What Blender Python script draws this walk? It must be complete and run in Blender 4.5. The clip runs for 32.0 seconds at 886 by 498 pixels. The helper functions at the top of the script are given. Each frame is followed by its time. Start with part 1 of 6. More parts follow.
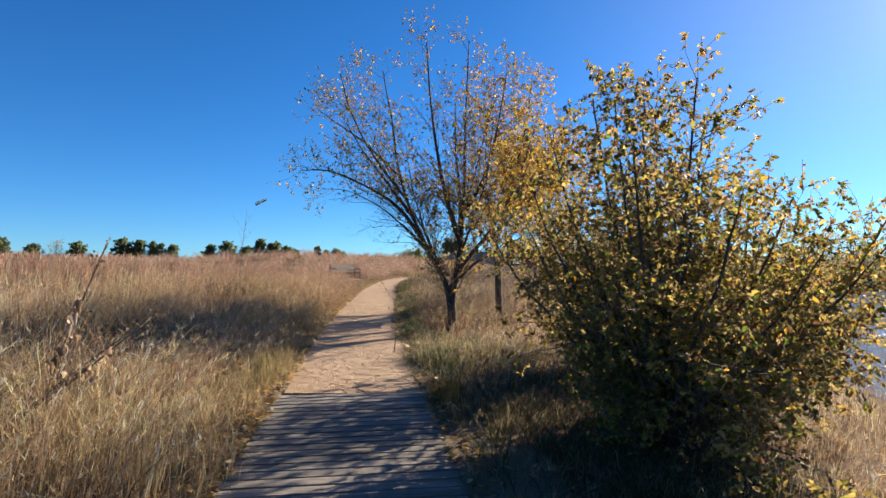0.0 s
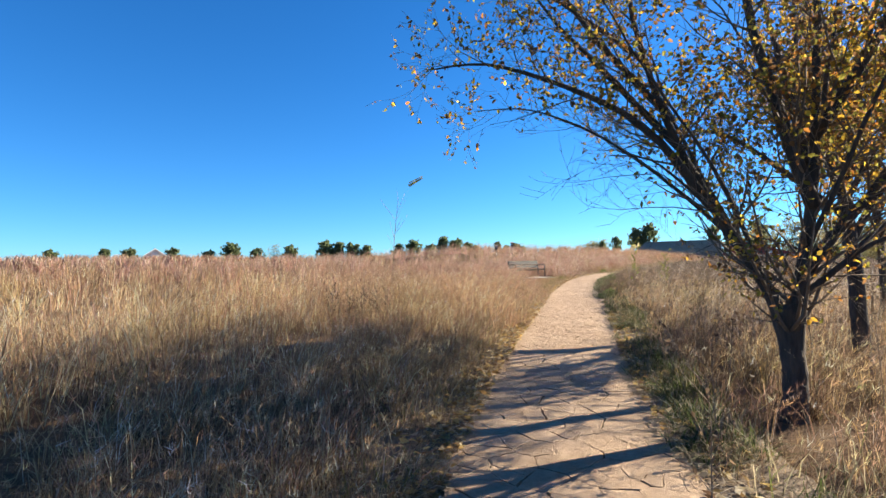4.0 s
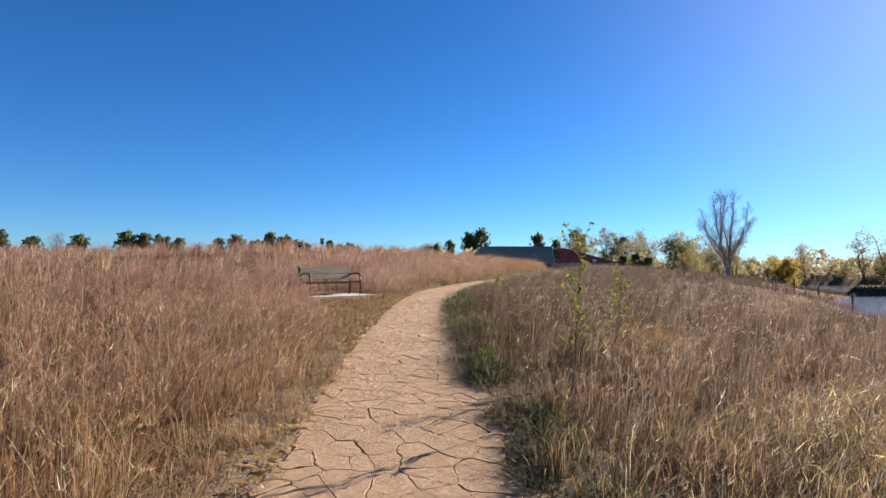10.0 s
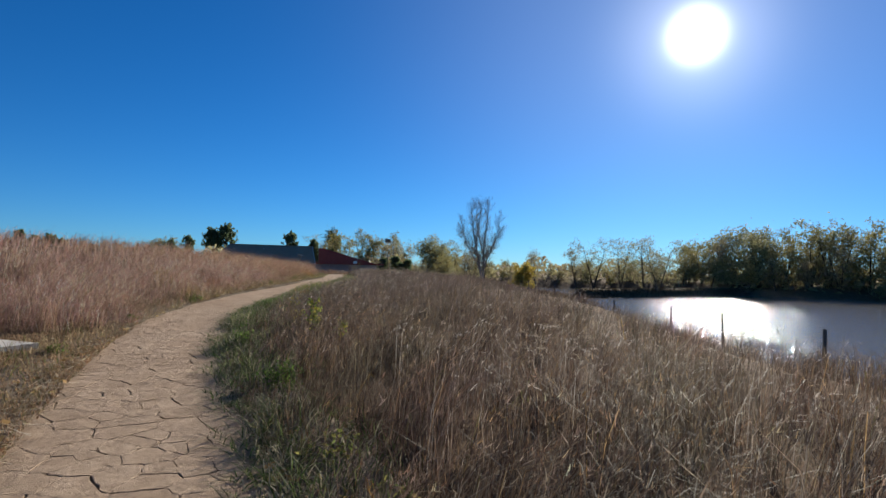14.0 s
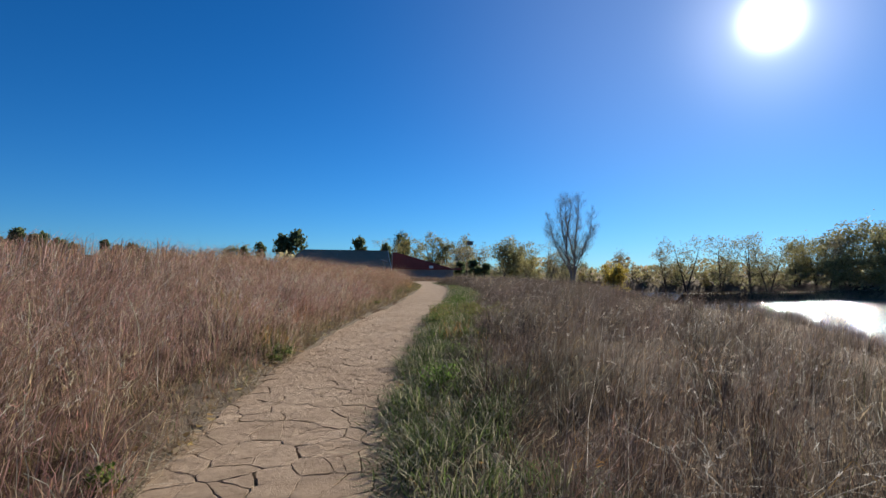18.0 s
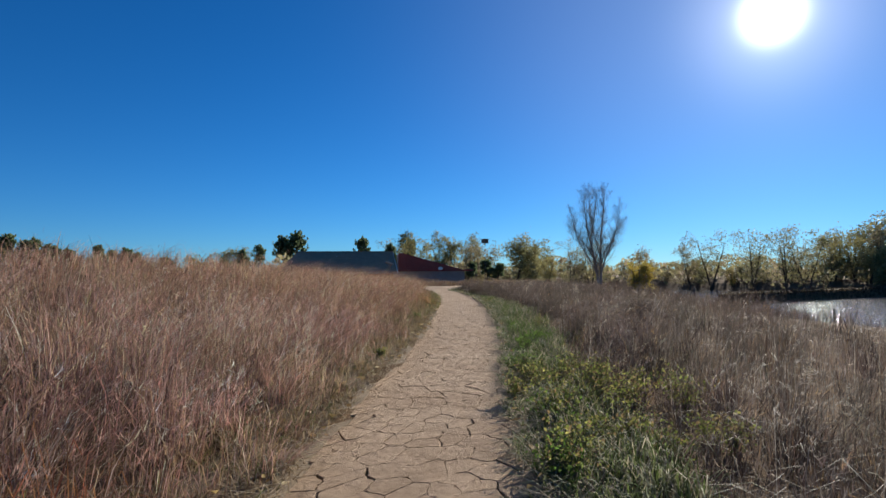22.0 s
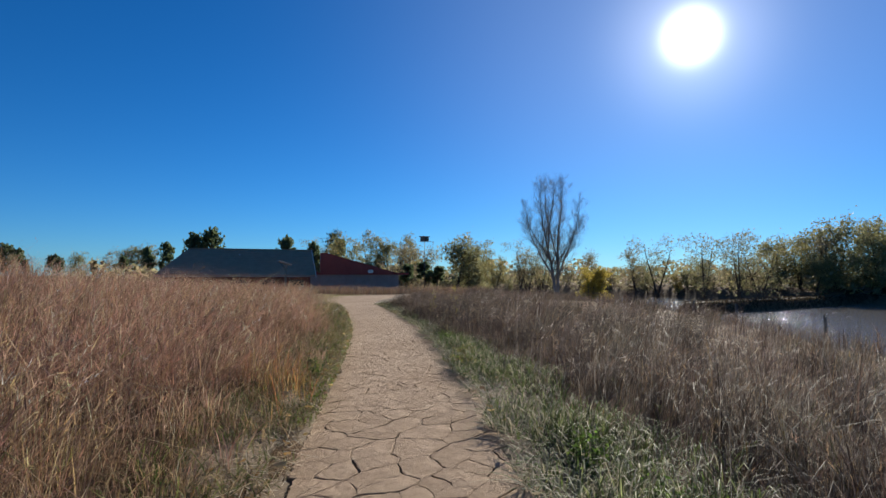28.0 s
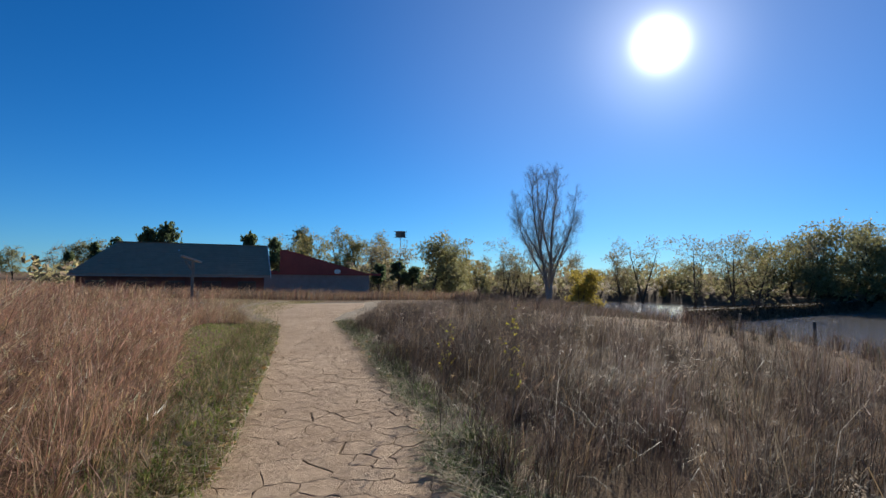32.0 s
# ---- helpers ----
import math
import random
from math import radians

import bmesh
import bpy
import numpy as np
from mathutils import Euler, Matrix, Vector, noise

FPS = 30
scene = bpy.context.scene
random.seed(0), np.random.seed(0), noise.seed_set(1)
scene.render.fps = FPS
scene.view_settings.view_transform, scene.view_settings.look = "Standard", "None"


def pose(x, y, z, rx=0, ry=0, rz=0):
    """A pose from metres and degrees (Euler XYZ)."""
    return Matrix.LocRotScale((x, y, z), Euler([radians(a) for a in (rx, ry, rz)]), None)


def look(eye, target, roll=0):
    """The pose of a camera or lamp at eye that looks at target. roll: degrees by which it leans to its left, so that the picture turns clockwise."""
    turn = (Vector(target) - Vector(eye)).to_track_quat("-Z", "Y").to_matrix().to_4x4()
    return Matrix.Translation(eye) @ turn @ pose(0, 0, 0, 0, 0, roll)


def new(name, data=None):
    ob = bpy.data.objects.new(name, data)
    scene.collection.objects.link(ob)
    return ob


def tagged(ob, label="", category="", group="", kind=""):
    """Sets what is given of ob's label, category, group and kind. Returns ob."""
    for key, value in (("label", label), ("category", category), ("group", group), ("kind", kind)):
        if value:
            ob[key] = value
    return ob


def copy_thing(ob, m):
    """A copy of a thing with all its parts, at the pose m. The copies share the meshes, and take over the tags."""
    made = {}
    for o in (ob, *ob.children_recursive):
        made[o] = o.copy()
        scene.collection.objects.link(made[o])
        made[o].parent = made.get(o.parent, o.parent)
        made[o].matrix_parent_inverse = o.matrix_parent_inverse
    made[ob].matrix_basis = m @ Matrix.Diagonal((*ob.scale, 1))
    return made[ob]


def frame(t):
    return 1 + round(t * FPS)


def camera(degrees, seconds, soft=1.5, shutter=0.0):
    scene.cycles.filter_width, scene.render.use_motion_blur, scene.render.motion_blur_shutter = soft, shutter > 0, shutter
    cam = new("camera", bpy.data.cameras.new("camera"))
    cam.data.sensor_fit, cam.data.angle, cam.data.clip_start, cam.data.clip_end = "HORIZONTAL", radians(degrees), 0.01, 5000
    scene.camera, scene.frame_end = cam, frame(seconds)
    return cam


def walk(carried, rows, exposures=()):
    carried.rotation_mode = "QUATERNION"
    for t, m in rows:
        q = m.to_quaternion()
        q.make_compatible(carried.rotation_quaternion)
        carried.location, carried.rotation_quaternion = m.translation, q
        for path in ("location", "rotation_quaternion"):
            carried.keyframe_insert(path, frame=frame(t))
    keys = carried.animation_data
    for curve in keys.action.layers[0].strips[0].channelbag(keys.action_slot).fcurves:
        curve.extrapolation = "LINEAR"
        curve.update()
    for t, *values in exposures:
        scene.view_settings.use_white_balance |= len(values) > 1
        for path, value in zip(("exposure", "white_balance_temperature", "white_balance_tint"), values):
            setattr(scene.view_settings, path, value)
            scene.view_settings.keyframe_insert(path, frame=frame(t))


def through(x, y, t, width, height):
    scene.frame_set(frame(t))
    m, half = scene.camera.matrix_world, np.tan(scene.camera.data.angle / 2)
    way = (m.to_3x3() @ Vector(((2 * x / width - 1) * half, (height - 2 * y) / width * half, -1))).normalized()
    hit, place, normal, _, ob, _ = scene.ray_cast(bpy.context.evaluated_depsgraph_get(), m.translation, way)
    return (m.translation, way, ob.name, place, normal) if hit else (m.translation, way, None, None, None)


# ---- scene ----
cam = camera(77.52, 32.0)
PATH = [
    (0, pose(-0.010, -0.003, 1.589, 92.32, 0.02, 2.27)),
    (0.5, pose(-0.189, 0.780, 1.582, 92.34, 0.08, 6.99)),
    (1, pose(-0.391, 1.541, 1.582, 92.13, 0.24, 12.84)),
    (1.5, pose(-0.668, 2.268, 1.593, 92.05, 0.85, 18.63)),
    (2, pose(-0.909, 3.038, 1.608, 92.00, 1.16, 21.21)),
    (2.5, pose(-1.078, 3.822, 1.614, 91.95, 1.24, 21.68)),
    (4.5, pose(-1.482, 7.150, 1.718, 92.00, 1.38, 19.74)),
    (5, pose(-1.547, 8.017, 1.750, 92.04, 1.35, 15.09)),
    (5.5, pose(-1.663, 8.922, 1.775, 91.97, 1.21, 12.98)),
    (6, pose(-1.867, 9.898, 1.807, 91.92, 1.00, 12.95)),
    (6.5, pose(-2.027, 10.854, 1.837, 91.85, 0.92, 12.88)),
    (7, pose(-2.190, 11.778, 1.865, 91.85, 0.97, 13.80)),
    (7.5, pose(-2.259, 12.674, 1.865, 91.82, 1.00, 14.12)),
    (8, pose(-2.347, 13.564, 1.847, 91.76, 0.93, 14.40)),
    (8.5, pose(-2.390, 14.465, 1.844, 91.78, 0.82, 14.24)),
    (9, pose(-2.521, 15.357, 1.867, 91.63, 0.61, 13.56)),
    (9.5, pose(-2.654, 16.267, 1.941, 91.74, 0.17, 10.31)),
    (10, pose(-2.812, 17.162, 1.984, 91.84, -0.30, 3.88)),
    (10.5, pose(-3.006, 18.030, 2.020, 91.91, -0.54, 2.18)),
    (11, pose(-3.147, 18.918, 2.039, 91.95, -0.97, 0.17)),
    (11.5, pose(-3.262, 19.874, 2.057, 92.00, -1.24, -1.35)),
    (12, pose(-3.336, 20.893, 2.077, 92.22, -1.91, -12.01)),
    (12.5, pose(-3.404, 21.918, 2.093, 91.98, -1.66, -16.88)),
    (13, pose(-3.493, 22.935, 2.093, 91.98, -1.65, -19.35)),
    (13.5, pose(-3.608, 23.998, 2.130, 92.18, -1.40, -21.58)),
    (15.5, pose(-3.929, 28.209, 2.330, 92.32, -0.88, -21.86)),
    (16, pose(-4.007, 29.268, 2.353, 92.39, -0.57, -19.80)),
    (16.5, pose(-4.058, 30.332, 2.359, 92.39, -0.73, -18.78)),
    (17, pose(-4.174, 31.401, 2.372, 92.41, -0.44, -17.15)),
    (17.5, pose(-4.219, 32.487, 2.400, 92.42, -0.29, -15.81)),
    (18, pose(-4.227, 33.595, 2.430, 92.44, -0.40, -15.35)),
    (18.5, pose(-4.154, 34.765, 2.501, 92.44, -0.02, -14.94)),
    (19, pose(-4.053, 35.903, 2.535, 92.44, 0.18, -14.60)),
    (19.5, pose(-3.939, 37.002, 2.565, 92.43, 0.43, -14.25)),
    (20, pose(-3.781, 38.014, 2.581, 92.51, 0.17, -14.26)),
    (20.5, pose(-3.633, 39.023, 2.632, 92.51, 0.29, -14.08)),
    (21, pose(-3.394, 40.047, 2.692, 92.51, 0.32, -14.48)),
    (21.5, pose(-3.187, 41.046, 2.707, 92.47, 0.61, -14.46)),
    (22, pose(-2.943, 42.014, 2.702, 92.45, 0.55, -14.90)),
    (22.5, pose(-2.733, 42.999, 2.709, 92.48, 0.58, -15.22)),
    (23, pose(-2.521, 43.988, 2.719, 92.53, 0.53, -15.34)),
    (23.5, pose(-2.260, 45.013, 2.752, 92.53, 0.25, -16.51)),
    (24, pose(-1.966, 46.093, 2.795, 92.58, 0.08, -16.92)),
    (24.5, pose(-1.634, 47.141, 2.799, 92.57, -0.32, -20.07)),
    (25, pose(-1.315, 48.173, 2.795, 92.53, -0.39, -21.46)),
    (25.5, pose(-0.927, 49.180, 2.801, 92.64, -0.68, -23.41)),
    (27.5, pose(0.368, 53.217, 2.832, 92.75, -0.35, -22.48)),
    (28, pose(0.674, 54.184, 2.855, 92.73, -0.05, -21.80)),
    (28.5, pose(1.029, 55.146, 2.885, 92.72, -0.03, -21.46)),
    (29, pose(1.419, 56.123, 2.916, 92.64, 0.01, -21.04)),
    (29.5, pose(1.804, 57.123, 2.953, 92.69, -0.09, -20.77)),
    (30, pose(2.144, 58.146, 2.983, 92.67, -0.17, -20.77)),
    (30.5, pose(2.428, 59.197, 2.996, 92.77, -0.17, -20.58)),
    (31, pose(2.725, 60.208, 2.983, 92.81, -0.59, -21.65)),
    (31.5, pose(2.961, 61.230, 2.984, 92.86, -0.85, -25.04)),
    (32, pose(3.177, 62.267, 3.008, 92.80, -0.69, -24.80)),
]
walk(cam, PATH, exposures=[(0, 1.62, 7150, 13), (1, 2.1, 7450, 13), (2, 1.95, 7350, 12), (4.5, 2.02, 7000, 10), (6, 1.9, 7000, 10), (7, 1.72, 7050, 13), (9, 1.55, 7250, 18), (10.2, 1.45, 7200, 18), (11.5, 1.15, 7000, 16), (12.05, 1.08, 6900, 15), (12.7, 0.79, 6550, 11), (14, 0.78, 6280, 8), (32, 0.76, 6230, 8)])

# ---- light: low autumn sun ahead and to the right, clear sky ----
SUN = Vector((0.672, 0.640, 0.373)).normalized()
SUN_EL, SUN_AZ = math.asin(SUN.z), math.atan2(SUN.x, SUN.y)
world = bpy.data.worlds.new("clear_sky")
scene.world = world
world.use_nodes = True
wn, wl = world.node_tree.nodes, world.node_tree.links
wn.clear()
sky = wn.new("ShaderNodeTexSky")
sky.sky_type = "NISHITA"
sky.sun_disc = False
sky.sun_elevation, sky.sun_rotation = SUN_EL, SUN_AZ
sky.altitude, sky.air_density, sky.dust_density, sky.ozone_density = 1500, 1.0, 0.1, 3.0
sky_bg = wn.new("ShaderNodeBackground")
sky_bg.inputs["Strength"].default_value = 0.0425
hue = wn.new("ShaderNodeHueSaturation")
hue.inputs["Saturation"].default_value = 1.08
deep = wn.new("ShaderNodeMix")
deep.data_type, deep.blend_type = "RGBA", "MULTIPLY"
deep.inputs[0].default_value = 1.0
deep.inputs[7].default_value = (0.495, 0.90, 1.35, 1)
wl.new(sky.outputs["Color"], deep.inputs[6])
wl.new(deep.outputs[2], hue.inputs["Color"])
wl.new(hue.outputs["Color"], sky_bg.inputs["Color"])
# the sun's bright disc and the aureole about it
tc = wn.new("ShaderNodeTexCoord")
dot = wn.new("ShaderNodeVectorMath")
dot.operation = "DOT_PRODUCT"
nrm = wn.new("ShaderNodeVectorMath")
nrm.operation = "NORMALIZE"
wl.new(tc.outputs["Generated"], nrm.inputs[0])
wl.new(nrm.outputs["Vector"], dot.inputs[0])
dot.inputs[1].default_value = SUN


def sky_math(op, a, b):
    n = wn.new("ShaderNodeMath")
    n.operation = op
    for i, v in enumerate((a, b)):
        if isinstance(v, (int, float)):
            n.inputs[i].default_value = v
        else:
            wl.new(v, n.inputs[i])
    return n.outputs[0]


near_sun = sky_math("MAXIMUM", dot.outputs["Value"], 0.0)
disc = sky_math("MULTIPLY", sky_math("POWER", near_sun, 2300.0), 2.4)
ring = sky_math("MULTIPLY", sky_math("POWER", near_sun, 220.0), 0.25)
wide = sky_math("MULTIPLY", sky_math("POWER", near_sun, 13.0), 0.095)
core = sky_math("MULTIPLY", sky_math("POWER", near_sun, 30000.0), 1000.0)
glow = sky_math("ADD", sky_math("ADD", disc, ring), sky_math("ADD", wide, core))
sun_bg = wn.new("ShaderNodeBackground")
sun_bg.inputs["Color"].default_value = (1.0, 0.96, 0.93, 1)
wl.new(glow, sun_bg.inputs["Strength"])
add = wn.new("ShaderNodeAddShader")
out = wn.new("ShaderNodeOutputWorld")
wl.new(sky_bg.outputs[0], add.inputs[0])
wl.new(sun_bg.outputs[0], add.inputs[1])
wl.new(add.outputs[0], out.inputs["Surface"])
sun = new("sun", bpy.data.lights.new("sun", "SUN"))
sun.data.energy, sun.data.angle, sun.data.color = 5.0, radians(0.53), (1.0, 0.91, 0.76)
sun.matrix_basis = look((0, 0, 60), Vector((0, 0, 60)) - SUN)

# ---- materials ----


def nodes_of(name):
    m = bpy.data.materials.new(name)
    m.use_nodes = True
    nt = m.node_tree
    return m, nt, nt.nodes["Principled BSDF"]


def noise_node(nt, scale, detail=4.0, rough=0.6, vec=None):
    n = nt.nodes.new("ShaderNodeTexNoise")
    n.inputs["Scale"].default_value = scale
    n.inputs["Detail"].default_value = detail
    n.inputs["Roughness"].default_value = rough
    if vec is not None:
        nt.links.new(vec, n.inputs["Vector"])
    return n


def ramp_node(nt, fac, stops):
    r = nt.nodes.new("ShaderNodeValToRGB")
    e = r.color_ramp.elements
    while len(e) < len(stops):
        e.new(0.5)
    for el, (p, c) in zip(e, stops):
        el.position, el.color = p, (*c, 1)
    nt.links.new(fac, r.inputs["Fac"])
    return r


def mix_node(nt, fac, a, b, mode="MIX"):
    m = nt.nodes.new("ShaderNodeMix")
    m.data_type, m.blend_type = "RGBA", mode
    for sock, v in ((m.inputs[0], fac), (m.inputs[6], a), (m.inputs[7], b)):
        if isinstance(v, (int, float)):
            sock.default_value = v
        elif isinstance(v, tuple):
            sock.default_value = (*v, 1)
        else:
            nt.links.new(v, sock)
    return m.outputs[2]


def mat(name, a, b, scale=8.0, rough=0.8, metal=0.0, bump=0.0, fine=60.0, spread=0.25, stretch=None, vary=0.0):
    """A surface that wanders between two colours at two scales, with fine relief."""
    m, nt, bsdf = nodes_of(name)
    co = nt.nodes.new("ShaderNodeTexCoord").outputs["Object"]
    if stretch:
        mp = nt.nodes.new("ShaderNodeMapping")
        mp.inputs["Scale"].default_value = stretch
        nt.links.new(co, mp.inputs["Vector"])
        co = mp.outputs["Vector"]
    n1 = noise_node(nt, scale, 5, 0.6, co)
    n2 = noise_node(nt, fine, 3, 0.6, co)
    base = ramp_node(nt, n1.outputs["Fac"], [(0.5 - spread, a), (0.5 + spread, b)])
    grain = ramp_node(nt, n2.outputs["Fac"], [(0.3, (0.72, 0.72, 0.72)), (0.7, (1.18, 1.18, 1.18))])
    col = mix_node(nt, 0.8, base.outputs["Color"], grain.outputs["Color"], "MULTIPLY")
    if vary:
        info = nt.nodes.new("ShaderNodeObjectInfo")
        own = ramp_node(nt, info.outputs["Random"], [(0.0, (1 - vary,) * 3), (1.0, (1 + vary, 1 + vary * 0.95, 1 + vary * 0.9))])
        col = mix_node(nt, 1.0, col, own.outputs["Color"], "MULTIPLY")
        # each piece takes its grain from another place
        shift = nt.nodes.new("ShaderNodeVectorMath")
        shift.operation = "MULTIPLY_ADD"
        shift.inputs[1].default_value = (1, 1, 1)
        nt.links.new(co, shift.inputs[0])
        nt.links.new(info.outputs["Location"], shift.inputs[2])
        for n in (n1, n2):
            nt.links.new(shift.outputs["Vector"], n.inputs["Vector"])
    nt.links.new(col, bsdf.inputs["Base Color"])
    bsdf.inputs["Roughness"].default_value, bsdf.inputs["Metallic"].default_value = rough, metal
    if bump:
        bp = nt.nodes.new("ShaderNodeBump")
        bp.inputs["Strength"].default_value, bp.inputs["Distance"].default_value = bump, 0.02
        nt.links.new(n2.outputs["Fac"], bp.inputs["Height"])
        nt.links.new(bp.outputs["Normal"], bsdf.inputs["Normal"])
    return m


def leafy(name, through=0.45, attr="tint", jitter=0.35, rough=0.55, dull=0.70):
    """Thin plant tissue: takes its colour from the plant's own tint, and lets light through."""
    m = bpy.data.materials.new(name)
    m.use_nodes = True
    nt = m.node_tree
    nt.nodes.clear()
    a = nt.nodes.new("ShaderNodeAttribute")
    a.attribute_name = attr
    geo = nt.nodes.new("ShaderNodeTexCoord")
    n = noise_node(nt, 9.0, 2, 0.5, geo.outputs["Object"])
    v = ramp_node(nt, n.outputs["Fac"], [(0.3, ((1 - jitter) * dull,) * 3), (0.7, ((1 + jitter) * dull,) * 3)])
    col = mix_node(nt, 1.0, a.outputs["Color"], v.outputs["Color"], "MULTIPLY")
    df = nt.nodes.new("ShaderNodeBsdfPrincipled")
    df.inputs["Roughness"].default_value = rough
    df.inputs["Specular IOR Level"].default_value = 0.06
    tr = nt.nodes.new("ShaderNodeBsdfTranslucent")
    mx = nt.nodes.new("ShaderNodeMixShader")
    mx.inputs["Fac"].default_value = through
    nt.links.new(col, df.inputs["Base Color"])
    nt.links.new(col, tr.inputs["Color"])
    nt.links.new(df.outputs[0], mx.inputs[1])
    nt.links.new(tr.outputs[0], mx.inputs[2])
    o = nt.nodes.new("ShaderNodeOutputMaterial")
    nt.links.new(mx.outputs[0], o.inputs["Surface"])
    return m


M_GRASS = leafy("dry_grass", 0.46)
M_LEAF = leafy("autumn_leaf", 0.60, dull=0.82)
M_FARLEAF = leafy("far_leaf", 0.42, dull=0.95)
M_BARK = mat("rough_bark", (0.022, 0.017, 0.013), (0.085, 0.064, 0.049), 14, 0.95, 0, 1.0, 38, 0.25, (1, 1, 0.25))
M_BARK_PALE = mat("pale_bark", (0.20, 0.165, 0.135), (0.36, 0.31, 0.26), 3, 0.95, 0, 0.3, 20)
M_TWIG = mat("twig_bark", (0.080, 0.060, 0.044), (0.160, 0.124, 0.092), 10, 0.9)
M_STEEL = mat("black_painted_steel", (0.010, 0.010, 0.011), (0.028, 0.027, 0.026), 20, 0.38, 0.2, 0.05)
M_SLAT = mat("weathered_grey_green_slat", (0.055, 0.052, 0.042), (0.105, 0.098, 0.08), 6, 0.7, 0, 0.3, 90, 0.25, (0.15, 1, 1))
M_CONC = mat("pale_concrete", (0.340, 0.311, 0.274), (0.459, 0.429, 0.385), 3, 0.9, 0, 0.25, 70)
M_WOOD = mat("grey_cedar", (0.150, 0.124, 0.098), (0.300, 0.255, 0.210), 7, 0.85, 0, 0.35, 60, 0.25, (1, 1, 0.2))
M_WOODDARK = mat("dark_post_wood", (0.05, 0.042, 0.035), (0.12, 0.10, 0.085), 9, 0.9, 0, 0.4, 60, 0.25, (1, 1, 0.2))
M_SHINGLE = mat("brown_grey_shingle", (0.320, 0.190, 0.118), (0.420, 0.262, 0.168), 1.5, 1.0, 0, 0.4, 18)
M_BRICK = mat("dark_red_wall", (0.104, 0.032, 0.024), (0.176, 0.060, 0.040), 1.2, 0.85, 0, 0.3, 30)
M_REDMETAL = mat("red_seam_roof", (0.192, 0.028, 0.020), (0.264, 0.044, 0.032), 0.8, 0.5, 0.1, 0.05, 8)
M_BLOCK = mat("grey_block_wall", (0.26, 0.22, 0.19), (0.36, 0.31, 0.27), 1.0, 0.9, 0, 0.2, 12)
M_WHITE = mat("white_siding", (0.72, 0.70, 0.66), (0.82, 0.80, 0.77), 2, 0.6)
M_BOARD = mat("grey_weathered_board", (0.085, 0.074, 0.062), (0.235, 0.21, 0.18), 7, 0.9, 0, 0.9, 60, 0.22, (0.10, 1, 1), 0.28)
M_GRAVEL = mat("pale_gravel_road", (0.153, 0.135, 0.112), (0.216, 0.194, 0.167), 2, 1.0, 0, 0.4, 25)
M_GLASS = mat("dark_window_glass", (0.02, 0.025, 0.03), (0.035, 0.04, 0.045), 2, 0.08)
M_ALU = mat("dull_aluminium", (0.45, 0.45, 0.46), (0.62, 0.62, 0.62), 5, 0.4, 0.9)


def ground_material():
    m, nt, bsdf = nodes_of("prairie_soil")
    co = nt.nodes.new("ShaderNodeTexCoord").outputs["Object"]
    big = noise_node(nt, 0.07, 4, 0.6, co)
    mid = noise_node(nt, 0.9, 5, 0.65, co)
    fine = noise_node(nt, 28, 4, 0.7, co)
    a = ramp_node(nt, big.outputs["Fac"], [(0.3, (0.12, 0.079, 0.048)), (0.55, (0.17, 0.113, 0.07)), (0.75, (0.20, 0.14, 0.082))])
    b = ramp_node(nt, mid.outputs["Fac"], [(0.3, (0.62, 0.6, 0.6)), (0.7, (1.2, 1.15, 1.1))])
    c = ramp_node(nt, fine.outputs["Fac"], [(0.3, (0.5, 0.5, 0.5)), (0.72, (1.3, 1.28, 1.25))])
    col = mix_node(nt, 1.0, a.outputs["Color"], b.outputs["Color"], "MULTIPLY")
    nt.links.new(mix_node(nt, 0.9, col, c.outputs["Color"], "MULTIPLY"), bsdf.inputs["Base Color"])
    bsdf.inputs["Roughness"].default_value = 1.0
    bsdf.inputs["Specular IOR Level"].default_value = 0.1
    bp = nt.nodes.new("ShaderNodeBump")
    bp.inputs["Strength"].default_value, bp.inputs["Distance"].default_value = 1.0, 0.06
    nt.links.new(fine.outputs["Fac"], bp.inputs["Height"])
    nt.links.new(bp.outputs["Normal"], bsdf.inputs["Normal"])
    return m


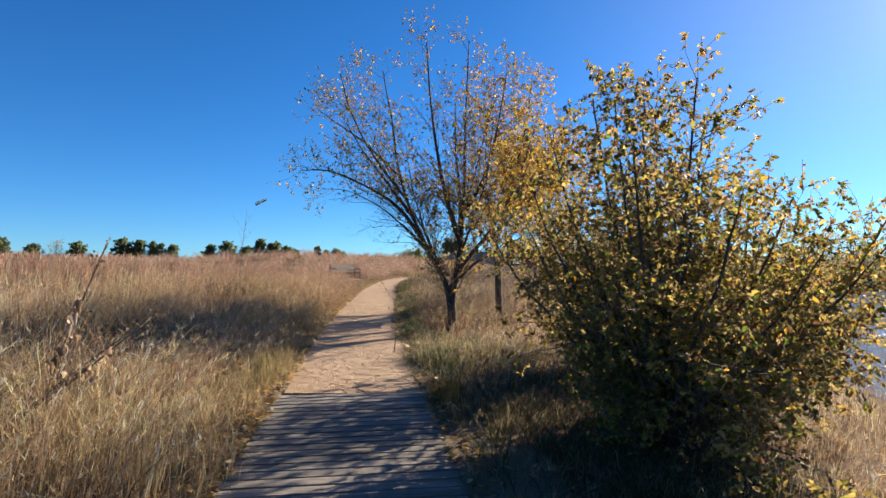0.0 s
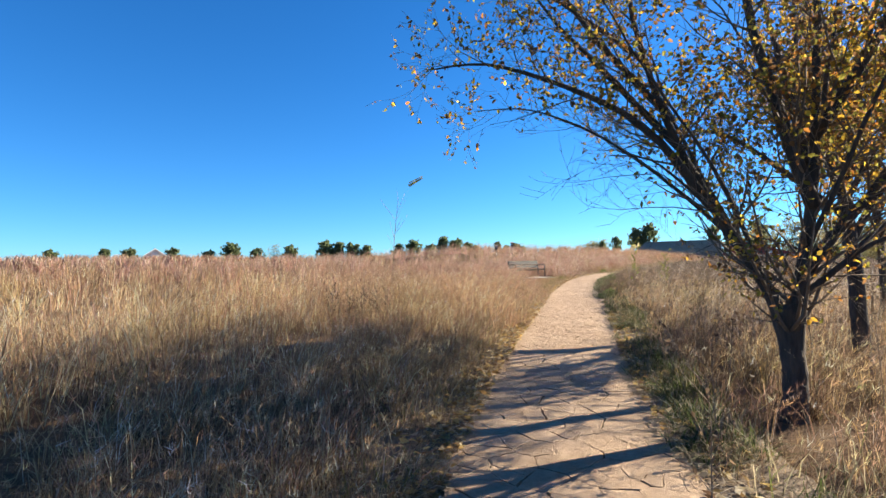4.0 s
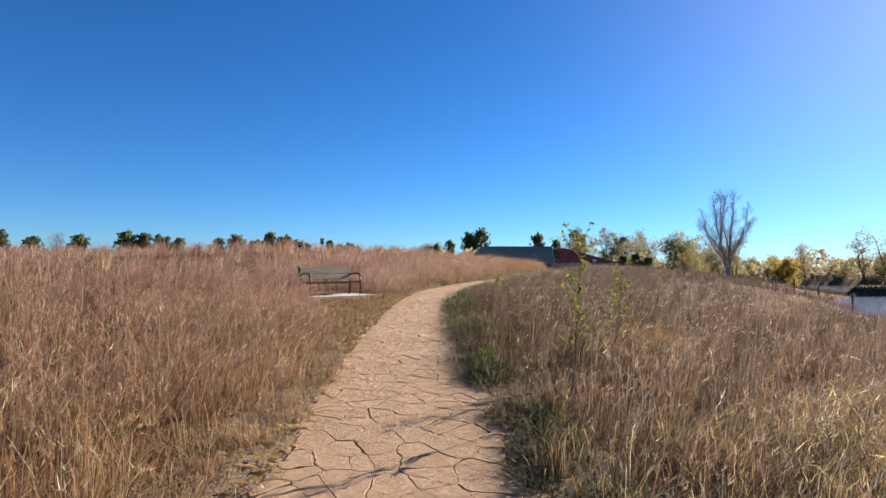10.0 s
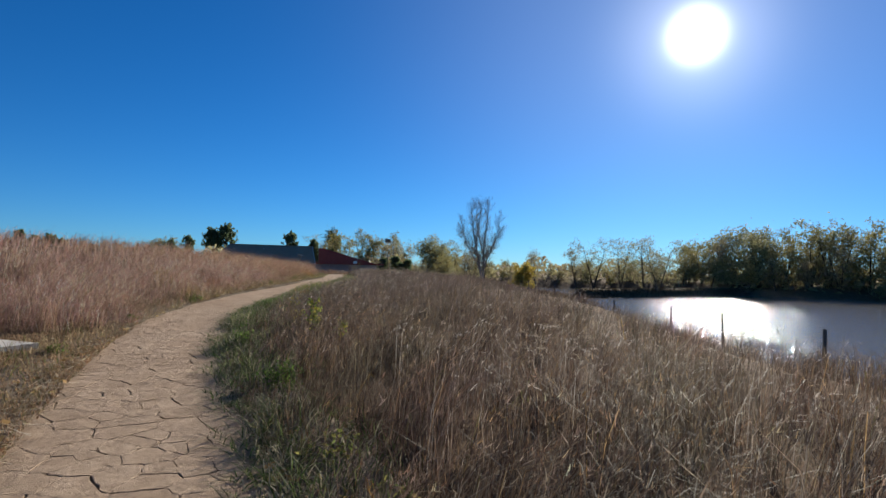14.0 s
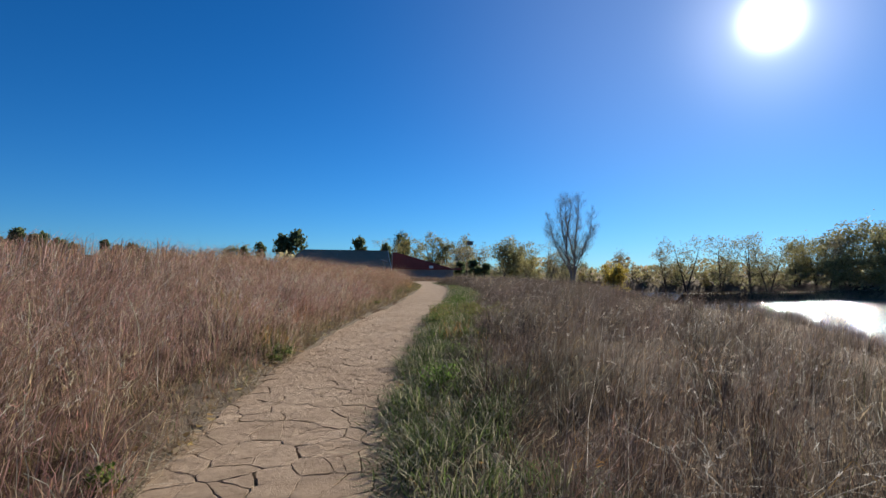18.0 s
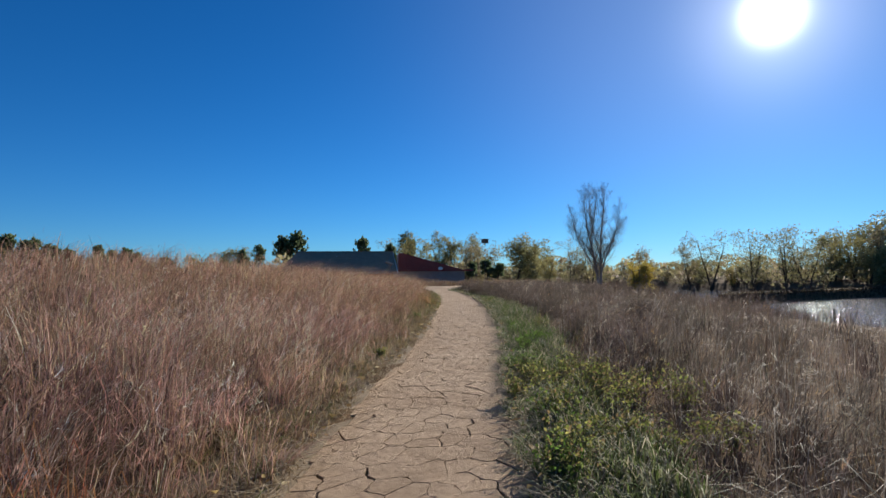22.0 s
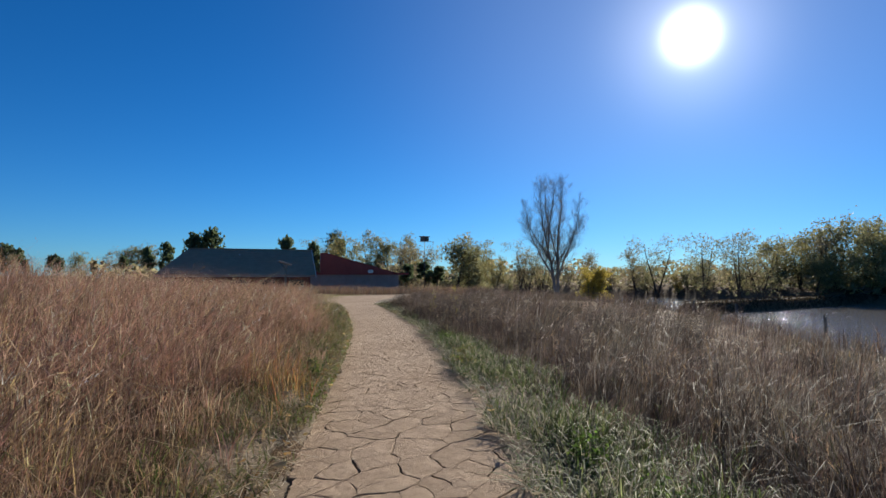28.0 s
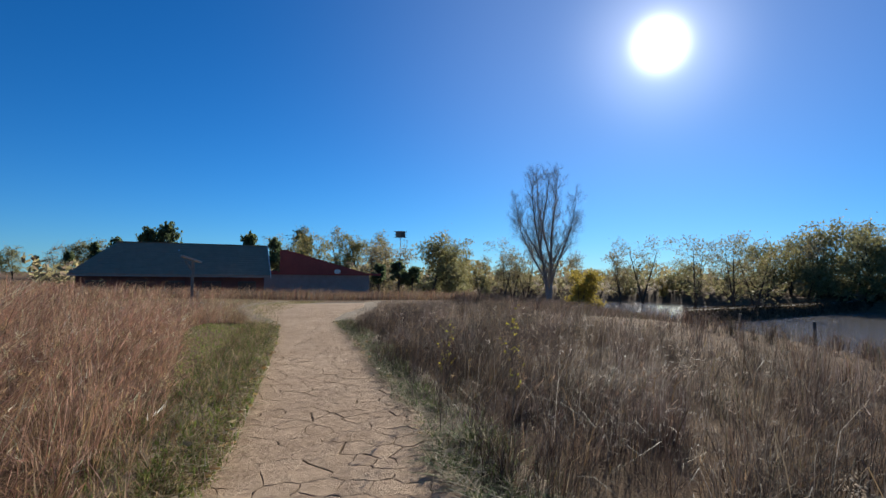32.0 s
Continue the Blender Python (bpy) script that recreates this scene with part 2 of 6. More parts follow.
def clay_material():
    """Sun-baked tan clay; each plate a little different, dusted and scuffed."""
    m, nt, bsdf = nodes_of("cracked_tan_clay")
    co = nt.nodes.new("ShaderNodeTexCoord").outputs["Object"]
    info = nt.nodes.new("ShaderNodeObjectInfo")
    geo = nt.nodes.new("ShaderNodeNewGeometry")
    n1 = noise_node(nt, 0.7, 4, 0.6, co)
    n2 = noise_node(nt, 22, 5, 0.65, co)
    n3 = noise_node(nt, 160, 3, 0.6, co)
    n4 = noise_node(nt, 6.0, 3, 0.55, co)
    rnd = nt.nodes.new("ShaderNodeMath")
    rnd.operation = "ADD"
    nt.links.new(info.outputs["Random"], rnd.inputs[0])
    nt.links.new(geo.outputs["Random Per Island"], rnd.inputs[1])
    fr = nt.nodes.new("ShaderNodeMath")
    fr.operation = "FRACT"
    nt.links.new(rnd.outputs[0], fr.inputs[0])
    a = ramp_node(nt, n1.outputs["Fac"], [(0.3, (0.335, 0.242, 0.168)), (0.7, (0.422, 0.318, 0.228))])
    b = ramp_node(nt, n2.outputs["Fac"], [(0.25, (0.74, 0.72, 0.70)), (0.5, (1.0, 0.99, 0.98)), (0.75, (1.10, 1.09, 1.08))])
    c = ramp_node(nt, fr.outputs[0], [(0.0, (0.93, 0.92, 0.91)), (1.0, (1.05, 1.05, 1.05))])
    col = mix_node(nt, 1.0, a.outputs["Color"], b.outputs["Color"], "MULTIPLY")
    scuff = ramp_node(nt, n4.outputs["Fac"], [(0.35, (0.86, 0.85, 0.84)), (0.62, (1.05, 1.05, 1.05))])
    col = mix_node(nt, 1.0, col, c.outputs["Color"], "MULTIPLY")
    col = mix_node(nt, 1.0, col, scuff.outputs["Color"], "MULTIPLY")
    nt.links.new(col, bsdf.inputs["Base Color"])
    bsdf.inputs["Roughness"].default_value = 0.92
    bsdf.inputs["Specular IOR Level"].default_value = 0.06
    bp = nt.nodes.new("ShaderNodeBump")
    bp.inputs["Strength"].default_value, bp.inputs["Distance"].default_value = 0.75, 0.022
    hs = nt.nodes.new("ShaderNodeMath")
    hs.operation = "ADD"
    nt.links.new(n2.outputs["Fac"], hs.inputs[0])
    nt.links.new(n3.outputs["Fac"], hs.inputs[1])
    wav = nt.nodes.new("ShaderNodeMath")
    wav.operation = "MULTIPLY_ADD"
    nt.links.new(n4.outputs["Fac"], wav.inputs[0])
    wav.inputs[1].default_value = 2.2
    nt.links.new(hs.outputs[0], wav.inputs[2])
    nt.links.new(wav.outputs[0], bp.inputs["Height"])
    nt.links.new(bp.outputs["Normal"], bsdf.inputs["Normal"])
    return m


def water_material():
    m, nt, bsdf = nodes_of("rippled_pond_water")
    bsdf.inputs["Base Color"].default_value = (0.17, 0.152, 0.128, 1)
    bsdf.inputs["Roughness"].default_value = 0.03
    bsdf.inputs["IOR"].default_value = 1.33
    bsdf.inputs["Specular IOR Level"].default_value = 0.42
    co = nt.nodes.new("ShaderNodeTexCoord").outputs["Object"]
    n1 = noise_node(nt, 1.6, 4, 0.65, co)
    n2 = noise_node(nt, 7.0, 3, 0.6, co)
    ad = nt.nodes.new("ShaderNodeMath")
    ad.operation = "MULTIPLY_ADD"
    nt.links.new(n2.outputs["Fac"], ad.inputs[0])
    ad.inputs[1].default_value = 0.35
    nt.links.new(n1.outputs["Fac"], ad.inputs[2])
    bp = nt.nodes.new("ShaderNodeBump")
    bp.inputs["Strength"].default_value, bp.inputs["Distance"].default_value = 1.0, 0.11
    nt.links.new(ad.outputs[0], bp.inputs["Height"])
    nt.links.new(bp.outputs["Normal"], bsdf.inputs["Normal"])
    return m


M_GROUND, M_CLAY, M_WATER = ground_material(), clay_material(), water_material()
# soil under the plates, coloured near black for the shade deep in the cracks
M_CRACK = mat("shaded_crack_soil", (0.025, 0.018, 0.013), (0.06, 0.043, 0.031), 6, 1.0, 0, 0.5, 50)
M_VERGE = mat("trodden_verge_soil", (0.105, 0.074, 0.046), (0.205, 0.148, 0.094), 3, 1.0, 0, 0.9, 40)

# ---- the lie of the land ----
WAY_Y = np.array([-40, -10, 0, 4.2, 8, 11.5, 14.5, 17.2, 20, 22.7, 24.2, 26.7, 29.8, 32.3, 37, 40.2, 42.1, 44.2, 46.8, 49, 50.3, 52.4, 54.4, 58.2, 60.2, 66, 69.2, 75.8, 83.3, 92, 130.0])
WAY_X = np.array([7, 1.7, -0.2, -0.92, -1.6, -2.25, -2.7, -2.95, -3.3, -3.55, -3.8, -4.05, -4.22, -4.45, -4.4, -3.85, -3.3, -2.65, -1.92, -1.1, -0.63, 0.2, 0.85, 1.97, 2.6, 4.15, 4.8, 6.0, 7.1, 9.5, 26.0])
LIE_Y = np.array([-40, -2, 2, 6, 10, 14, 18, 22, 26, 30, 34, 38, 42, 46, 50, 54, 58, 90, 118, 200.0])
LIE_Z = np.array([-0.9, 0.01, 0.09, 0.18, 0.25, 0.34, 0.5, 0.62, 0.74, 0.845, 0.95, 1.06, 1.165, 1.24, 1.29, 1.37, 1.48, 1.5, 0.7, 0.5])
WATER_Z = -2.3


def way_x(y):
    y = np.asarray(y, float)
    return sum(np.interp(y + k, WAY_Y, WAY_X) for k in (-2, -1, 0, 1, 2)) / 5


def lie_z(y):
    y = np.asarray(y, float)
    return sum(np.interp(y + k, LIE_Y, LIE_Z) for k in (-2, 0, 2)) / 3


def shore_x(y):
    return np.interp(y, [-60, 0, 34, 74, 86, 97, 106, 110, 114, 125, 135, 160], [2, 7.5, 18.3, 31.5, 39, 47, 55, 57, 61, 60, 40, -60])


def dike_y(x):
    return 107.0 + 0.20 * (np.asarray(x, float) - 52.0)


def ring_r(x, y):
    """How far the wooded bank stands from the middle of the pond, by direction."""
    a = np.degrees(np.arctan2(np.asarray(y, float) - 50, np.asarray(x, float) - 20))
    return np.interp(a, [-30, 40, 47, 55, 65, 80, 110], [108, 108, 111, 127, 132, 120, 108])


def ease(s):
    s = np.clip(s, 0, 1)
    return s * s * (3 - 2 * s)


def bumps(x, y, k, seed=0.0):
    """Smooth wandering between -1 and 1, features about k metres wide."""
    x, y = np.asarray(x) / k, np.asarray(y) / k
    return (np.sin(1.9 * x + 2.3 * np.sin(1.1 * y + seed) + seed) + np.sin(2.2 * y + 1.7 * np.sin(1.3 * x + 2 * seed) + 1.7 * seed)
            + 0.7 * np.sin(4.1 * x - 3.3 * y + 3 * seed) + 0.5 * np.sin(5.7 * y + 4.9 * x + seed)) / 3.2


def height(x, y):
    x, y = np.asarray(x, float), np.asarray(y, float)
    g, d = lie_z(y), x - way_x(y)
    up = 0.05 * np.clip(-d - 1, 0, 8) + 0.03 * np.clip(-d - 9, 0, 80)
    up = up * (1 - 0.75 * ease((y - 78) / 35))
    z = g + up + 0.05 * bumps(x, y, 3.0) * ease((np.abs(d) - 1.2) / 2)
    z = z + 1.0 * np.exp(-((d + 14) / 9) ** 2) * ease((y - 36) / 14) * (1 - ease((y - 68) / 14))
    z = z + 0.085 * np.exp(-(((x + 6.9) / 1.6) ** 4) - ((y - 33.1) / 1.6) ** 4)
    ws = shore_x(y)
    s = np.clip((d - 1.0) / np.maximum(ws - way_x(y) - 1.0, 1.0), 0, 1)
    z = np.where(d > 1, g + (WATER_Z - 0.08 - g) * ease(s ** 1.7 * 0.92) / ease(0.92) + 0.04 * bumps(x, y, 3.0) * ease((d - 1.2) / 2), z)
    z = z + 0.7 * np.exp(-((x - 17) / 5) ** 2 - ((y - 51.5) / 6) ** 2)
    z = z + 0.7 * np.exp(-((x - 21) / 6) ** 2 - ((y - 74) / 8) ** 2)
    past = x - ws
    pond = np.where(past > 0, WATER_Z - 0.08 - 0.9 * ease(past / 4), z)
    q = y - dike_y(x) - 2.6
    bank = WATER_Z - 1 + 2.5 * np.exp(-(q / 2.4) ** 4) * (x > 44)
    pond = np.where(past > 0, np.maximum(pond, bank), pond)
    far = np.hypot(x - 20, y - 50)
    land = WATER_Z - 1 + 3.4 * ease((far - ring_r(x, y)) / 14) + 0.01 * np.clip(far - 130, 0, 300)
    pond = np.where(past > 0, np.maximum(pond, land), pond)
    return np.where(d > 1, pond, z)


def h1(x, y):
    return float(height(x, y))


# ---- helpers for meshes ----
def mesh_of(name, verts, faces, material, smooth=False):
    me = bpy.data.meshes.new(name)
    me.from_pydata([tuple(v) for v in verts], [], [tuple(f) for f in faces])
    me.materials.append(material)
    if smooth:
        me.polygons.foreach_set("use_smooth", [True] * len(me.polygons))
    me.update()
    return me


def link(name, me, parent=None, label="", m=None):
    ob = new(name, me)
    if parent is not None:
        ob.parent = parent
    if m is not None:
        ob.matrix_basis = m
    if label:
        tagged(ob, label)
    return ob


def part(name, bm, material, parent, label="", m=None):
    me = bpy.data.meshes.new(name)
    bm.to_mesh(me)
    bm.free()
    me.materials.append(material)
    return link(name, me, parent, label, m)


def box_bm(sx, sy, sz, at=(0, 0, 0), bevel=0.0, turn=None):
    bm = bmesh.new()
    bmesh.ops.create_cube(bm, size=1)
    bmesh.ops.scale(bm, vec=(sx, sy, sz), verts=bm.verts)
    if bevel:
        bmesh.ops.bevel(bm, geom=list(bm.edges), offset=bevel, segments=2, affect="EDGES")
    if turn is not None:
        bmesh.ops.transform(bm, matrix=turn, verts=bm.verts)
    bmesh.ops.translate(bm, vec=at, verts=bm.verts)
    return bm


def tube(verts, faces, pts, radii, sides=6):
    """A tapered tube along a line of points, added to the lists."""
    base = len(verts)
    pts = [Vector(p) for p in pts]
    side = None
    for i, p in enumerate(pts):
        t = (pts[min(i + 1, len(pts) - 1)] - pts[max(i - 1, 0)]).normalized()
        if side is None:
            side = t.orthogonal().normalized()
        else:
            side = (side - t * side.dot(t))
            side = side.normalized() if side.length > 1e-5 else t.orthogonal().normalized()
        up = t.cross(side)
        for k in range(sides):
            a = 2 * math.pi * k / sides
            verts.append(p + (side * math.cos(a) + up * math.sin(a)) * radii[i])
    n = len(pts)
    for i in range(n - 1):
        for k in range(sides):
            a, b = base + i * sides + k, base + i * sides + (k + 1) % sides
            faces.append((a, b, b + sides, a + sides))
    faces.append(tuple(base + (n - 1) * sides + k for k in range(sides)))
    faces.append(tuple(base + sides - 1 - k for k in range(sides)))


def tube_part(name, pts, r, material, parent, sides=8, label="", m=None, smooth=True):
    v, f = [], []
    tube(v, f, pts, r if isinstance(r, (list, tuple)) else [r] * len(pts), sides)
    return link(name, mesh_of(name, v, f, material, smooth), parent, label, m)


def big_mesh(name, co, quads, tris, tint, material):
    """A mesh from arrays: corner places, four- and three-cornered faces, and a tint for each corner place."""
    me = bpy.data.meshes.new(name)
    me.vertices.add(len(co))
    me.vertices.foreach_set("co", np.ascontiguousarray(co, dtype=np.float32).ravel())
    nq, nt_ = len(quads), len(tris)
    me.loops.add(nq * 4 + nt_ * 3)
    me.loops.foreach_set("vertex_index", np.concatenate([quads.ravel(), tris.ravel()]).astype(np.int32))
    me.polygons.add(nq + nt_)
    me.polygons.foreach_set("loop_start", np.concatenate([np.arange(nq) * 4, nq * 4 + np.arange(nt_) * 3]).astype(np.int32))
    me.update(calc_edges=True)
    a = me.attributes.new("tint", "FLOAT_COLOR", "POINT")
    a.data.foreach_set("color", np.concatenate([tint, np.ones((len(co), 1))], 1).astype(np.float32).ravel())
    me.materials.append(material)
    me.validate()
    return me

# ---- ground, water, path ----
def lines(*spans):
    return np.unique(np.concatenate([np.arange(a, b, s) for a, b, s in spans]).round(3))


def build_ground():
    xs = lines((-1600, -300, 130), (-300, -80, 22), (-80, -16, 4), (-16, 14, 0.6), (14, 78, 1.5), (78, 168, 3), (168, 300, 20), (300, 1700, 140))
    ys = lines((-1600, -200, 140), (-200, -40, 16), (-40, -8, 4), (-8, 100, 0.9), (100, 134, 0.7), (134, 180, 3), (180, 360, 15), (360, 1700, 140))
    X, Y = np.meshgrid(xs, ys)
    Z = height(X, Y)
    d = np.abs(X - way_x(Y))
    wide = 1.7 * ease((Y - 79.0) / 9.0)
    Z = Z - 0.16 * (1 - ease((d - 0.85 - wide) / 0.75)) * ((Y > -30) & (Y < 98))
    co = np.stack([X, Y, Z], -1).reshape(-1, 3)
    n, w = len(ys), len(xs)
    i = (np.arange(n - 1)[:, None] * w + np.arange(w - 1)).ravel()
    quads = np.stack([i, i + 1, i + w + 1, i + w], 1)
    me = big_mesh("ground", co, quads, np.zeros((0, 3), int), np.ones((len(co), 3)) * 0.2, M_GROUND)
    me.polygons.foreach_set("use_smooth", [True] * len(me.polygons))
    return tagged(link("ground", me), "rolling prairie soil under dry grass, sloping to a pond", "ground", kind="structure")


build_ground()
wv = [(-80, -200, WATER_Z), (420, -200, WATER_Z), (420, 420, WATER_Z), (-80, 420, WATER_Z)]
tagged(link("water", mesh_of("water", wv, [(0, 1, 2, 3)], M_WATER)), "grey-brown pond water with sparkling ripples", "pond", kind="structure")

# the bed of the path, seen in the cracks, with soft ragged shoulders
PATH_HALF = 0.90
SLAB_END = 6.36


def half_width(y):
    return PATH_HALF + 0.1 * float(ease((y - 60.0) / 6.0)) + 1.6 * float(ease((y - 80.0) / 9.0))



def strip(name, offs, lift, material, wob_from):
    """A band laid along the path's line: sideways offsets, and the height over path or ground of each."""
    ys = np.arange(-24, 97.01, 0.3)
    co = []
    for y in ys:
        c, z, f = float(way_x(y)), float(lie_z(y)), half_width(y) / PATH_HALF
        for k, (o, (on_path, up)) in enumerate(zip(offs, lift)):
            wob = 0.05 * math.sin(y * 2.3 + k) + 0.04 * math.sin(y * 5.1 + 2 * k)
            x = c + (o * f if abs(o) <= PATH_HALF else math.copysign(half_width(y) + abs(o) - PATH_HALF, o)) + (wob if abs(o) > wob_from else 0)
            co.append((x, y, z + up if on_path else h1(x, y) + up))
    w = len(offs)
    faces = [(r * w + k, r * w + k + 1, (r + 1) * w + k + 1, (r + 1) * w + k) for r in range(len(ys) - 1) for k in range(w - 1)]
    return link(name, mesh_of(name, co, faces, material, True))


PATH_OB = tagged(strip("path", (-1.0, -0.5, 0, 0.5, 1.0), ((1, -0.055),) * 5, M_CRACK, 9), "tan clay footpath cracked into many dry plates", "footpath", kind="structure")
for side in (-1, 1):
    offs = tuple(side * o for o in (0.70, 0.97, 1.2, 1.5, 1.75))
    lift = ((1, -0.042), (1, -0.004), (0, 0.0), (0, 0.0), (0, -0.10))
    if side < 0:
        offs, lift = offs[::-1], lift[::-1]
    tagged(strip("path_shoulder", offs, lift, M_VERGE, 0.9), "trodden soil shoulder along the clay path", "verge", kind="structure")


def clip_poly(poly, px, py, nx, ny):
    """The part of a polygon on the side of the line at (px, py) from which (nx, ny) points away."""
    out_, n = [], len(poly)
    for i in range(n):
        a, b = poly[i], poly[(i + 1) % n]
        da = (a[0] - px) * nx + (a[1] - py) * ny
        db = (b[0] - px) * nx + (b[1] - py) * ny
        if da <= 0:
            out_.append(a)
        if da * db < 0:
            t = da / (da - db)
            out_.append((a[0] + t * (b[0] - a[0]), a[1] + t * (b[1] - a[1])))
    return out_


def build_plates():
    """Drying plates: cells about scattered seeds in the path's own (across, along) plan, parted by cracks of many widths."""
    rng = random.Random(5)
    y0, y1 = 6.3, 92.0
    seeds, cell = [], {}
    step = 0.235
    row = 0
    y = y0
    while y < y1:
        k = (-5 if y < 80 else -12) + (row % 2) * 0.5
        while k < 5.1 + (6 if y > 80 else 0):
            # plates come in bigger and smaller sets
            if rng.random() < 0.86:
                s = (k * 0.25 + rng.uniform(-0.17, 0.17), y + rng.uniform(-0.16, 0.16))
                seeds.append(s)
            k += 1
        y += step * (0.82 + 0.4 * (0.5 + 0.5 * math.sin(row * 0.7)))
        row += 1
    for i, s in enumerate(seeds):
        cell.setdefault((int(s[0] // 0.5), int(s[1] // 0.5)), []).append(i)
    plates = []
    for i, (u, v) in enumerate(seeds):
        if abs(u) > half_width(v) + 0.2:
            continue
        poly = [(u - 0.6, v - 0.6), (u + 0.6, v - 0.6), (u + 0.6, v + 0.6), (u - 0.6, v + 0.6)]
        cu, cv = int(u // 0.5), int(v // 0.5)
        for a in (-2, -1, 0, 1, 2):
            for b in (-2, -1, 0, 1, 2):
                for j in cell.get((cu + a, cv + b), ()):
                    if j == i:
                        continue
                    du, dv = seeds[j][0] - u, seeds[j][1] - v
                    q = math.hypot(du, dv)
                    if q > 1.1 or q < 1e-6:
                        continue
                    pr = random.Random(min(i, j) * 7919 + max(i, j))
                    r = pr.random()
                    shut = 0.52 if v < 11 else (0.40 if v < 30 else 0.26)
                    gap = 0.0007 if r < shut else (0.0016 if r < shut + 0.14 else 0.0024 + 0.0066 * pr.random() ** 1.6)
                    poly = clip_poly(poly, u + du / 2 - du / q * gap, v + dv / 2 - dv / q * gap, du / q, dv / q)
                    if len(poly) < 3:
                        break
        half = half_width(v) + 0.06 * math.sin(v * 1.7) + 0.05 * math.sin(v * 4.3 + 1)
        poly = clip_poly(clip_poly(poly, half, 0, 1, 0), -half, 0, -1, 0)
        poly = clip_poly(poly, 0, SLAB_END + 0.012, 0, -1)
        if len(poly) >= 3:
            plates.append((u, v, poly))
    return plates


def plate_mesh(poly, cx, cy):
    """One plate: a cracked-off slab with wandering edges, its rim worn round and slightly curled."""
    ring = []
    n = len(poly)
    for i in range(n):
        a, b = poly[i], poly[(i + 1) % n]
        q = math.hypot(b[0] - a[0], b[1] - a[1])
        k = max(1, min(5, int(q / 0.042)))
        for t in range(k):
            ring.append((a[0] + (b[0] - a[0]) * t / k, a[1] + (b[1] - a[1]) * t / k))
    def place(u, v):
        wu = 0.006 * math.sin(u * 23 + 4 * math.sin(v * 17)) + 0.0045 * math.sin(v * 83 + 3 * math.sin(u * 61)) + 0.003 * math.sin(v * 173 + u * 131)
        wv_ = 0.006 * math.sin(v * 21 + 4 * math.sin(u * 19)) + 0.0045 * math.sin(u * 89 + 3 * math.sin(v * 67)) + 0.003 * math.sin(u * 181 - v * 127)
        y = v + wv_
        return float(np.interp(y, TAB_Y, TAB_X)) + u + wu, y, float(np.interp(y, TAB_Y, TAB_Z))
    m = len(ring)
    mu, mv = sum(p[0] for p in ring) / m, sum(p[1] for p in ring) / m
    verts = []
    for s, dz in ((1.0, -0.06), (1.0, -0.003), (0.97, 0.0)):
        for (u, v) in ring:
            x, y, z = place(mu + (u - mu) * s, mv + (v - mv) * s)
            sag = -0.05 * max(0.0, abs(u) - half_width(v) + 0.18)
            verts.append((x - cx, y - cy, z + dz + sag))
    faces = [tuple(range(2 * m, 3 * m))]
    for a in (0, m):
        for k in range(m):
            j = (k + 1) % m
            faces.append((a + k, a + j, a + m + j, a + m + k))
    return verts, faces


TAB_Y = np.arange(-30, 100, 0.05)
TAB_X, TAB_Z = way_x(TAB_Y), lie_z(TAB_Y)

# ---- grass ----
RNG = np.random.default_rng(11)


def blades(x, y, h, w, lean, tint, bend=1.0):
    """Arrays for n blades: each a bent, tapering strip of a four-cornered and a three-cornered face."""
    n = len(x)
    a = RNG.uniform(0, math.pi, n)
    sx, sy = np.cos(a) * w / 2, np.sin(a) * w / 2
    z = height(x, y) - 0.03
    lx, ly = lean[:, 0], lean[:, 1]
    co = np.empty((n, 5, 3))
    co[:, 0] = np.stack([x - sx, y - sy, z], 1)
    co[:, 1] = np.stack([x + sx, y + sy, z], 1)
    mx, my, mz = x + lx * 0.25, y + ly * 0.25, z + h * 0.62
    bend = bend * RNG.uniform(0.72, 1.0, n)
    co[:, 2] = np.stack([mx + sx * 0.75, my + sy * 0.75, mz], 1)
    co[:, 3] = np.stack([mx - sx * 0.75, my - sy * 0.75, mz], 1)
    co[:, 4] = np.stack([x + lx, y + ly, z + h * bend], 1)
    i = np.arange(n) * 5
    quads = np.stack([i, i + 1, i + 2, i + 3], 1)
    tris = np.stack([i + 3, i + 2, i + 4], 1)
    # tip painted lighter than the blade: straw colour, in place of a shaded base
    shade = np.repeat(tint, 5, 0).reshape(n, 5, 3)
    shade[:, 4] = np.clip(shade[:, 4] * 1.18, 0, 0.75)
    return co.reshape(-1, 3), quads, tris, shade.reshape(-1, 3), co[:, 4]


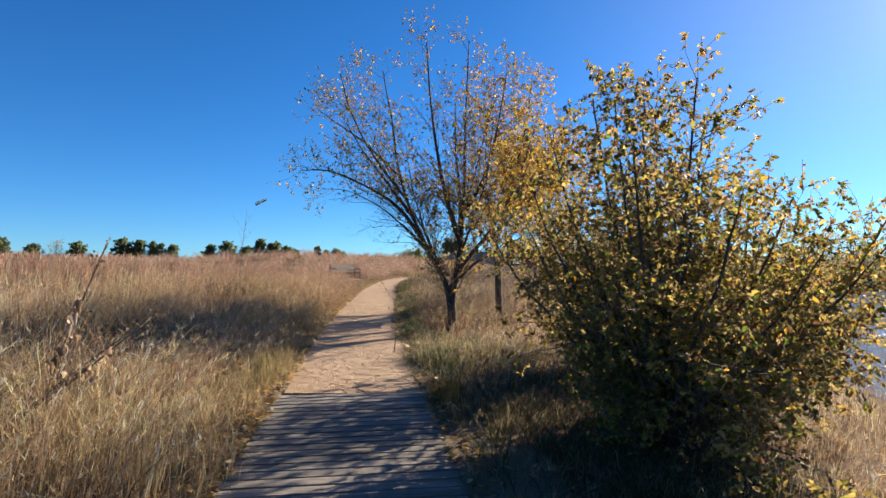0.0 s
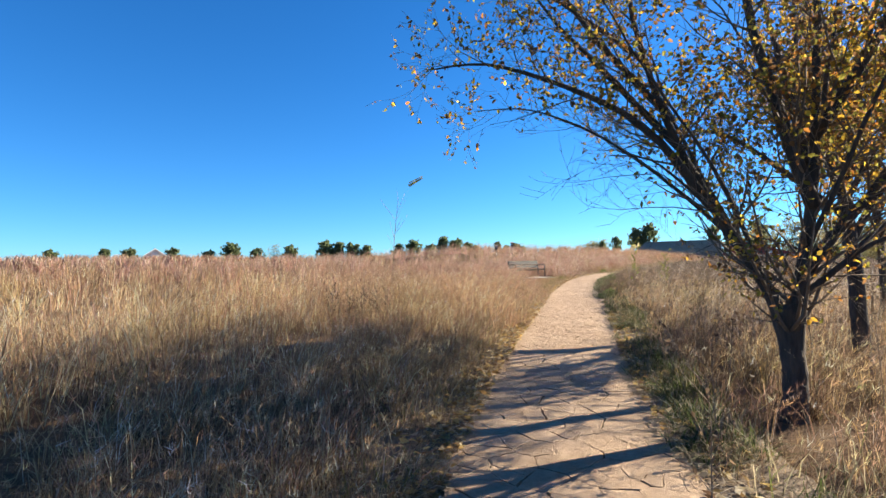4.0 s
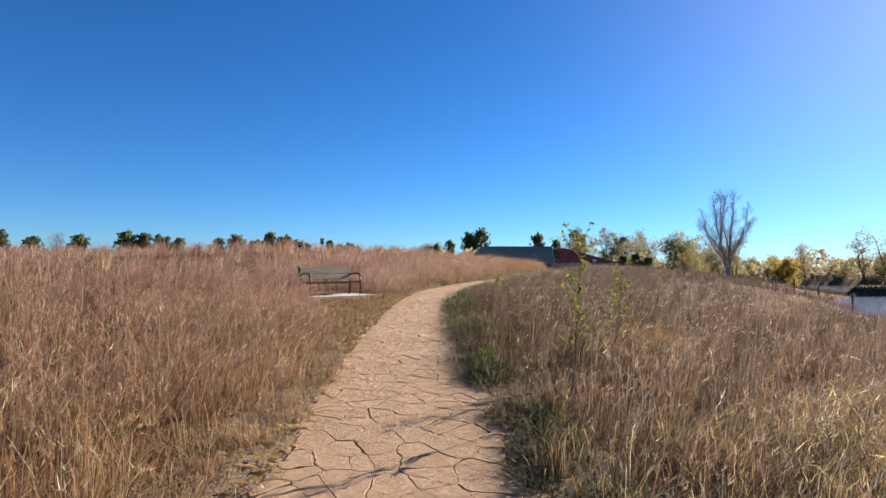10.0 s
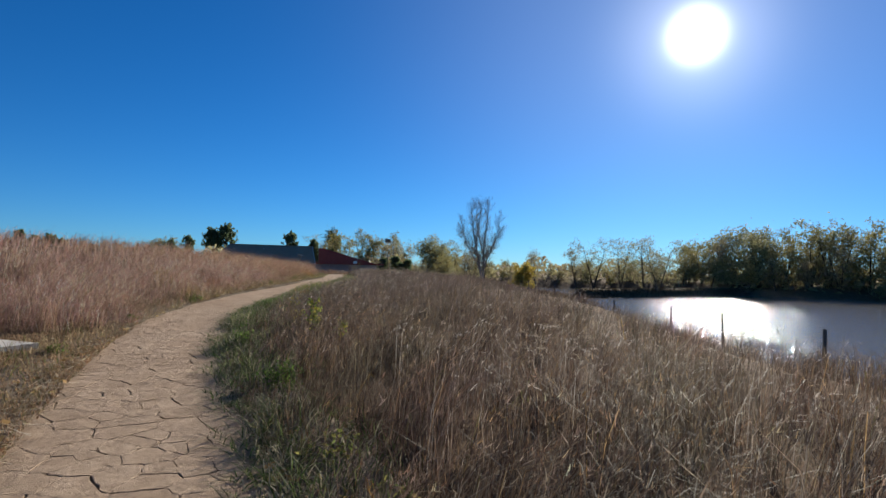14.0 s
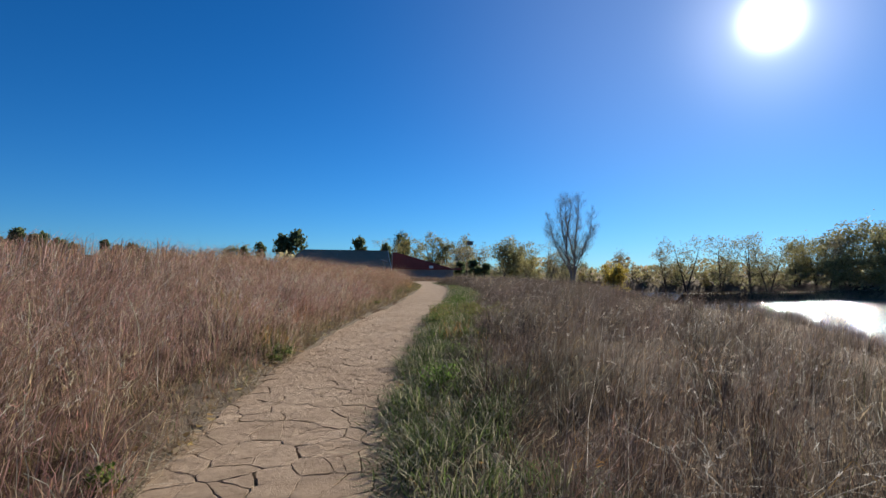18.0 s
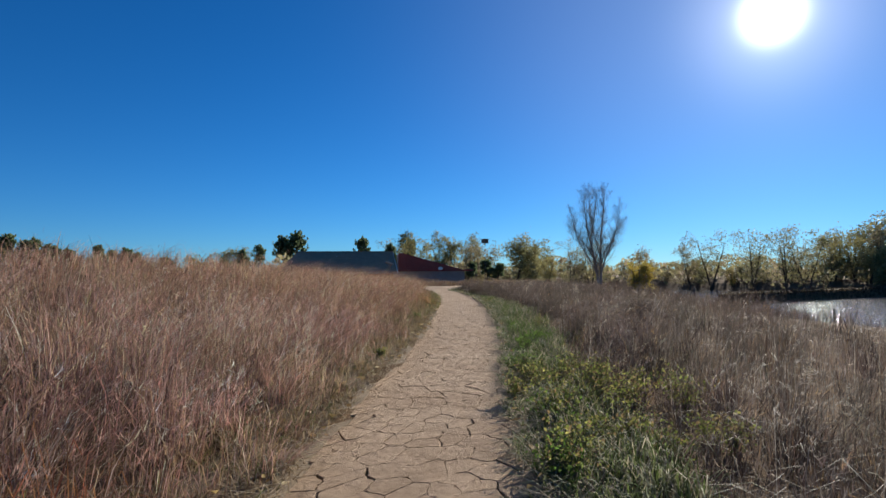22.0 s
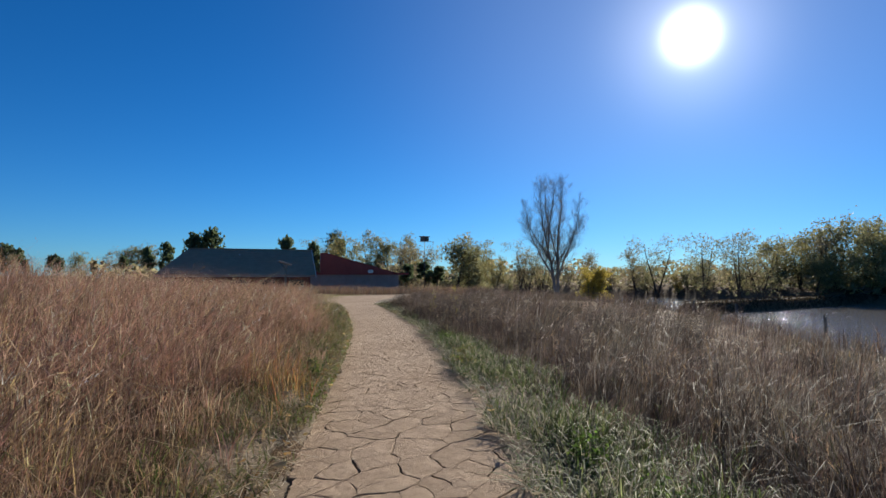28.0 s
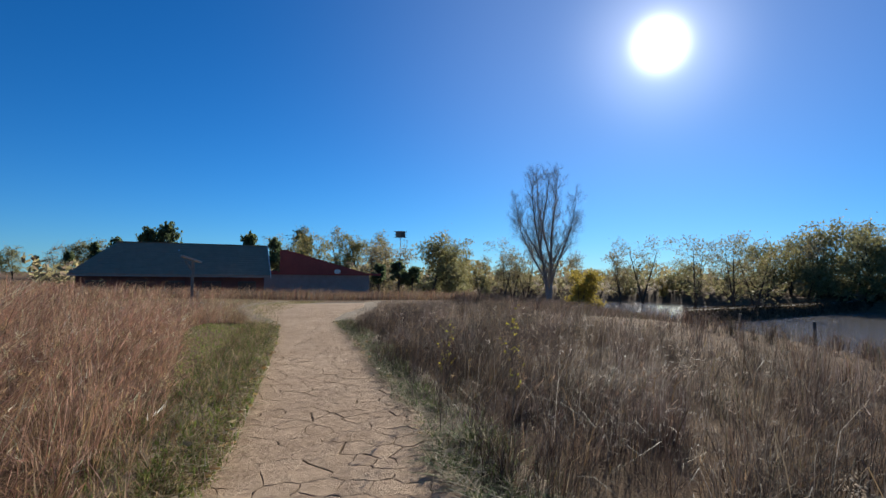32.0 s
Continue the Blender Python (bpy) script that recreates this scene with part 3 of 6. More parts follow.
def curls(x, y, h, w, lean, tint):
    """Arrays for n long leaves that rise, arch over and hang: two four-cornered faces and a point each."""
    n = len(x)
    a = np.arctan2(lean[:, 1], lean[:, 0]) + 1.57 + RNG.normal(0, 0.5, n)
    sx, sy = np.cos(a) * w / 2, np.sin(a) * w / 2
    z = height(x, y) - 0.03
    co = np.empty((n, 7, 3))
    twist = RNG.normal(0, 0.16, (n, 2)) * h[:, None]
    fall = RNG.uniform(0.62, 1.02, n)
    for k, (t, up, wd) in enumerate(((0.0, 0.0, 1.0), (0.30, 0.62, 0.85), (0.68, 0.97, 0.6))):
        px, py, pz = x + lean[:, 0] * t + twist[:, 0] * t * (1 - t), y + lean[:, 1] * t + twist[:, 1] * t * (1 - t), z + h * up
        co[:, 2 * k] = np.stack([px - sx * wd, py - sy * wd, pz], 1)
        co[:, 2 * k + 1] = np.stack([px + sx * wd, py + sy * wd, pz], 1)
    co[:, 6] = np.stack([x + lean[:, 0] * 1.15, y + lean[:, 1] * 1.15, z + h * fall], 1)
    i = np.arange(n) * 7
    quads = np.concatenate([np.stack([i, i + 1, i + 3, i + 2], 1), np.stack([i + 2, i + 3, i + 5, i + 4], 1)])
    return co.reshape(-1, 3), quads, np.stack([i + 4, i + 5, i + 6], 1), np.repeat(tint, 7, 0)


def sprays(root_, tip, per, size, tint):
    """Airy seed heads: short hairs standing off the top third of each stem, blown one way."""
    n = len(tip) * per
    r, t = np.repeat(root_, per, 0), np.repeat(tip, per, 0)
    size = np.repeat(size, per) * RNG.uniform(0.5, 1.3, n)
    k = np.tile((np.arange(per) + 0.5) / per, len(tip)) + RNG.uniform(-0.1, 0.1, n)
    p = r + (t - r) * (0.66 + 0.36 * k)[:, None]
    d = RNG.normal(0, 0.62, (n, 3)) + np.array([0.42, -0.12, 0.85])
    d = d / np.linalg.norm(d, axis=1, keepdims=True) * size[:, None]
    a = RNG.uniform(0, 6.283, n)
    s = np.stack([np.cos(a), np.sin(a), RNG.normal(0, 0.4, n)], 1) * (size * 0.024 + 0.0009)[:, None]
    co = np.stack([p - s, p + s, p + d], 1)
    i = np.arange(n) * 3
    return co.reshape(-1, 3), np.zeros((0, 4), int), np.stack([i, i + 1, i + 2], 1), np.repeat(np.repeat(tint, per, 0) * RNG.uniform(0.8, 1.25, (n, 1)), 3, 0)


def join(sets):
    co, qs, ts, tn, base = [], [], [], [], 0
    for c, q, t, k in sets:
        co.append(c)
        qs.append(q + base)
        ts.append(t + base)
        tn.append(k)
        base += len(c)
    return np.concatenate(co), np.concatenate(qs), np.concatenate(ts), np.concatenate(tn)


def palette(cols, weights, n):
    cols = np.array(cols)
    weights = np.asarray(weights, float)
    if weights.ndim == 1:
        pick = RNG.choice(len(cols), n, p=weights / weights.sum())
    else:
        cum = np.cumsum(weights / weights.sum(1, keepdims=True), 1)
        pick = (RNG.random(n)[:, None] > cum).sum(1).clip(0, len(cols) - 1)
    return cols[pick] * RNG.uniform(0.62, 1.42, (n, 1))


# bare places: the trodden lawn by the bench, the mown strip near the end of the walk
def mown(x, y):
    d = x - way_x(y)
    bench = (y > 25.5) & (y < 36.5) & (d < 0) & (d > -np.interp(y, [25.5, 28, 31, 34, 36.5], [0.9, 1.9, 3.2, 3.9, 1.1]))
    strip = (y > 59) & (y < 79) & (d < 0) & (d > -np.interp(y, [59, 66, 70, 76, 79], [1.0, 1.2, 1.9, 2.9, 2.7]))
    cross = (y > 80) & (y < 98) & (d > -9) & (d < 3.0)
    return bench | strip | cross


def verge_left(y):
    return 0.98 + 0.12 * np.sin(y * 1.3) + 0.1 * np.sin(y * 3.1) + 0.25 * ease((y - 40) / 15) - 0.1 * ease((20 - y) / 10)


def verge_right(y):
    return 0.98 + 0.12 * np.sin(y * 1.1 + 1) + 0.08 * np.sin(y * 2.7) - 0.22 * ease((y - 20) / 3) * (1 - ease((y - 33) / 4)) + 0.75 * ease((y - 36) / 10) * (1 - 0.88 * ease((y - 61) / 6))


def scatter(n, ya, yb, da, db, side):
    y = RNG.uniform(ya, yb, n)
    d = RNG.uniform(da, db, n)
    return way_x(y) + side * d, y, d


TAN, STRAW, RUST, BROWN, DARK, GREEN = (0.50, 0.345, 0.185), (0.65, 0.52, 0.34), (0.41, 0.22, 0.16), (0.30, 0.195, 0.135), (0.13, 0.08, 0.055), (0.155, 0.165, 0.06)
PURPLE, ASH, OCHRE, PINK = (0.212, 0.163, 0.132), (0.365, 0.31, 0.25), (0.40, 0.25, 0.08), (0.49, 0.32, 0.25)


def tussocks(n, ya, yb, da, db, side, per):
    """Blades gathered in clumps: their roots, the way out of the clump, and a number for each clump."""
    m = max(n // per, 1)
    cy, cd = RNG.uniform(ya, yb, m), RNG.uniform(da, db, m)
    reach = RNG.uniform(0.07, 0.22, m) * (1 + 0.04 * cd)
    size = RNG.gamma(2.0, 0.5, m)
    k = RNG.choice(m, n, p=size / size.sum())
    a, r = RNG.uniform(0, 6.283, n), np.abs(RNG.normal(0, 1, n)) * reach[k]
    ox, oy = np.cos(a) * r, np.sin(a) * r
    y = cy[k] + oy
    x = way_x(cy[k]) + side * cd[k] + ox
    return x, y, side * (x - way_x(y)), np.stack([ox, oy], 1) / reach[k][:, None], RNG.random(m)[k], RNG.normal(0, 1, (m, 2))[k]


def field(side, bands, name, label):
    sets = []
    for (n, ya, yb, da, db, w, hs, per, kind_of) in bands:
        x, y, d, outward, own, way = tussocks(n, ya, yb, da, db, side, per)
        edge = np.where(side < 0, verge_left(y), verge_right(y))
        ok = (d > edge) & ~mown(x, y)
        if side > 0:
            ok &= (x < shore_x(y) - 0.3)
            ok &= np.hypot(x - 1.55, y - 4.75) > 0.9
        ok &= np.hypot(x + 7.1, y - 33.7) > 1.35
        x, y, d, edge, outward, own, way = x[ok], y[ok], d[ok], edge[ok], outward[ok], own[ok], way[ok]
        n = len(x)
        tall = 0.40 + 0.60 * ease((d - edge) / 1.1)
        patch = bumps(x, y, 2.6, 2.0)
        small = bumps(x, y, 0.8, 5.0)
        h = hs * tall * (0.72 + 0.20 * patch + 0.10 * small + 0.46 * (own - 0.4)) * RNG.uniform(0.5, 1.2, n)
        late = ease((y - 16) / 16) if side < 0 else ease((y - 19) / 8)
        kind = (own * 7.13) % 1.0
        if side < 0:
            # clumps of dark withered blades also stand in for shaded gaps between tussocks
            wt = np.stack([1.3 - 0.8 * late + 0.4 * patch, 0.9 - 0.65 * late + 0.6 * (kind > 0.75), 0.10 + 0.60 * late - 0.3 * patch + 0.5 * (kind < 0.25), 0.5 + 0 * x, 0.22 + 0.15 * patch + 0.5 * ((kind > 0.4) & (kind < 0.52)), 0.02 + 0.12 * (tall < 0.7), 0.08 + 0.75 * late + 0.4 * (kind > 0.5)], 1)
            tint = palette([TAN, STRAW, RUST, BROWN, DARK, GREEN, PINK], np.clip(wt, 0.01, 9), n)
        else:
            h = h * (0.80 + 0.10 * late)
            # first metres: short dark weeds, with the shrub's shade put into their colour
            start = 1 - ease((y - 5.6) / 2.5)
            h = h * (1 - 0.62 * start * (x < 4.5)) * (1 - 0.30 * (1 - ease((y - 10) / 3)) * (d < 3)) * (1 - 0.12 * ease((y - 62) / 8) * ease((d - 4) / 4))
            # dead brush by the trees; its dark weights also carry some of their shade
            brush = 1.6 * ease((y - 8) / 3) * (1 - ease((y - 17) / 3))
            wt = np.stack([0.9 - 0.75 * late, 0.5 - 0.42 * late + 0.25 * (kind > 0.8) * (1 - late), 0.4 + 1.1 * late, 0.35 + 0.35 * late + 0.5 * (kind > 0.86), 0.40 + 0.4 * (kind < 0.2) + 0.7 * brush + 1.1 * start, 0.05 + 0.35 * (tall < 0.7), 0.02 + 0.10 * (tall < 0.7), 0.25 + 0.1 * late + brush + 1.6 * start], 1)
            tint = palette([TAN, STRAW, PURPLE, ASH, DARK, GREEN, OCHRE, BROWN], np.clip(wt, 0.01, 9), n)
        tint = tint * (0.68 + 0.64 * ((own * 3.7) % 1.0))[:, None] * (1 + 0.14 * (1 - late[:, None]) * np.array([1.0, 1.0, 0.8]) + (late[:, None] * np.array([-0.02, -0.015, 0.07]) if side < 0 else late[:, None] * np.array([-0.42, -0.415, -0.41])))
        if side < 0:
            tint = tint * (1 + ease((y - 50) / 8)[:, None] * np.array([0.03, -0.02, -0.12])) * (1 + 0.13 * ease((y - 32) / 5) * (1 - ease((y - 50) / 5)))[:, None]
        middle_ = ease((y - 13) / 5) * (1 - ease((y - 30) / 10))
        if side < 0:
            tint = tint * (1 - middle_[:, None] * np.array([0.13, 0.17, 0.17]))
        if side > 0:
            rusty = (ease((y - 21) / 4) * (1 - ease((y - 32) / 6)))[:, None]
            tint = tint * (1 + rusty * np.array([0.06, 0.0, -0.05])) * (1 + ease((y - 36) / 8)[:, None] * np.array([0.0, 0.0, 0.08]))
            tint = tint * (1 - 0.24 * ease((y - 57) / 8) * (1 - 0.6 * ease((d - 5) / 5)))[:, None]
            # the same stretch darkened once more in the tint
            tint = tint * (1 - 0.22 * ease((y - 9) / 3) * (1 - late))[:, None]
        # patches of pinker, greyer, lighter and darker growth
        hue, speck = bumps(x, y, 1.3, 9.0)[:, None], bumps(x, y, 0.42, 4.0)[:, None]
        tint = np.clip(tint * (1 + 0.33 * speck) * (1 + hue * np.array([0.07, -0.03, 0.08])), 0.01, 0.75)
        loose = np.where(RNG.random(n) < 0.4, 0.55, 0.22)[:, None]
        # beaten-down tangle by the first trees, tinted darker for the shade on it
        beaten = (1 - ease((y - 13.5) / 3)) * (1 - ease((d - 3.2) / 2.5)) * ease((y - 5) / 2) if side < 0 else 0 * y
        h = h * (1 - 0.40 * beaten)
        loose = loose * (1 + 1.3 * beaten[:, None])
        tint = tint * (1 - 0.22 * beaten * (own < 0.8))[:, None]
        turn_ = 2.6 * bumps(x, y, 2.4, 3.3)
        wind = np.array([0.12, -0.04]) + np.stack([np.cos(turn_), np.sin(turn_)], 1) * (0.20 + 0.22 * bumps(x, y, 1.1, 8.0))[:, None]
        ww = w * RNG.uniform(0.5, 1.5, n)
        if kind_of == "leaf":
            h = h * RNG.uniform(0.45, 0.95, n)
            lean = (outward * 0.4 + way * 0.34 + RNG.normal(0, 1, (n, 2)) * 0.6 + 1.4 * wind) * h[:, None]
            sets.append(curls(x, y, h, ww * 1.25, lean, tint * 0.95))
            continue
        lean = (outward * 0.30 + way * 0.22 + RNG.normal(0, 1, (n, 2)) * loose + wind) * h[:, None]
        reach = np.hypot(lean[:, 0], lean[:, 1]) / h
        lean = lean * np.minimum(1.0, (0.62 + 0.9 * beaten) / np.maximum(reach, 1e-6))[:, None]
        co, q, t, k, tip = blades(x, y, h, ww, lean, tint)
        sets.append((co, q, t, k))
        hairs = {"stem": 7, "mid": 3, "far": 0}[kind_of]
        m = (RNG.random(n) < 0.62) & (tall > 0.6) & (tint.sum(1) > 0.30)
        if hairs and m.any():
            # from the bend of the stem to its tip
            bend_ = co.reshape(-1, 5, 3)[m][:, 2]
            pick = RNG.random(m.sum())
            pale = np.where(pick < 0.1, 1.95, np.where(pick < 0.35, 1.45, 1.1))[:, None]
            sets.append(sprays(bend_ * 1.5 - tip[m] * 0.5, tip[m], hairs, np.clip(0.05 + ww[m] * 5, 0.05, 0.14), np.clip(tint[m] * pale * np.array([1.03, 1.0, 0.98]), 0, 0.75)))
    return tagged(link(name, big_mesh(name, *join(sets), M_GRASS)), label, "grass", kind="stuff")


field(-1, [(52000, -3, 80, 0.8, 3.4, 0.0034, 1.0, 30, "stem"), (64000, -3, 80, 0.8, 3.4, 0.0042, 0.95, 36, "leaf"), (66000, -4, 84, 3.0, 8.5, 0.0058, 1.02, 30, "mid"), (44000, -4, 80, 3.0, 7.5, 0.0058, 0.98, 32, "leaf"),
           (54000, -4, 112, 8, 26, 0.015, 1.05, 20, "far"), (30000, -10, 170, 26, 95, 0.06, 1.05, 8, "far")],
      "prairie_grass", "dense dry prairie grass, tan to rust red, waist high")
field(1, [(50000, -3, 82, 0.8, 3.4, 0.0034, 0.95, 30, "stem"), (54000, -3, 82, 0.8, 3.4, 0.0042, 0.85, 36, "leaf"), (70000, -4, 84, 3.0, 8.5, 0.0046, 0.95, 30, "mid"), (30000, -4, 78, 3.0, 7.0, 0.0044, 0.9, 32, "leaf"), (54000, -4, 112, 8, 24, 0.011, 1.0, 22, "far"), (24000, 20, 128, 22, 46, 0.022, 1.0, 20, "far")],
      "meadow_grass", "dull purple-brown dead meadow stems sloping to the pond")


def plumes():
    """Pale arching feathery heads that stand above the dull meadow."""
    n = 2600
    y = np.concatenate([RNG.uniform(12, 76, n - 800), RNG.uniform(17, 33, 800)])
    d = 1.5 + RNG.gamma(2.0, 1.6, n)
    x = way_x(y) + d
    ok = (x < shore_x(y) - 0.5) & (bumps(x, y, 2.2, 6.0) > -0.15)
    x, y = x[ok], y[ok]
    n = len(x)
    h = RNG.uniform(0.66, 1.0, n)
    lean = RNG.normal(0, 0.10, (n, 2)) + np.array([0.12, -0.03])
    tint = palette([(0.62, 0.54, 0.46), (0.50, 0.41, 0.33), (0.70, 0.63, 0.55)], [2, 2, 1], n)
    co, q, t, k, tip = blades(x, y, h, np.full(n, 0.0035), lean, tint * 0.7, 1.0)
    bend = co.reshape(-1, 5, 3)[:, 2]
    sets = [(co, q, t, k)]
    # two runs of hairs: the drooping end, and the thicker middle of the head
    droop = tip + np.stack([lean[:, 0] * 0.7 + 0.03, lean[:, 1] * 0.7, RNG.uniform(-0.05, 0.02, n)], 1)
    sets.append(sprays(tip * 1.6 - droop * 0.6, droop, 14, np.full(n, 0.022), tint))
    sets.append(sprays(bend * 0.6 + tip * 0.4, tip, 14, np.full(n, 0.028), tint))
    tagged(link("seed_plumes", big_mesh("seed_plumes", *join(sets), M_GRASS)), "pale feathery seed plumes standing above the meadow", "grass", kind="stuff")


plumes()


def low_green():
    """Short growth along both shoulders: green weeds on the right, dry tufts and clover on the left, lawn by the bench."""
    sets = []
    # right shoulder, lush from the middle of the walk on
    first, near, lush, over, end = scatter(22000, 6.5, 24, 0.78, 1.5, 1), scatter(50000, -3, 80, 0.76, 2.0, 1), scatter(46000, 36, 67, 0.78, 2.5, 1), scatter(12000, 22, 42, 0.52, 1.1, 1), scatter(15000, 61, 80, 0.9, 1.7, 1)
    x, y, d = (np.concatenate(p) for p in zip(first, near, lush, over, end))
    creep = 0.27 * ease((y - 22) / 3) * (1 - ease((y - 38) / 4))
    width = np.interp(y, [-3, 10, 20, 30, 40, 60, 66, 84], [0.30, 0.60, 0.62, 0.75, 1.25, 1.3, 0.6, 0.5])
    ok = (d > 0.84 - creep + 0.08 * np.sin(y * 5)) & (d < 0.85 + width * (1 + 0.4 * bumps(x, y, 1.2, 3))) & ((y > 26) | (bumps(x, y, 0.7, 5) + 0.5 * bumps(x, y, 2.1, 7) > -0.25)) & (RNG.random(len(x)) < 0.62 + 0.4 * bumps(x, y, 0.5, 2) + 0.35 * bumps(x, y, 1.6, 4))
    x, y, d = x[ok], y[ok], d[ok]
    creep = creep[ok]
    n = len(x)
    h = RNG.uniform(0.05, 0.30, n) * (0.85 + 0.5 * bumps(x, y, 0.8, 1)).clip(0.35, 1.3) * (1 - 0.35 * ease((y - 61) / 6)) * (0.5 + 0.6 * ease((d - 0.85 + creep) / 0.5))
    g = palette([(0.085, 0.12, 0.035), (0.115, 0.15, 0.048), (0.19, 0.205, 0.09), (0.38, 0.34, 0.23), (0.06, 0.08, 0.026)], np.stack([2.2 + 0 * y, 2.2 - 0.6 * (y < 20), 2.4 + 0 * y, 2.8 + 0.6 * (y < 20) + 1.5 * (bumps(x, y, 0.9, 7) > 0.25), 1.5 + 0 * y], 1), n) * (0.82 + 0.43 * ease((y - 22) / 14))[:, None]
    sets.append(curls(x, y, h * 0.9, RNG.uniform(0.005, 0.013, n), RNG.normal(0, 0.15, (n, 2)), g))
    # a grey-green tussock patch by the first tree, and a rusty tuft at the end of the boards
    for cx, cy, rx, ry, n, ha, hb, cols, ws in ((0.15, 8.7, 0.85, 1.7, 4200, 0.10, 0.42, [(0.15, 0.17, 0.06), (0.40, 0.35, 0.21), (0.10, 0.13, 0.04), (0.50, 0.41, 0.26)], [2, 3, 1.4, 3]),
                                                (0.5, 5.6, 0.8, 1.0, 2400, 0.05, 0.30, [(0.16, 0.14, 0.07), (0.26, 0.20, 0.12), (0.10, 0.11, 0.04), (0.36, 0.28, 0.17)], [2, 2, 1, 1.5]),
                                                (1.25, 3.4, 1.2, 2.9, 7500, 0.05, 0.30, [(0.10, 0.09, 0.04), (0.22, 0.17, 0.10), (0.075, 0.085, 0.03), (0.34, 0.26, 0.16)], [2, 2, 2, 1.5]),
                                                (-5.3, 44.4, 0.5, 0.6, 190, 0.3, 0.8, [(0.42, 0.33, 0.06), (0.34, 0.28, 0.07)], [1, 1]), (-4.1, 44.9, 0.3, 0.5, 120, 0.2, 0.7, [(0.40, 0.14, 0.08), (0.46, 0.22, 0.10)], [1, 1]),
                                                (-4.45, 42.6, 0.35, 0.5, 160, 0.15, 0.5, [(0.45, 0.25, 0.06), (0.20, 0.22, 0.06)], [1, 1]), (-1.25, 43.4, 0.4, 0.5, 130, 0.15, 0.5, [(0.44, 0.24, 0.07), (0.36, 0.18, 0.07)], [1, 1]),
                                                (1.25, 60.4, 0.4, 1.2, 260, 0.15, 0.6, [(0.46, 0.20, 0.09), (0.44, 0.28, 0.10), (0.5, 0.36, 0.16)], [2, 2, 1]), (-0.2, 25.6, 0.9, 0.8, 400, 0.2, 0.6, [(0.40, 0.22, 0.09), (0.30, 0.25, 0.08)], [2, 1]),
                                                (-0.28, 6.2, 0.14, 0.4, 700, 0.1, 0.34, [(0.48, 0.26, 0.06), (0.50, 0.36, 0.12), (0.30, 0.16, 0.06)], [2, 2, 1]),
                                                (-2.6, 7.4, 0.35, 2.6, 2600, 0.1, 0.42, [(0.46, 0.34, 0.16), (0.50, 0.40, 0.24), (0.24, 0.21, 0.07)], [2, 2, 1])):
        a, r = RNG.uniform(0, 6.283, n), np.abs(RNG.normal(0, 0.6, n))
        x, y = cx + rx * r * np.cos(a) + 0.15 * np.sin(a * 5), cy + ry * r * np.sin(a)
        ok = np.abs(x - way_x(y)) > 0.93
        x, y, n = x[ok], y[ok], int(ok.sum())
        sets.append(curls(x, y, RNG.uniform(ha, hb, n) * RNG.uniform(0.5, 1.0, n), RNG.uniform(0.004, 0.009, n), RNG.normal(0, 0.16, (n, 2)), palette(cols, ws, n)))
    # left shoulder: straw and bits of green
    x, y, d = (np.concatenate(p) for p in zip(scatter(60000, -3, 80, 0.80, 1.75, -1), scatter(26000, 42, 78, 0.86, 1.7, -1)))
    mix = RNG.permutation(len(x))
    x, y, d = x[mix], y[mix], d[mix]
    ok = (d > 0.84 + 0.08 * np.sin(y * 4.2)) & (d < 1.75) & (RNG.random(len(x)) < 0.55 + 0.6 * bumps(x, y, 0.5, 6))
    x, y, d = x[ok], y[ok], d[ok]
    n = len(x)
    late = ease((y - 50) / 12)
    wt = np.stack([2.2 - late, 1.6 - 0.6 * late, 0.5 + 1.0 * late, 0.35 + 1.0 * late, 0.8 + 0 * y], 1)
    g = palette([(0.46, 0.35, 0.21), (0.34, 0.23, 0.13), (0.21, 0.215, 0.075), (0.12, 0.155, 0.04), (0.16, 0.10, 0.06)], wt, n)
    half = n // 2
    hh = RNG.uniform(0.04, 0.22, n) * (0.35 + 0.65 * ease((d - 0.7) / 0.6))
    sets.append(curls(x[:half], y[:half], hh[:half], RNG.uniform(0.004, 0.010, half), RNG.normal(0, 0.15, (half, 2)), g[:half]))
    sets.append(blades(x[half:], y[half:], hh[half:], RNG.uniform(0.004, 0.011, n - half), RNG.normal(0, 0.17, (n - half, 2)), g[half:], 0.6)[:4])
    # trodden lawn by the bench and mown strip near the end
    for ya, yb, deep, n, cols, ws in ((25, 37, 4.3, 56000, [(0.44, 0.30, 0.18), (0.38, 0.22, 0.13), (0.26, 0.22, 0.10), (0.52, 0.39, 0.25)], [3, 3, 1.0, 1.2]),
                                      (58, 80, 3.9, 56000, [(0.17, 0.25, 0.05), (0.28, 0.31, 0.08), (0.42, 0.36, 0.17), (0.48, 0.39, 0.23)], [3, 2.8, 1.2, 0.6]),
                                      (80, 98, 9.0, 20000, [(0.20, 0.215, 0.07), (0.33, 0.27, 0.13), (0.42, 0.33, 0.19)], [2, 2, 2])):
        x, y, d = scatter(n, ya, yb, 0.82, deep, -1)
        ok = mown(x, y) & (np.hypot(x + 7.1, y - 33.7) > 0.6)
        x, y = x[ok], y[ok]
        n = len(x)
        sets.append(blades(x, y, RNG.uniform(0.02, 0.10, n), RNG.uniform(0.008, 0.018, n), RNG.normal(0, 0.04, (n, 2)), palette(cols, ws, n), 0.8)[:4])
    return tagged(link("verge_grass", big_mesh("verge_grass", *join(sets), M_GRASS)), "short green weeds and straw along the path edges", "grass", kind="stuff")


low_green()


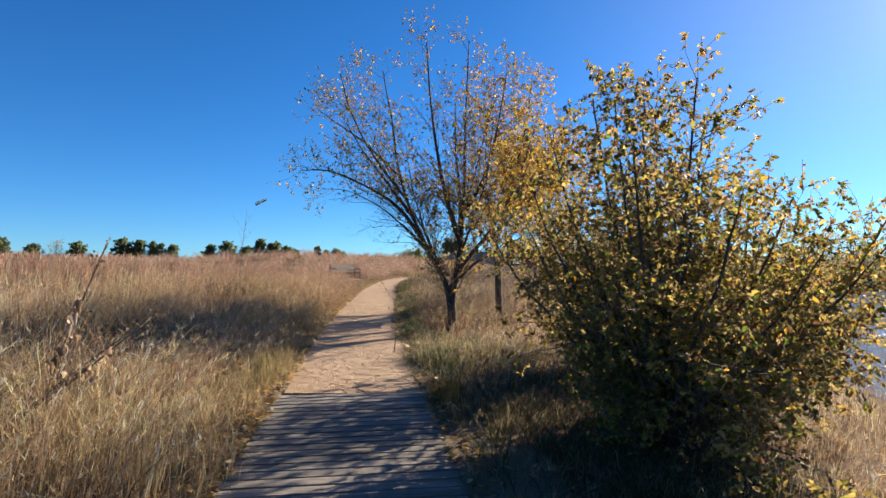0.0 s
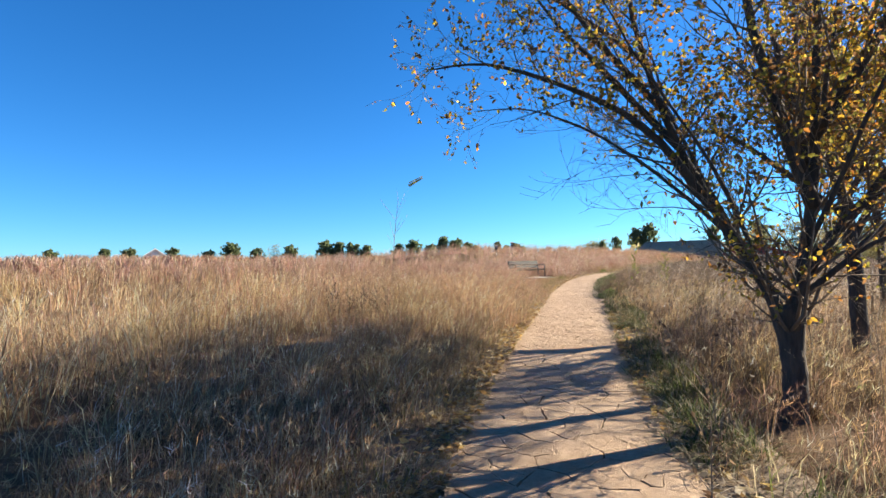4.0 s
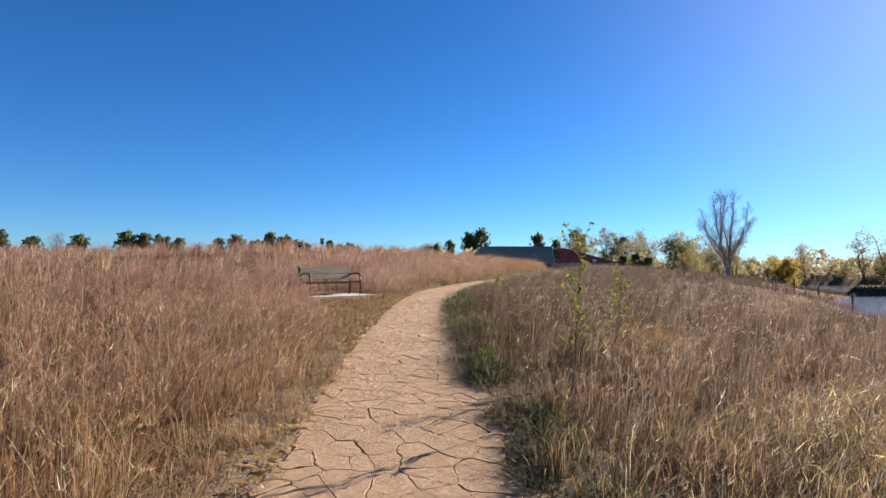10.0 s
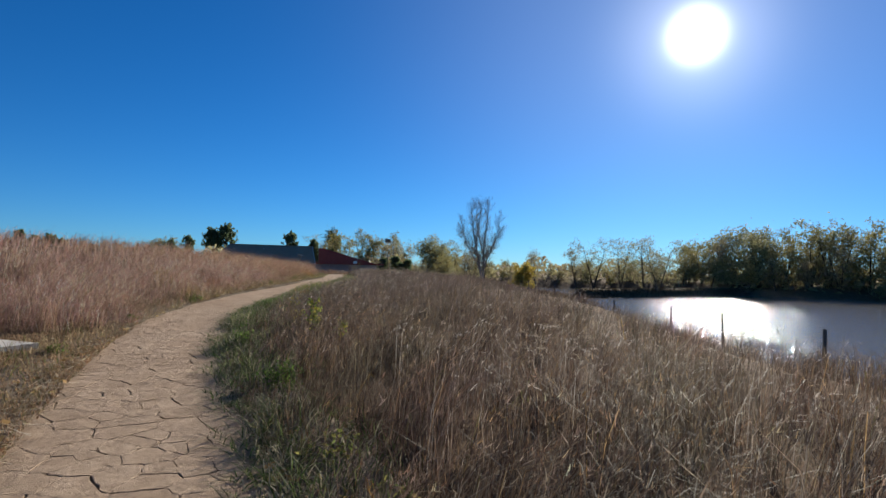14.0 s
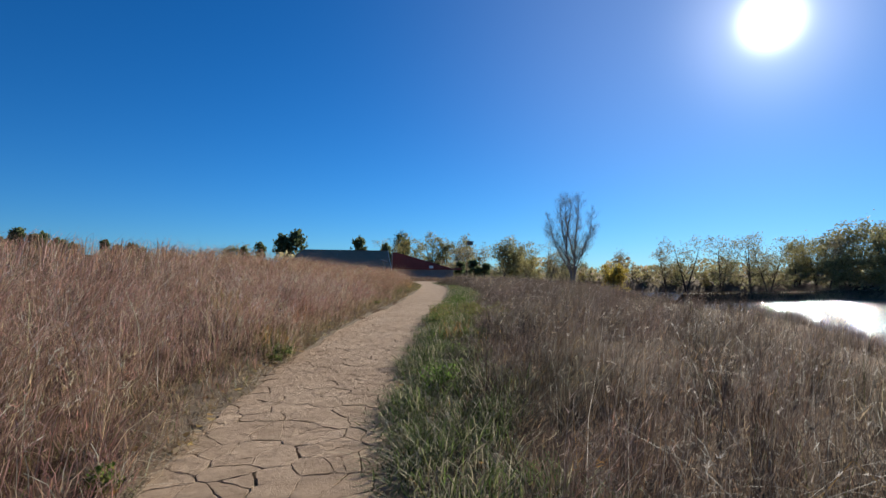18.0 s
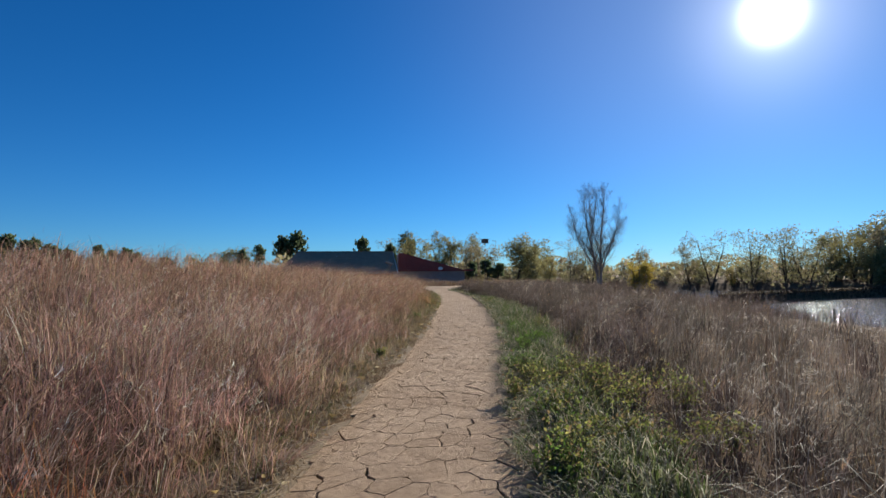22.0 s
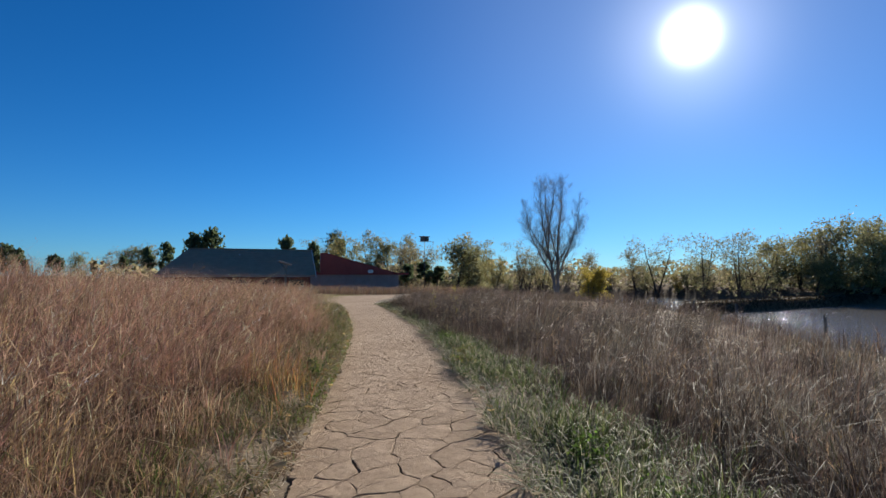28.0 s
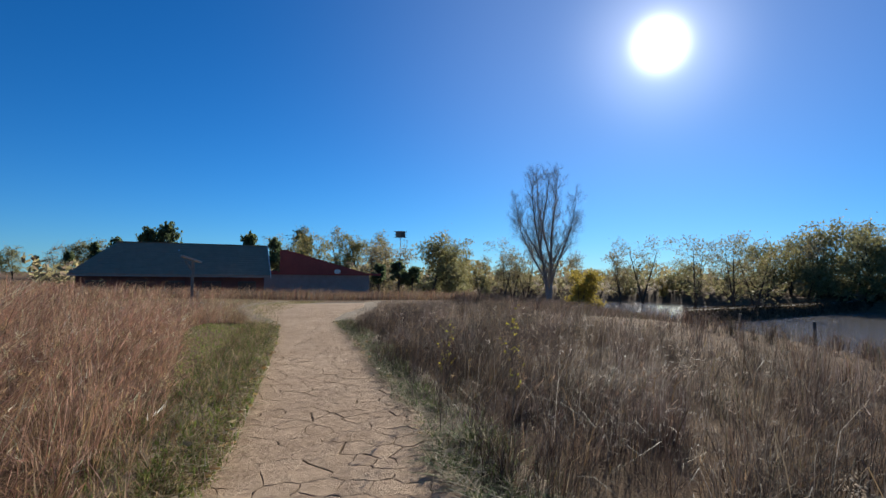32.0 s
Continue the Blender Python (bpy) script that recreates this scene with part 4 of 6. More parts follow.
def far_tall_grass():
    """The band of tall dry grass beyond the crossing, before the buildings."""
    n = 15000
    x, y = RNG.uniform(-16, 26, n), 100.5 + np.abs(RNG.normal(0, 3.2, n))
    h = RNG.uniform(0.45, 1.15, n) * (0.85 + 0.3 * bumps(x, y, 2.0, 3))
    tint = palette([TAN, RUST, BROWN, PURPLE, ASH], [1, 1.2, 2, 2, 1], n) * 0.75
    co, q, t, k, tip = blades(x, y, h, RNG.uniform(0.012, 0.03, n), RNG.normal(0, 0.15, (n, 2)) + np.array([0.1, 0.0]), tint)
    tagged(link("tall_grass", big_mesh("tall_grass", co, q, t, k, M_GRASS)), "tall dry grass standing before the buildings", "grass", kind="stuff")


far_tall_grass()


def leaf_litter():
    """Fallen yellow leaves and scraps of straw along the left shoulder and under the trees."""
    n = 6400
    y = np.concatenate([RNG.uniform(1, 20, 4400), RNG.uniform(14, 30, 1000), RNG.uniform(26, 80, 1000)])
    side = np.where(RNG.random(n) < 0.72, -1, 1)
    d = 0.80 + np.abs(RNG.normal(0, 0.28, n))
    x = way_x(y) + side * d
    z = height(x, y) + RNG.uniform(0.005, 0.05, n)
    a, s = RNG.uniform(0, 6.28, n), RNG.uniform(0.02, 0.052, n)
    ux, uy = np.cos(a) * s, np.sin(a) * s
    tilt = RNG.uniform(-0.6, 0.6, (n, 2)) * s[:, None]
    co = np.empty((n, 4, 3))
    co[:, 0] = np.stack([x - ux, y - uy, z], 1)
    co[:, 1] = np.stack([x + uy * 0.6, y - ux * 0.6, z + tilt[:, 0]], 1)
    co[:, 2] = np.stack([x + ux, y + uy, z + 0.3 * s], 1)
    co[:, 3] = np.stack([x - uy * 0.6, y + ux * 0.6, z + tilt[:, 1]], 1)
    i = np.arange(n) * 4
    tint = palette([(0.52, 0.38, 0.15), (0.42, 0.26, 0.10), (0.50, 0.42, 0.28), (0.26, 0.15, 0.08)], [2, 2, 2, 1], n)
    me = big_mesh("leaf_litter", co.reshape(-1, 3), np.stack([i, i + 1, i + 2, i + 3], 1), np.zeros((0, 3), int), np.repeat(tint, 4, 0), M_LEAF)
    tagged(link("leaf_litter", me), "fallen yellow and brown leaves scattered beside the path", "leaf litter", kind="stuff")


leaf_litter()


def fallen_straw():
    """Broken dry stems lying along both edges of the path."""
    n = 13000
    y = RNG.uniform(6.5, 80, n)
    side = np.where(RNG.random(n) < 0.6, -1, 1)
    d = 0.84 + np.abs(RNG.normal(0, 0.26, n)) - 0.10 * RNG.random(n)
    x = way_x(y) + side * d
    z = np.maximum(height(x, y), lie_z(y) - 0.03) + RNG.uniform(0.012, 0.05, n)
    a, s, w = RNG.uniform(0, 6.283, n), RNG.uniform(0.04, 0.17, n), RNG.uniform(0.0012, 0.003, n)
    ux, uy, px, py = np.cos(a) * s, np.sin(a) * s, -np.sin(a) * w, np.cos(a) * w
    tilt = RNG.normal(0, 0.10, n) * s
    co = np.stack([np.stack([x - ux - px, y - uy - py, z - tilt], 1), np.stack([x + ux - px, y + uy - py, z + tilt], 1),
                   np.stack([x + ux + px, y + uy + py, z + tilt], 1), np.stack([x - ux + px, y - uy + py, z - tilt], 1)], 1)
    i = np.arange(n) * 4
    tint = palette([(0.62, 0.52, 0.36), (0.50, 0.39, 0.25), (0.72, 0.64, 0.5), (0.30, 0.21, 0.13)], [3, 2, 1.5, 1], n)
    me = big_mesh("fallen_straw", co.reshape(-1, 3), np.stack([i, i + 1, i + 2, i + 3], 1), np.zeros((0, 3), int), np.repeat(tint, 4, 0), M_GRASS)
    tagged(link("fallen_straw", me), "broken dry straw lying along the path edges", "straw", kind="stuff")


fallen_straw()

# ---- trees ----


def limb_points(rng, p, d, length, n, wobble, lift):
    pts, p, d = [Vector(p)], Vector(p), Vector(d).normalized()
    for _ in range(n):
        d = (d + Vector((rng.gauss(0, wobble), rng.gauss(0, wobble), rng.gauss(0, wobble) + lift))).normalized()
        p = p + d * (length / n)
        pts.append(p.copy())
    return pts


def along(pts, t):
    k = t * (len(pts) - 1)
    i = min(int(k), len(pts) - 2)
    return pts[i].lerp(pts[i + 1], k - i), (pts[i + 1] - pts[i]).normalized()


def branch_out(rng, out_, tips, pts, r0, depth, spec, least=0.0022):
    """Side branches from a limb, down to twigs. spec: for each level (count per metre, length, spread, lift, start)."""
    if depth >= len(spec):
        return
    per, length, spread, lift, start = spec[depth]
    total = sum((b - a).length for a, b in zip(pts, pts[1:]))
    count = max(1, int(per * total + rng.random()))
    for i in range(count):
        t = start + (1 - start) * (i + rng.random()) / count
        p, d = along(pts, min(t, 0.99))
        side = d.orthogonal().normalized()
        side.rotate(Matrix.Rotation(rng.uniform(0, 6.283), 3, d))
        nd = (d * (1 - spread) + side * spread + Vector((0, 0, lift))).normalized()
        ln = length * rng.uniform(0.55, 1.2) * (1.15 - 0.6 * t)
        r = max(r0 * (1 - 0.7 * t) * 0.55, least)
        q = limb_points(rng, p, nd, ln, 4 if depth < len(spec) - 1 else (3 if least < 0.005 else 2), 0.13, lift * 0.35)
        rr = [max(r * (1 - 0.75 * k / (len(q) - 1)), least * 0.6) for k in range(len(q))]
        tube(out_[0], out_[1], q, rr, 5 if r > max(0.012, least * 2) else 3)
        if depth == len(spec) - 1:
            tips.append(q)
        branch_out(rng, out_, tips, q, r, depth + 1, spec, least)


def leaf_mesh(rng, name, tips, per, size, cols, weights, loose=0.0, simple=False, hang=-0.7):
    """Leaves set along twigs: pointed ovals folded on the midrib (far off: plain lozenges)."""
    co, tint, w = [], [], np.array(weights, float)
    w = w / w.sum()
    for q in tips:
        k = per if isinstance(per, int) else per(q[-1])
        for _ in range(k):
            p, d = along(q, rng.uniform(0.2, 0.99))
            if loose:
                p = p + Vector((rng.gauss(0, loose), rng.gauss(0, loose), rng.gauss(0, loose * 0.7)))
            a = Vector((rng.gauss(0, 1), rng.gauss(0, 1), rng.gauss(hang, 0.7))).normalized()
            b = a.orthogonal().normalized()
            b.rotate(Matrix.Rotation(rng.uniform(0, 6.28), 3, a))
            s = size * rng.uniform(0.6, 1.35)
            n_ = a.cross(b) * s
            c = cols[rng.choices(range(len(cols)), w)[0]]
            v = rng.uniform(0.7, 1.3)
            if simple:
                m = p + a * s * 0.55 + n_ * 0.14
                co += [p - b * s * 0.2, m + b * s * 0.36, p + a * s * 1.1]
            else:
                m, e = p + a * s * 0.36 + n_ * 0.12, p + a * s * 0.74 + n_ * rng.uniform(-0.05, 0.12)
                bw, ew = rng.uniform(0.26, 0.36), rng.uniform(0.18, 0.27)
                co += [p, m + b * s * bw, e + b * s * ew, p + a * s * 1.05 - n_ * rng.uniform(-0.1, 0.2), e - b * s * ew, m - b * s * bw]
            tint += [(c[0] * v, c[1] * v, c[2] * v)] * (3 if simple else 6)
    if simple:
        i = np.arange(len(co) // 3) * 3
        tris = np.stack([i, i + 1, i + 2], 1)
    else:
        i = np.arange(len(co) // 6) * 6
        tris = np.concatenate([np.stack([i + p, i + q, i + r], 1) for p, q, r in ((0, 1, 2), (0, 2, 3), (0, 3, 4), (0, 4, 5))])
    return big_mesh(name, np.array([tuple(c) for c in co]), np.zeros((0, 4), int), tris, np.array(tint), M_FARLEAF if simple else M_LEAF)


def hand_tree(name, at, leaders, spec, seed, leaf_per, leaf_size, cols, weights, label, category="tree", bark=None, loose=0.0, least=0.0022, simple=False):
    """A tree whose main stems are given as lines of points from its base; limbs and twigs grow from them."""
    rng = random.Random(seed)
    root = tagged(new(name), label, category)
    root.matrix_basis = pose(*at)
    tv, tf, ob_, tips = [], [], ([], []), []
    for pts, r0, r1, branchy in leaders:
        P = [Vector(p) for p in pts]
        fine = []
        for i in range(len(P) - 1):
            for k in range(4):
                t = k / 4
                a, b, c, e = P[max(i - 1, 0)], P[i], P[i + 1], P[min(i + 2, len(P) - 1)]
                s = 0.5 * ((2 * b) + (c - a) * t + (2 * a - 5 * b + 4 * c - e) * t * t + (3 * b - a - 3 * c + e) * t ** 3)
                fine.append(s + Vector((rng.gauss(0, 0.006), rng.gauss(0, 0.006), 0)))
        fine.append(P[-1])
        n = len(fine)
        rr = [(r0 + (r1 - r0) * (k / (n - 1)) ** 0.8) * rng.uniform(0.94, 1.06) for k in range(n)]
        if branchy < 0:
            rr[0] *= 1.5
            rr[1] *= 1.18
        tube(tv, tf, fine, rr, 9)
        if branchy > 0:
            branch_out(rng, ob_, tips, fine, r0 * branchy, 0, spec, least)
            tips.append(fine[-4:])
    link("trunk", mesh_of("trunk", tv, tf, bark or M_BARK, True), root)
    link("branchwork", mesh_of("branchwork", ob_[0], ob_[1], bark or M_TWIG, True), root)
    if cols:
        link("foliage", leaf_mesh(rng, "foliage", tips, leaf_per, leaf_size, cols, weights, loose, simple), root)
    return root


YELLOW, GOLD, ORANGE, OLIVE, LBROWN, LGREEN = (0.62, 0.42, 0.06), (0.55, 0.33, 0.05), (0.50, 0.21, 0.05), (0.24, 0.22, 0.05), (0.20, 0.11, 0.05), (0.13, 0.17, 0.035)

# the multi-stemmed tree beside the path
hand_tree("roadside_tree", (-0.32, 11.9, h1(-0.32, 11.9) - 0.05), [
    ([(0, 0, 0), (0.03, 0, 0.35), (0.01, 0, 0.75), (-0.02, 0, 1.05)], 0.122, 0.07, -1),
    ([(0.02, 0, 0.45), (-0.03, 0.0, 0.8), (-0.18, 0.03, 1.25), (-0.50, 0.06, 1.85), (-0.85, 0.08, 2.6), (-1.15, 0.1, 3.6), (-1.30, 0.1, 4.7), (-1.5, 0.1, 5.8)], 0.082, 0.010, 0.5),
    ([(0.03, 0, 0.45), (0.05, 0, 0.85), (0.13, 0.0, 1.4), (0.24, 0.02, 2.2), (0.30, 0.0, 3.2), (0.32, -0.05, 4.4), (0.42, 0, 6.4)], 0.092, 0.010, 0.45),
    ([(0.15, 0, 1.35), (0.55, 0.12, 1.85), (1.05, 0.2, 2.5), (1.5, 0.25, 3.4), (1.9, 0.3, 4.7)], 0.06, 0.009, 0.5),
    ([(0.22, 0, 1.9), (-0.02, -0.1, 2.7), (-0.25, -0.18, 3.7), (-0.42, -0.2, 5.0), (-0.5, -0.3, 6.3)], 0.07, 0.01, 0.45),
    ([(-0.62, 0.06, 2.05), (-1.15, -0.06, 2.75), (-1.85, -0.15, 3.2), (-2.6, -0.25, 3.5), (-3.2, -0.35, 3.5)], 0.05, 0.006, 0.5),
    ([(-0.8, 0.06, 2.5), (-1.4, 0.25, 3.3), (-2.0, 0.4, 4.1), (-2.5, 0.5, 4.9)], 0.045, 0.006, 0.5),
    ([(-0.40, 0.06, 1.7), (-0.75, -0.1, 2.1), (-1.1, -0.2, 2.4), (-1.45, -0.3, 2.45)], 0.022, 0.004, 0.6),
    ([(-0.95, 0.08, 2.9), (-1.7, 0.0, 3.9), (-2.2, -0.1, 4.9), (-2.4, -0.1, 5.7)], 0.04, 0.005, 0.5),
    ([(-0.3, 0.05, 1.5), (-0.6, 0.5, 2.3), (-0.9, 1.0, 3.2), (-1.1, 1.3, 4.3)], 0.04, 0.005, 0.5),
    ([(0.25, 0, 2.5), (0.75, -0.25, 3.4), (1.0, -0.3, 4.4), (1.2, -0.4, 5.6)], 0.055, 0.008, 0.45),
    ([(0.22, 0.05, 2.2), (0.2, 0.6, 3.1), (0.1, 1.0, 4.2), (0.1, 1.2, 5.4)], 0.055, 0.008, 0.45),
    ([(0.1, 0.0, 1.1), (0.5, -0.1, 1.5), (0.95, -0.15, 1.75), (1.35, -0.1, 2.2)], 0.035, 0.005, 0.5),
    ([(-0.35, 0.05, 1.6), (-0.9, 0.2, 2.2), (-1.6, 0.3, 2.8), (-2.3, 0.35, 3.15), (-2.9, 0.3, 3.2)], 0.026, 0.004, 0.6),
    ([(-0.2, 0.0, 1.4), (-0.6, -0.3, 2.3), (-1.2, -0.6, 3.3), (-1.7, -0.8, 4.3)], 0.024, 0.004, 0.6),
    ([(0.15, 0.0, 1.5), (0.5, -0.4, 2.5), (0.8, -0.7, 3.5), (0.9, -0.9, 4.8)], 0.026, 0.005, 0.6),
    ([(0.5, 0.1, 1.8), (1.2, 0.0, 2.4), (1.8, -0.1, 3.0), (2.3, -0.1, 3.8)], 0.024, 0.005, 0.6),
    ([(0.3, 0.0, 2.6), (0.6, 0.5, 3.8), (0.9, 0.8, 5.0), (1.1, 0.9, 6.0)], 0.026, 0.005, 0.6),
    ([(-1.1, 0.1, 3.4), (-1.9, 0.2, 4.2), (-2.6, 0.2, 4.7), (-3.0, 0.2, 5.0)], 0.03, 0.004, 0.5),
], [(5.2, 1.15, 0.60, 0.16, 0.12), (7.0, 0.62, 0.52, 0.08, 0.12), (6.5, 0.29, 0.5, 0.02, 0.2)], 3,
    lambda p: 0 if p.z < 3.0 and abs(p.x - 0.32 - float(way_x(p.y + 11.9))) < 0.8 else (3 if random.Random(int(p.x * 977 + p.z * 131)).random() < 0.7 else 1) + (1 if p.z > 2.7 else 0) + (2 if p.x > 0.3 and p.z > 2.2 else 0), 0.047,
    [YELLOW, GOLD, ORANGE, OLIVE, LBROWN], [0.9, 1.2, 0.8, 2.6, 3.0], "multi-stemmed dark-barked tree with thin yellow and brown leaves by the path")
hand_tree("slender_tree", (0.86, 14.2, h1(0.86, 14.2) - 0.05), [
    ([(0, 0, 0), (0.0, 0, 0.7), (-0.03, 0, 1.4), (-0.08, 0.05, 2.2)], 0.105, 0.075, -1),
    ([(-0.08, 0.05, 2.1), (-0.2, 0.5, 3.0), (-0.3, 1.0, 4.2), (-0.2, 1.4, 6.0)], 0.06, 0.008, 0.55),
    ([(-0.05, 0, 1.6), (0.4, 0.3, 2.4), (1.0, 0.9, 3.3), (1.6, 1.5, 4.8)], 0.055, 0.008, 0.55),
    ([(-0.1, 0, 2.0), (0.25, 0.9, 3.0), (0.5, 2.3, 4.2), (0.7, 3.6, 5.4)], 0.055, 0.008, 0.55),
    ([(-0.04, 0, 1.5), (0.5, 0.5, 1.9), (1.2, 1.2, 2.4), (1.9, 1.9, 2.8)], 0.04, 0.006, 0.6),
    ([(-0.1, 0, 2.1), (0.3, -0.3, 3.0), (0.7, -0.6, 4.0), (0.9, -0.7, 5.2)], 0.04, 0.006, 0.5),
    ([(-0.03, 0.02, 1.3), (-0.6, 0.3, 1.6), (-1.15, 0.5, 1.78), (-1.6, 0.85, 1.62), (-2.05, 1.0, 1.36)], 0.014, 0.003, 0.7),
    ([(-0.05, 0.05, 1.9), (-0.6, 0.55, 2.6), (-1.3, 1.2, 3.35), (-2.1, 1.75, 3.5), (-2.8, 2.2, 3.4)], 0.05, 0.007, 0.55),
    ([(0.1, 0.5, 2.6), (0.5, 1.1, 4.0), (0.9, 1.5, 5.6), (1.1, 1.8, 7.0)], 0.05, 0.008, 0.5),
    ([(0.2, 1.2, 2.7), (0.8, 2.9, 3.8), (1.0, 4.2, 4.8), (0.9, 5.0, 5.7)], 0.045, 0.006, 0.6),
], [(6.0, 1.15, 0.58, 0.12, 0.12), (6.5, 0.58, 0.5, 0.06, 0.15), (6, 0.28, 0.5, 0.0, 0.2)], 8,
    lambda p: (2 if p.x > -1.3 else 0) if p.z < 1.6 else 0 if p.z < (2.4 if p.x < -0.7 else 2.55 + 0.25 * max(p.y, 0)) else (5 if p.x < -0.7 else 10), 0.052,
    [YELLOW, GOLD, ORANGE, OLIVE, LBROWN], [2.6, 2.4, 1.5, 1.8, 1.5], "slender tree with golden-orange autumn leaves behind the roadside tree")


# its crown starts high and leans over the meadow towards the field
hand_tree("golden_tree", (2.9, 19.9, h1(2.9, 19.9) - 0.05), [
    ([(0, 0, 0), (0.04, 0, 1.0), (0.0, 0.1, 2.1), (-0.05, 0.2, 3.2)], 0.085, 0.06, -1),
    ([(-0.05, 0.2, 3.0), (-0.5, 0.5, 4.0), (-0.9, 0.8, 5.2), (-1.0, 1.2, 6.0)], 0.055, 0.007, 0.55),
    ([(0.0, 0.2, 3.0), (0.3, 0.1, 4.2), (0.5, 0.0, 5.5), (0.6, 0.0, 6.2)], 0.055, 0.007, 0.55),
    ([(-0.03, 0.2, 3.1), (0.0, 0.8, 4.5), (-0.1, 1.5, 5.8), (0.0, 2.0, 6.3)], 0.055, 0.007, 0.55),
    ([(-0.02, 0.15, 2.9), (-0.7, 0.3, 3.8), (-1.3, 0.6, 4.5), (-1.9, 0.9, 5.6)], 0.045, 0.006, 0.55),
    ([(-0.05, 0.2, 3.0), (-0.6, 1.2, 4.0), (-1.0, 2.1, 4.8), (-1.4, 2.9, 6.2)], 0.05, 0.006, 0.55),
    ([(-0.05, 0.2, 3.1), (-0.2, 1.6, 4.4), (-0.5, 2.8, 5.6), (-0.8, 3.6, 6.2)], 0.05, 0.006, 0.55),
    ([(0.0, 0.1, 2.9), (0.1, -0.6, 4.2), (0.1, -1.1, 5.4), (0.1, -1.3, 6.2)], 0.045, 0.006, 0.55),
    ([(0.0, 0.1, 2.8), (-0.6, -0.4, 3.9), (-1.0, -0.7, 5.0), (-1.3, -0.8, 5.8)], 0.045, 0.006, 0.55),
    ([(0.0, 0.05, 1.6), (0.1, -0.8, 2.2), (-0.1, -1.7, 2.6), (-0.4, -2.6, 3.0)], 0.045, 0.006, 0.55),
    ([(0.0, 0.05, 1.8), (0.5, -0.7, 2.7), (0.8, -1.6, 3.3), (0.9, -2.6, 3.8)], 0.045, 0.006, 0.55),
    ([(0.0, 0.1, 2.2), (0.2, -1.0, 3.3), (0.2, -2.0, 4.2), (0.2, -2.8, 5.0)], 0.045, 0.006, 0.55),
    ([(0.02, 0.1, 2.4), (0.9, -0.6, 3.6), (1.4, -1.2, 4.6), (1.7, -1.6, 5.9)], 0.045, 0.006, 0.55),
    ([(0.0, 0.05, 1.3), (-0.4, -1.1, 1.8), (-0.9, -2.3, 2.2), (-1.2, -3.3, 2.5)], 0.035, 0.005, 0.6),
], [(6.5, 1.1, 0.58, 0.16, 0.14), (6.5, 0.55, 0.5, 0.08, 0.15), (4, 0.26, 0.5, 0.0, 0.2)], 12,
    lambda p: 0 if p.z > 6.1 else 20 if p.z > 3.95 + 0.5 * p.x and p.z > 3.3 else 9 if p.y < -0.4 and p.z > 1.7 else 0, 0.062,
    [YELLOW, GOLD, ORANGE, OLIVE, LBROWN], [2.8, 2.2, 1.2, 1.8, 1.2], "golden-leaved tree standing behind the slender tree in the meadow")


# the leafy yellow shrub at the start
def shrub(at, seed, size, stems, cols, weights, label):
    rng = random.Random(seed)
    leaders = []
    for k in range(stems):
        a = rng.uniform(0, 6.283)
        out_r = rng.uniform(0.35, 1.75) * size
        hgt = rng.uniform(2.1, 3.3) * (1.08 - 0.26 * out_r / size) * size
        bx, by = math.cos(a), math.sin(a)
        leaders.append(([(bx * 0.12, by * 0.12, 0), (bx * out_r * 0.35, by * out_r * 0.35, hgt * 0.35), (bx * out_r * 0.75, by * out_r * 0.75, hgt * 0.7), (bx * out_r, by * out_r, hgt)],
                        rng.uniform(0.018, 0.032), 0.005, 0.7))
    for k in range(stems // 2):
        a = rng.uniform(-2.4, 1.0)
        out_r, hgt = rng.uniform(0.9, 2.0) * size, rng.uniform(0.5, 1.5) * size
        bx, by = math.cos(a), math.sin(a)
        leaders.append(([(bx * 0.12, by * 0.12, 0), (bx * out_r * 0.4, by * out_r * 0.4, hgt * 0.55), (bx * out_r * 0.75, by * out_r * 0.75, hgt * 0.9), (bx * out_r, by * out_r, hgt)], 0.018, 0.004, 0.7))
    return hand_tree("leafy_shrub", (at[0], at[1], h1(*at) - 0.05), leaders, [(9.5, 0.72, 0.62, 0.06, 0.03), (10, 0.36, 0.55, 0.03, 0.15)], seed + 1, 13, 0.039, cols, weights, label, "shrub")


DRYGOLD, TAWNY = (0.43, 0.33, 0.10), (0.36, 0.255, 0.115)
shrub((1.62, 4.8), 21, 1.0, 24, [DRYGOLD, TAWNY, OLIVE, LGREEN, LBROWN, GOLD], [2.4, 2.6, 2.6, 1.0, 1.8, 0.7], "dense many-stemmed shrub in yellow and olive autumn leaf beside the path")
shrub((2.0, 8.0), 27, 0.85, 16, [OLIVE, LBROWN, TAWNY, DRYGOLD], [2.2, 1.8, 2.0, 1.0], "brownish olive shrub behind the yellow one")

shrub((2.75, 5.9), 39, 1.0, 9, [DRYGOLD, TAWNY, OLIVE, LGREEN, GOLD], [2.4, 2.6, 2.0, 1.0, 0.8], "golden olive shrub growing into the larger yellow one")
# added out of sight behind the others, to cast shade on the boardwalk
shrub((3.5, 8.2), 51, 1.0, 10, [TAWNY, OLIVE, LBROWN, DRYGOLD], [2.0, 2.4, 2.0, 1.0], "olive and gold shrub added behind the thicket to shade the boardwalk")


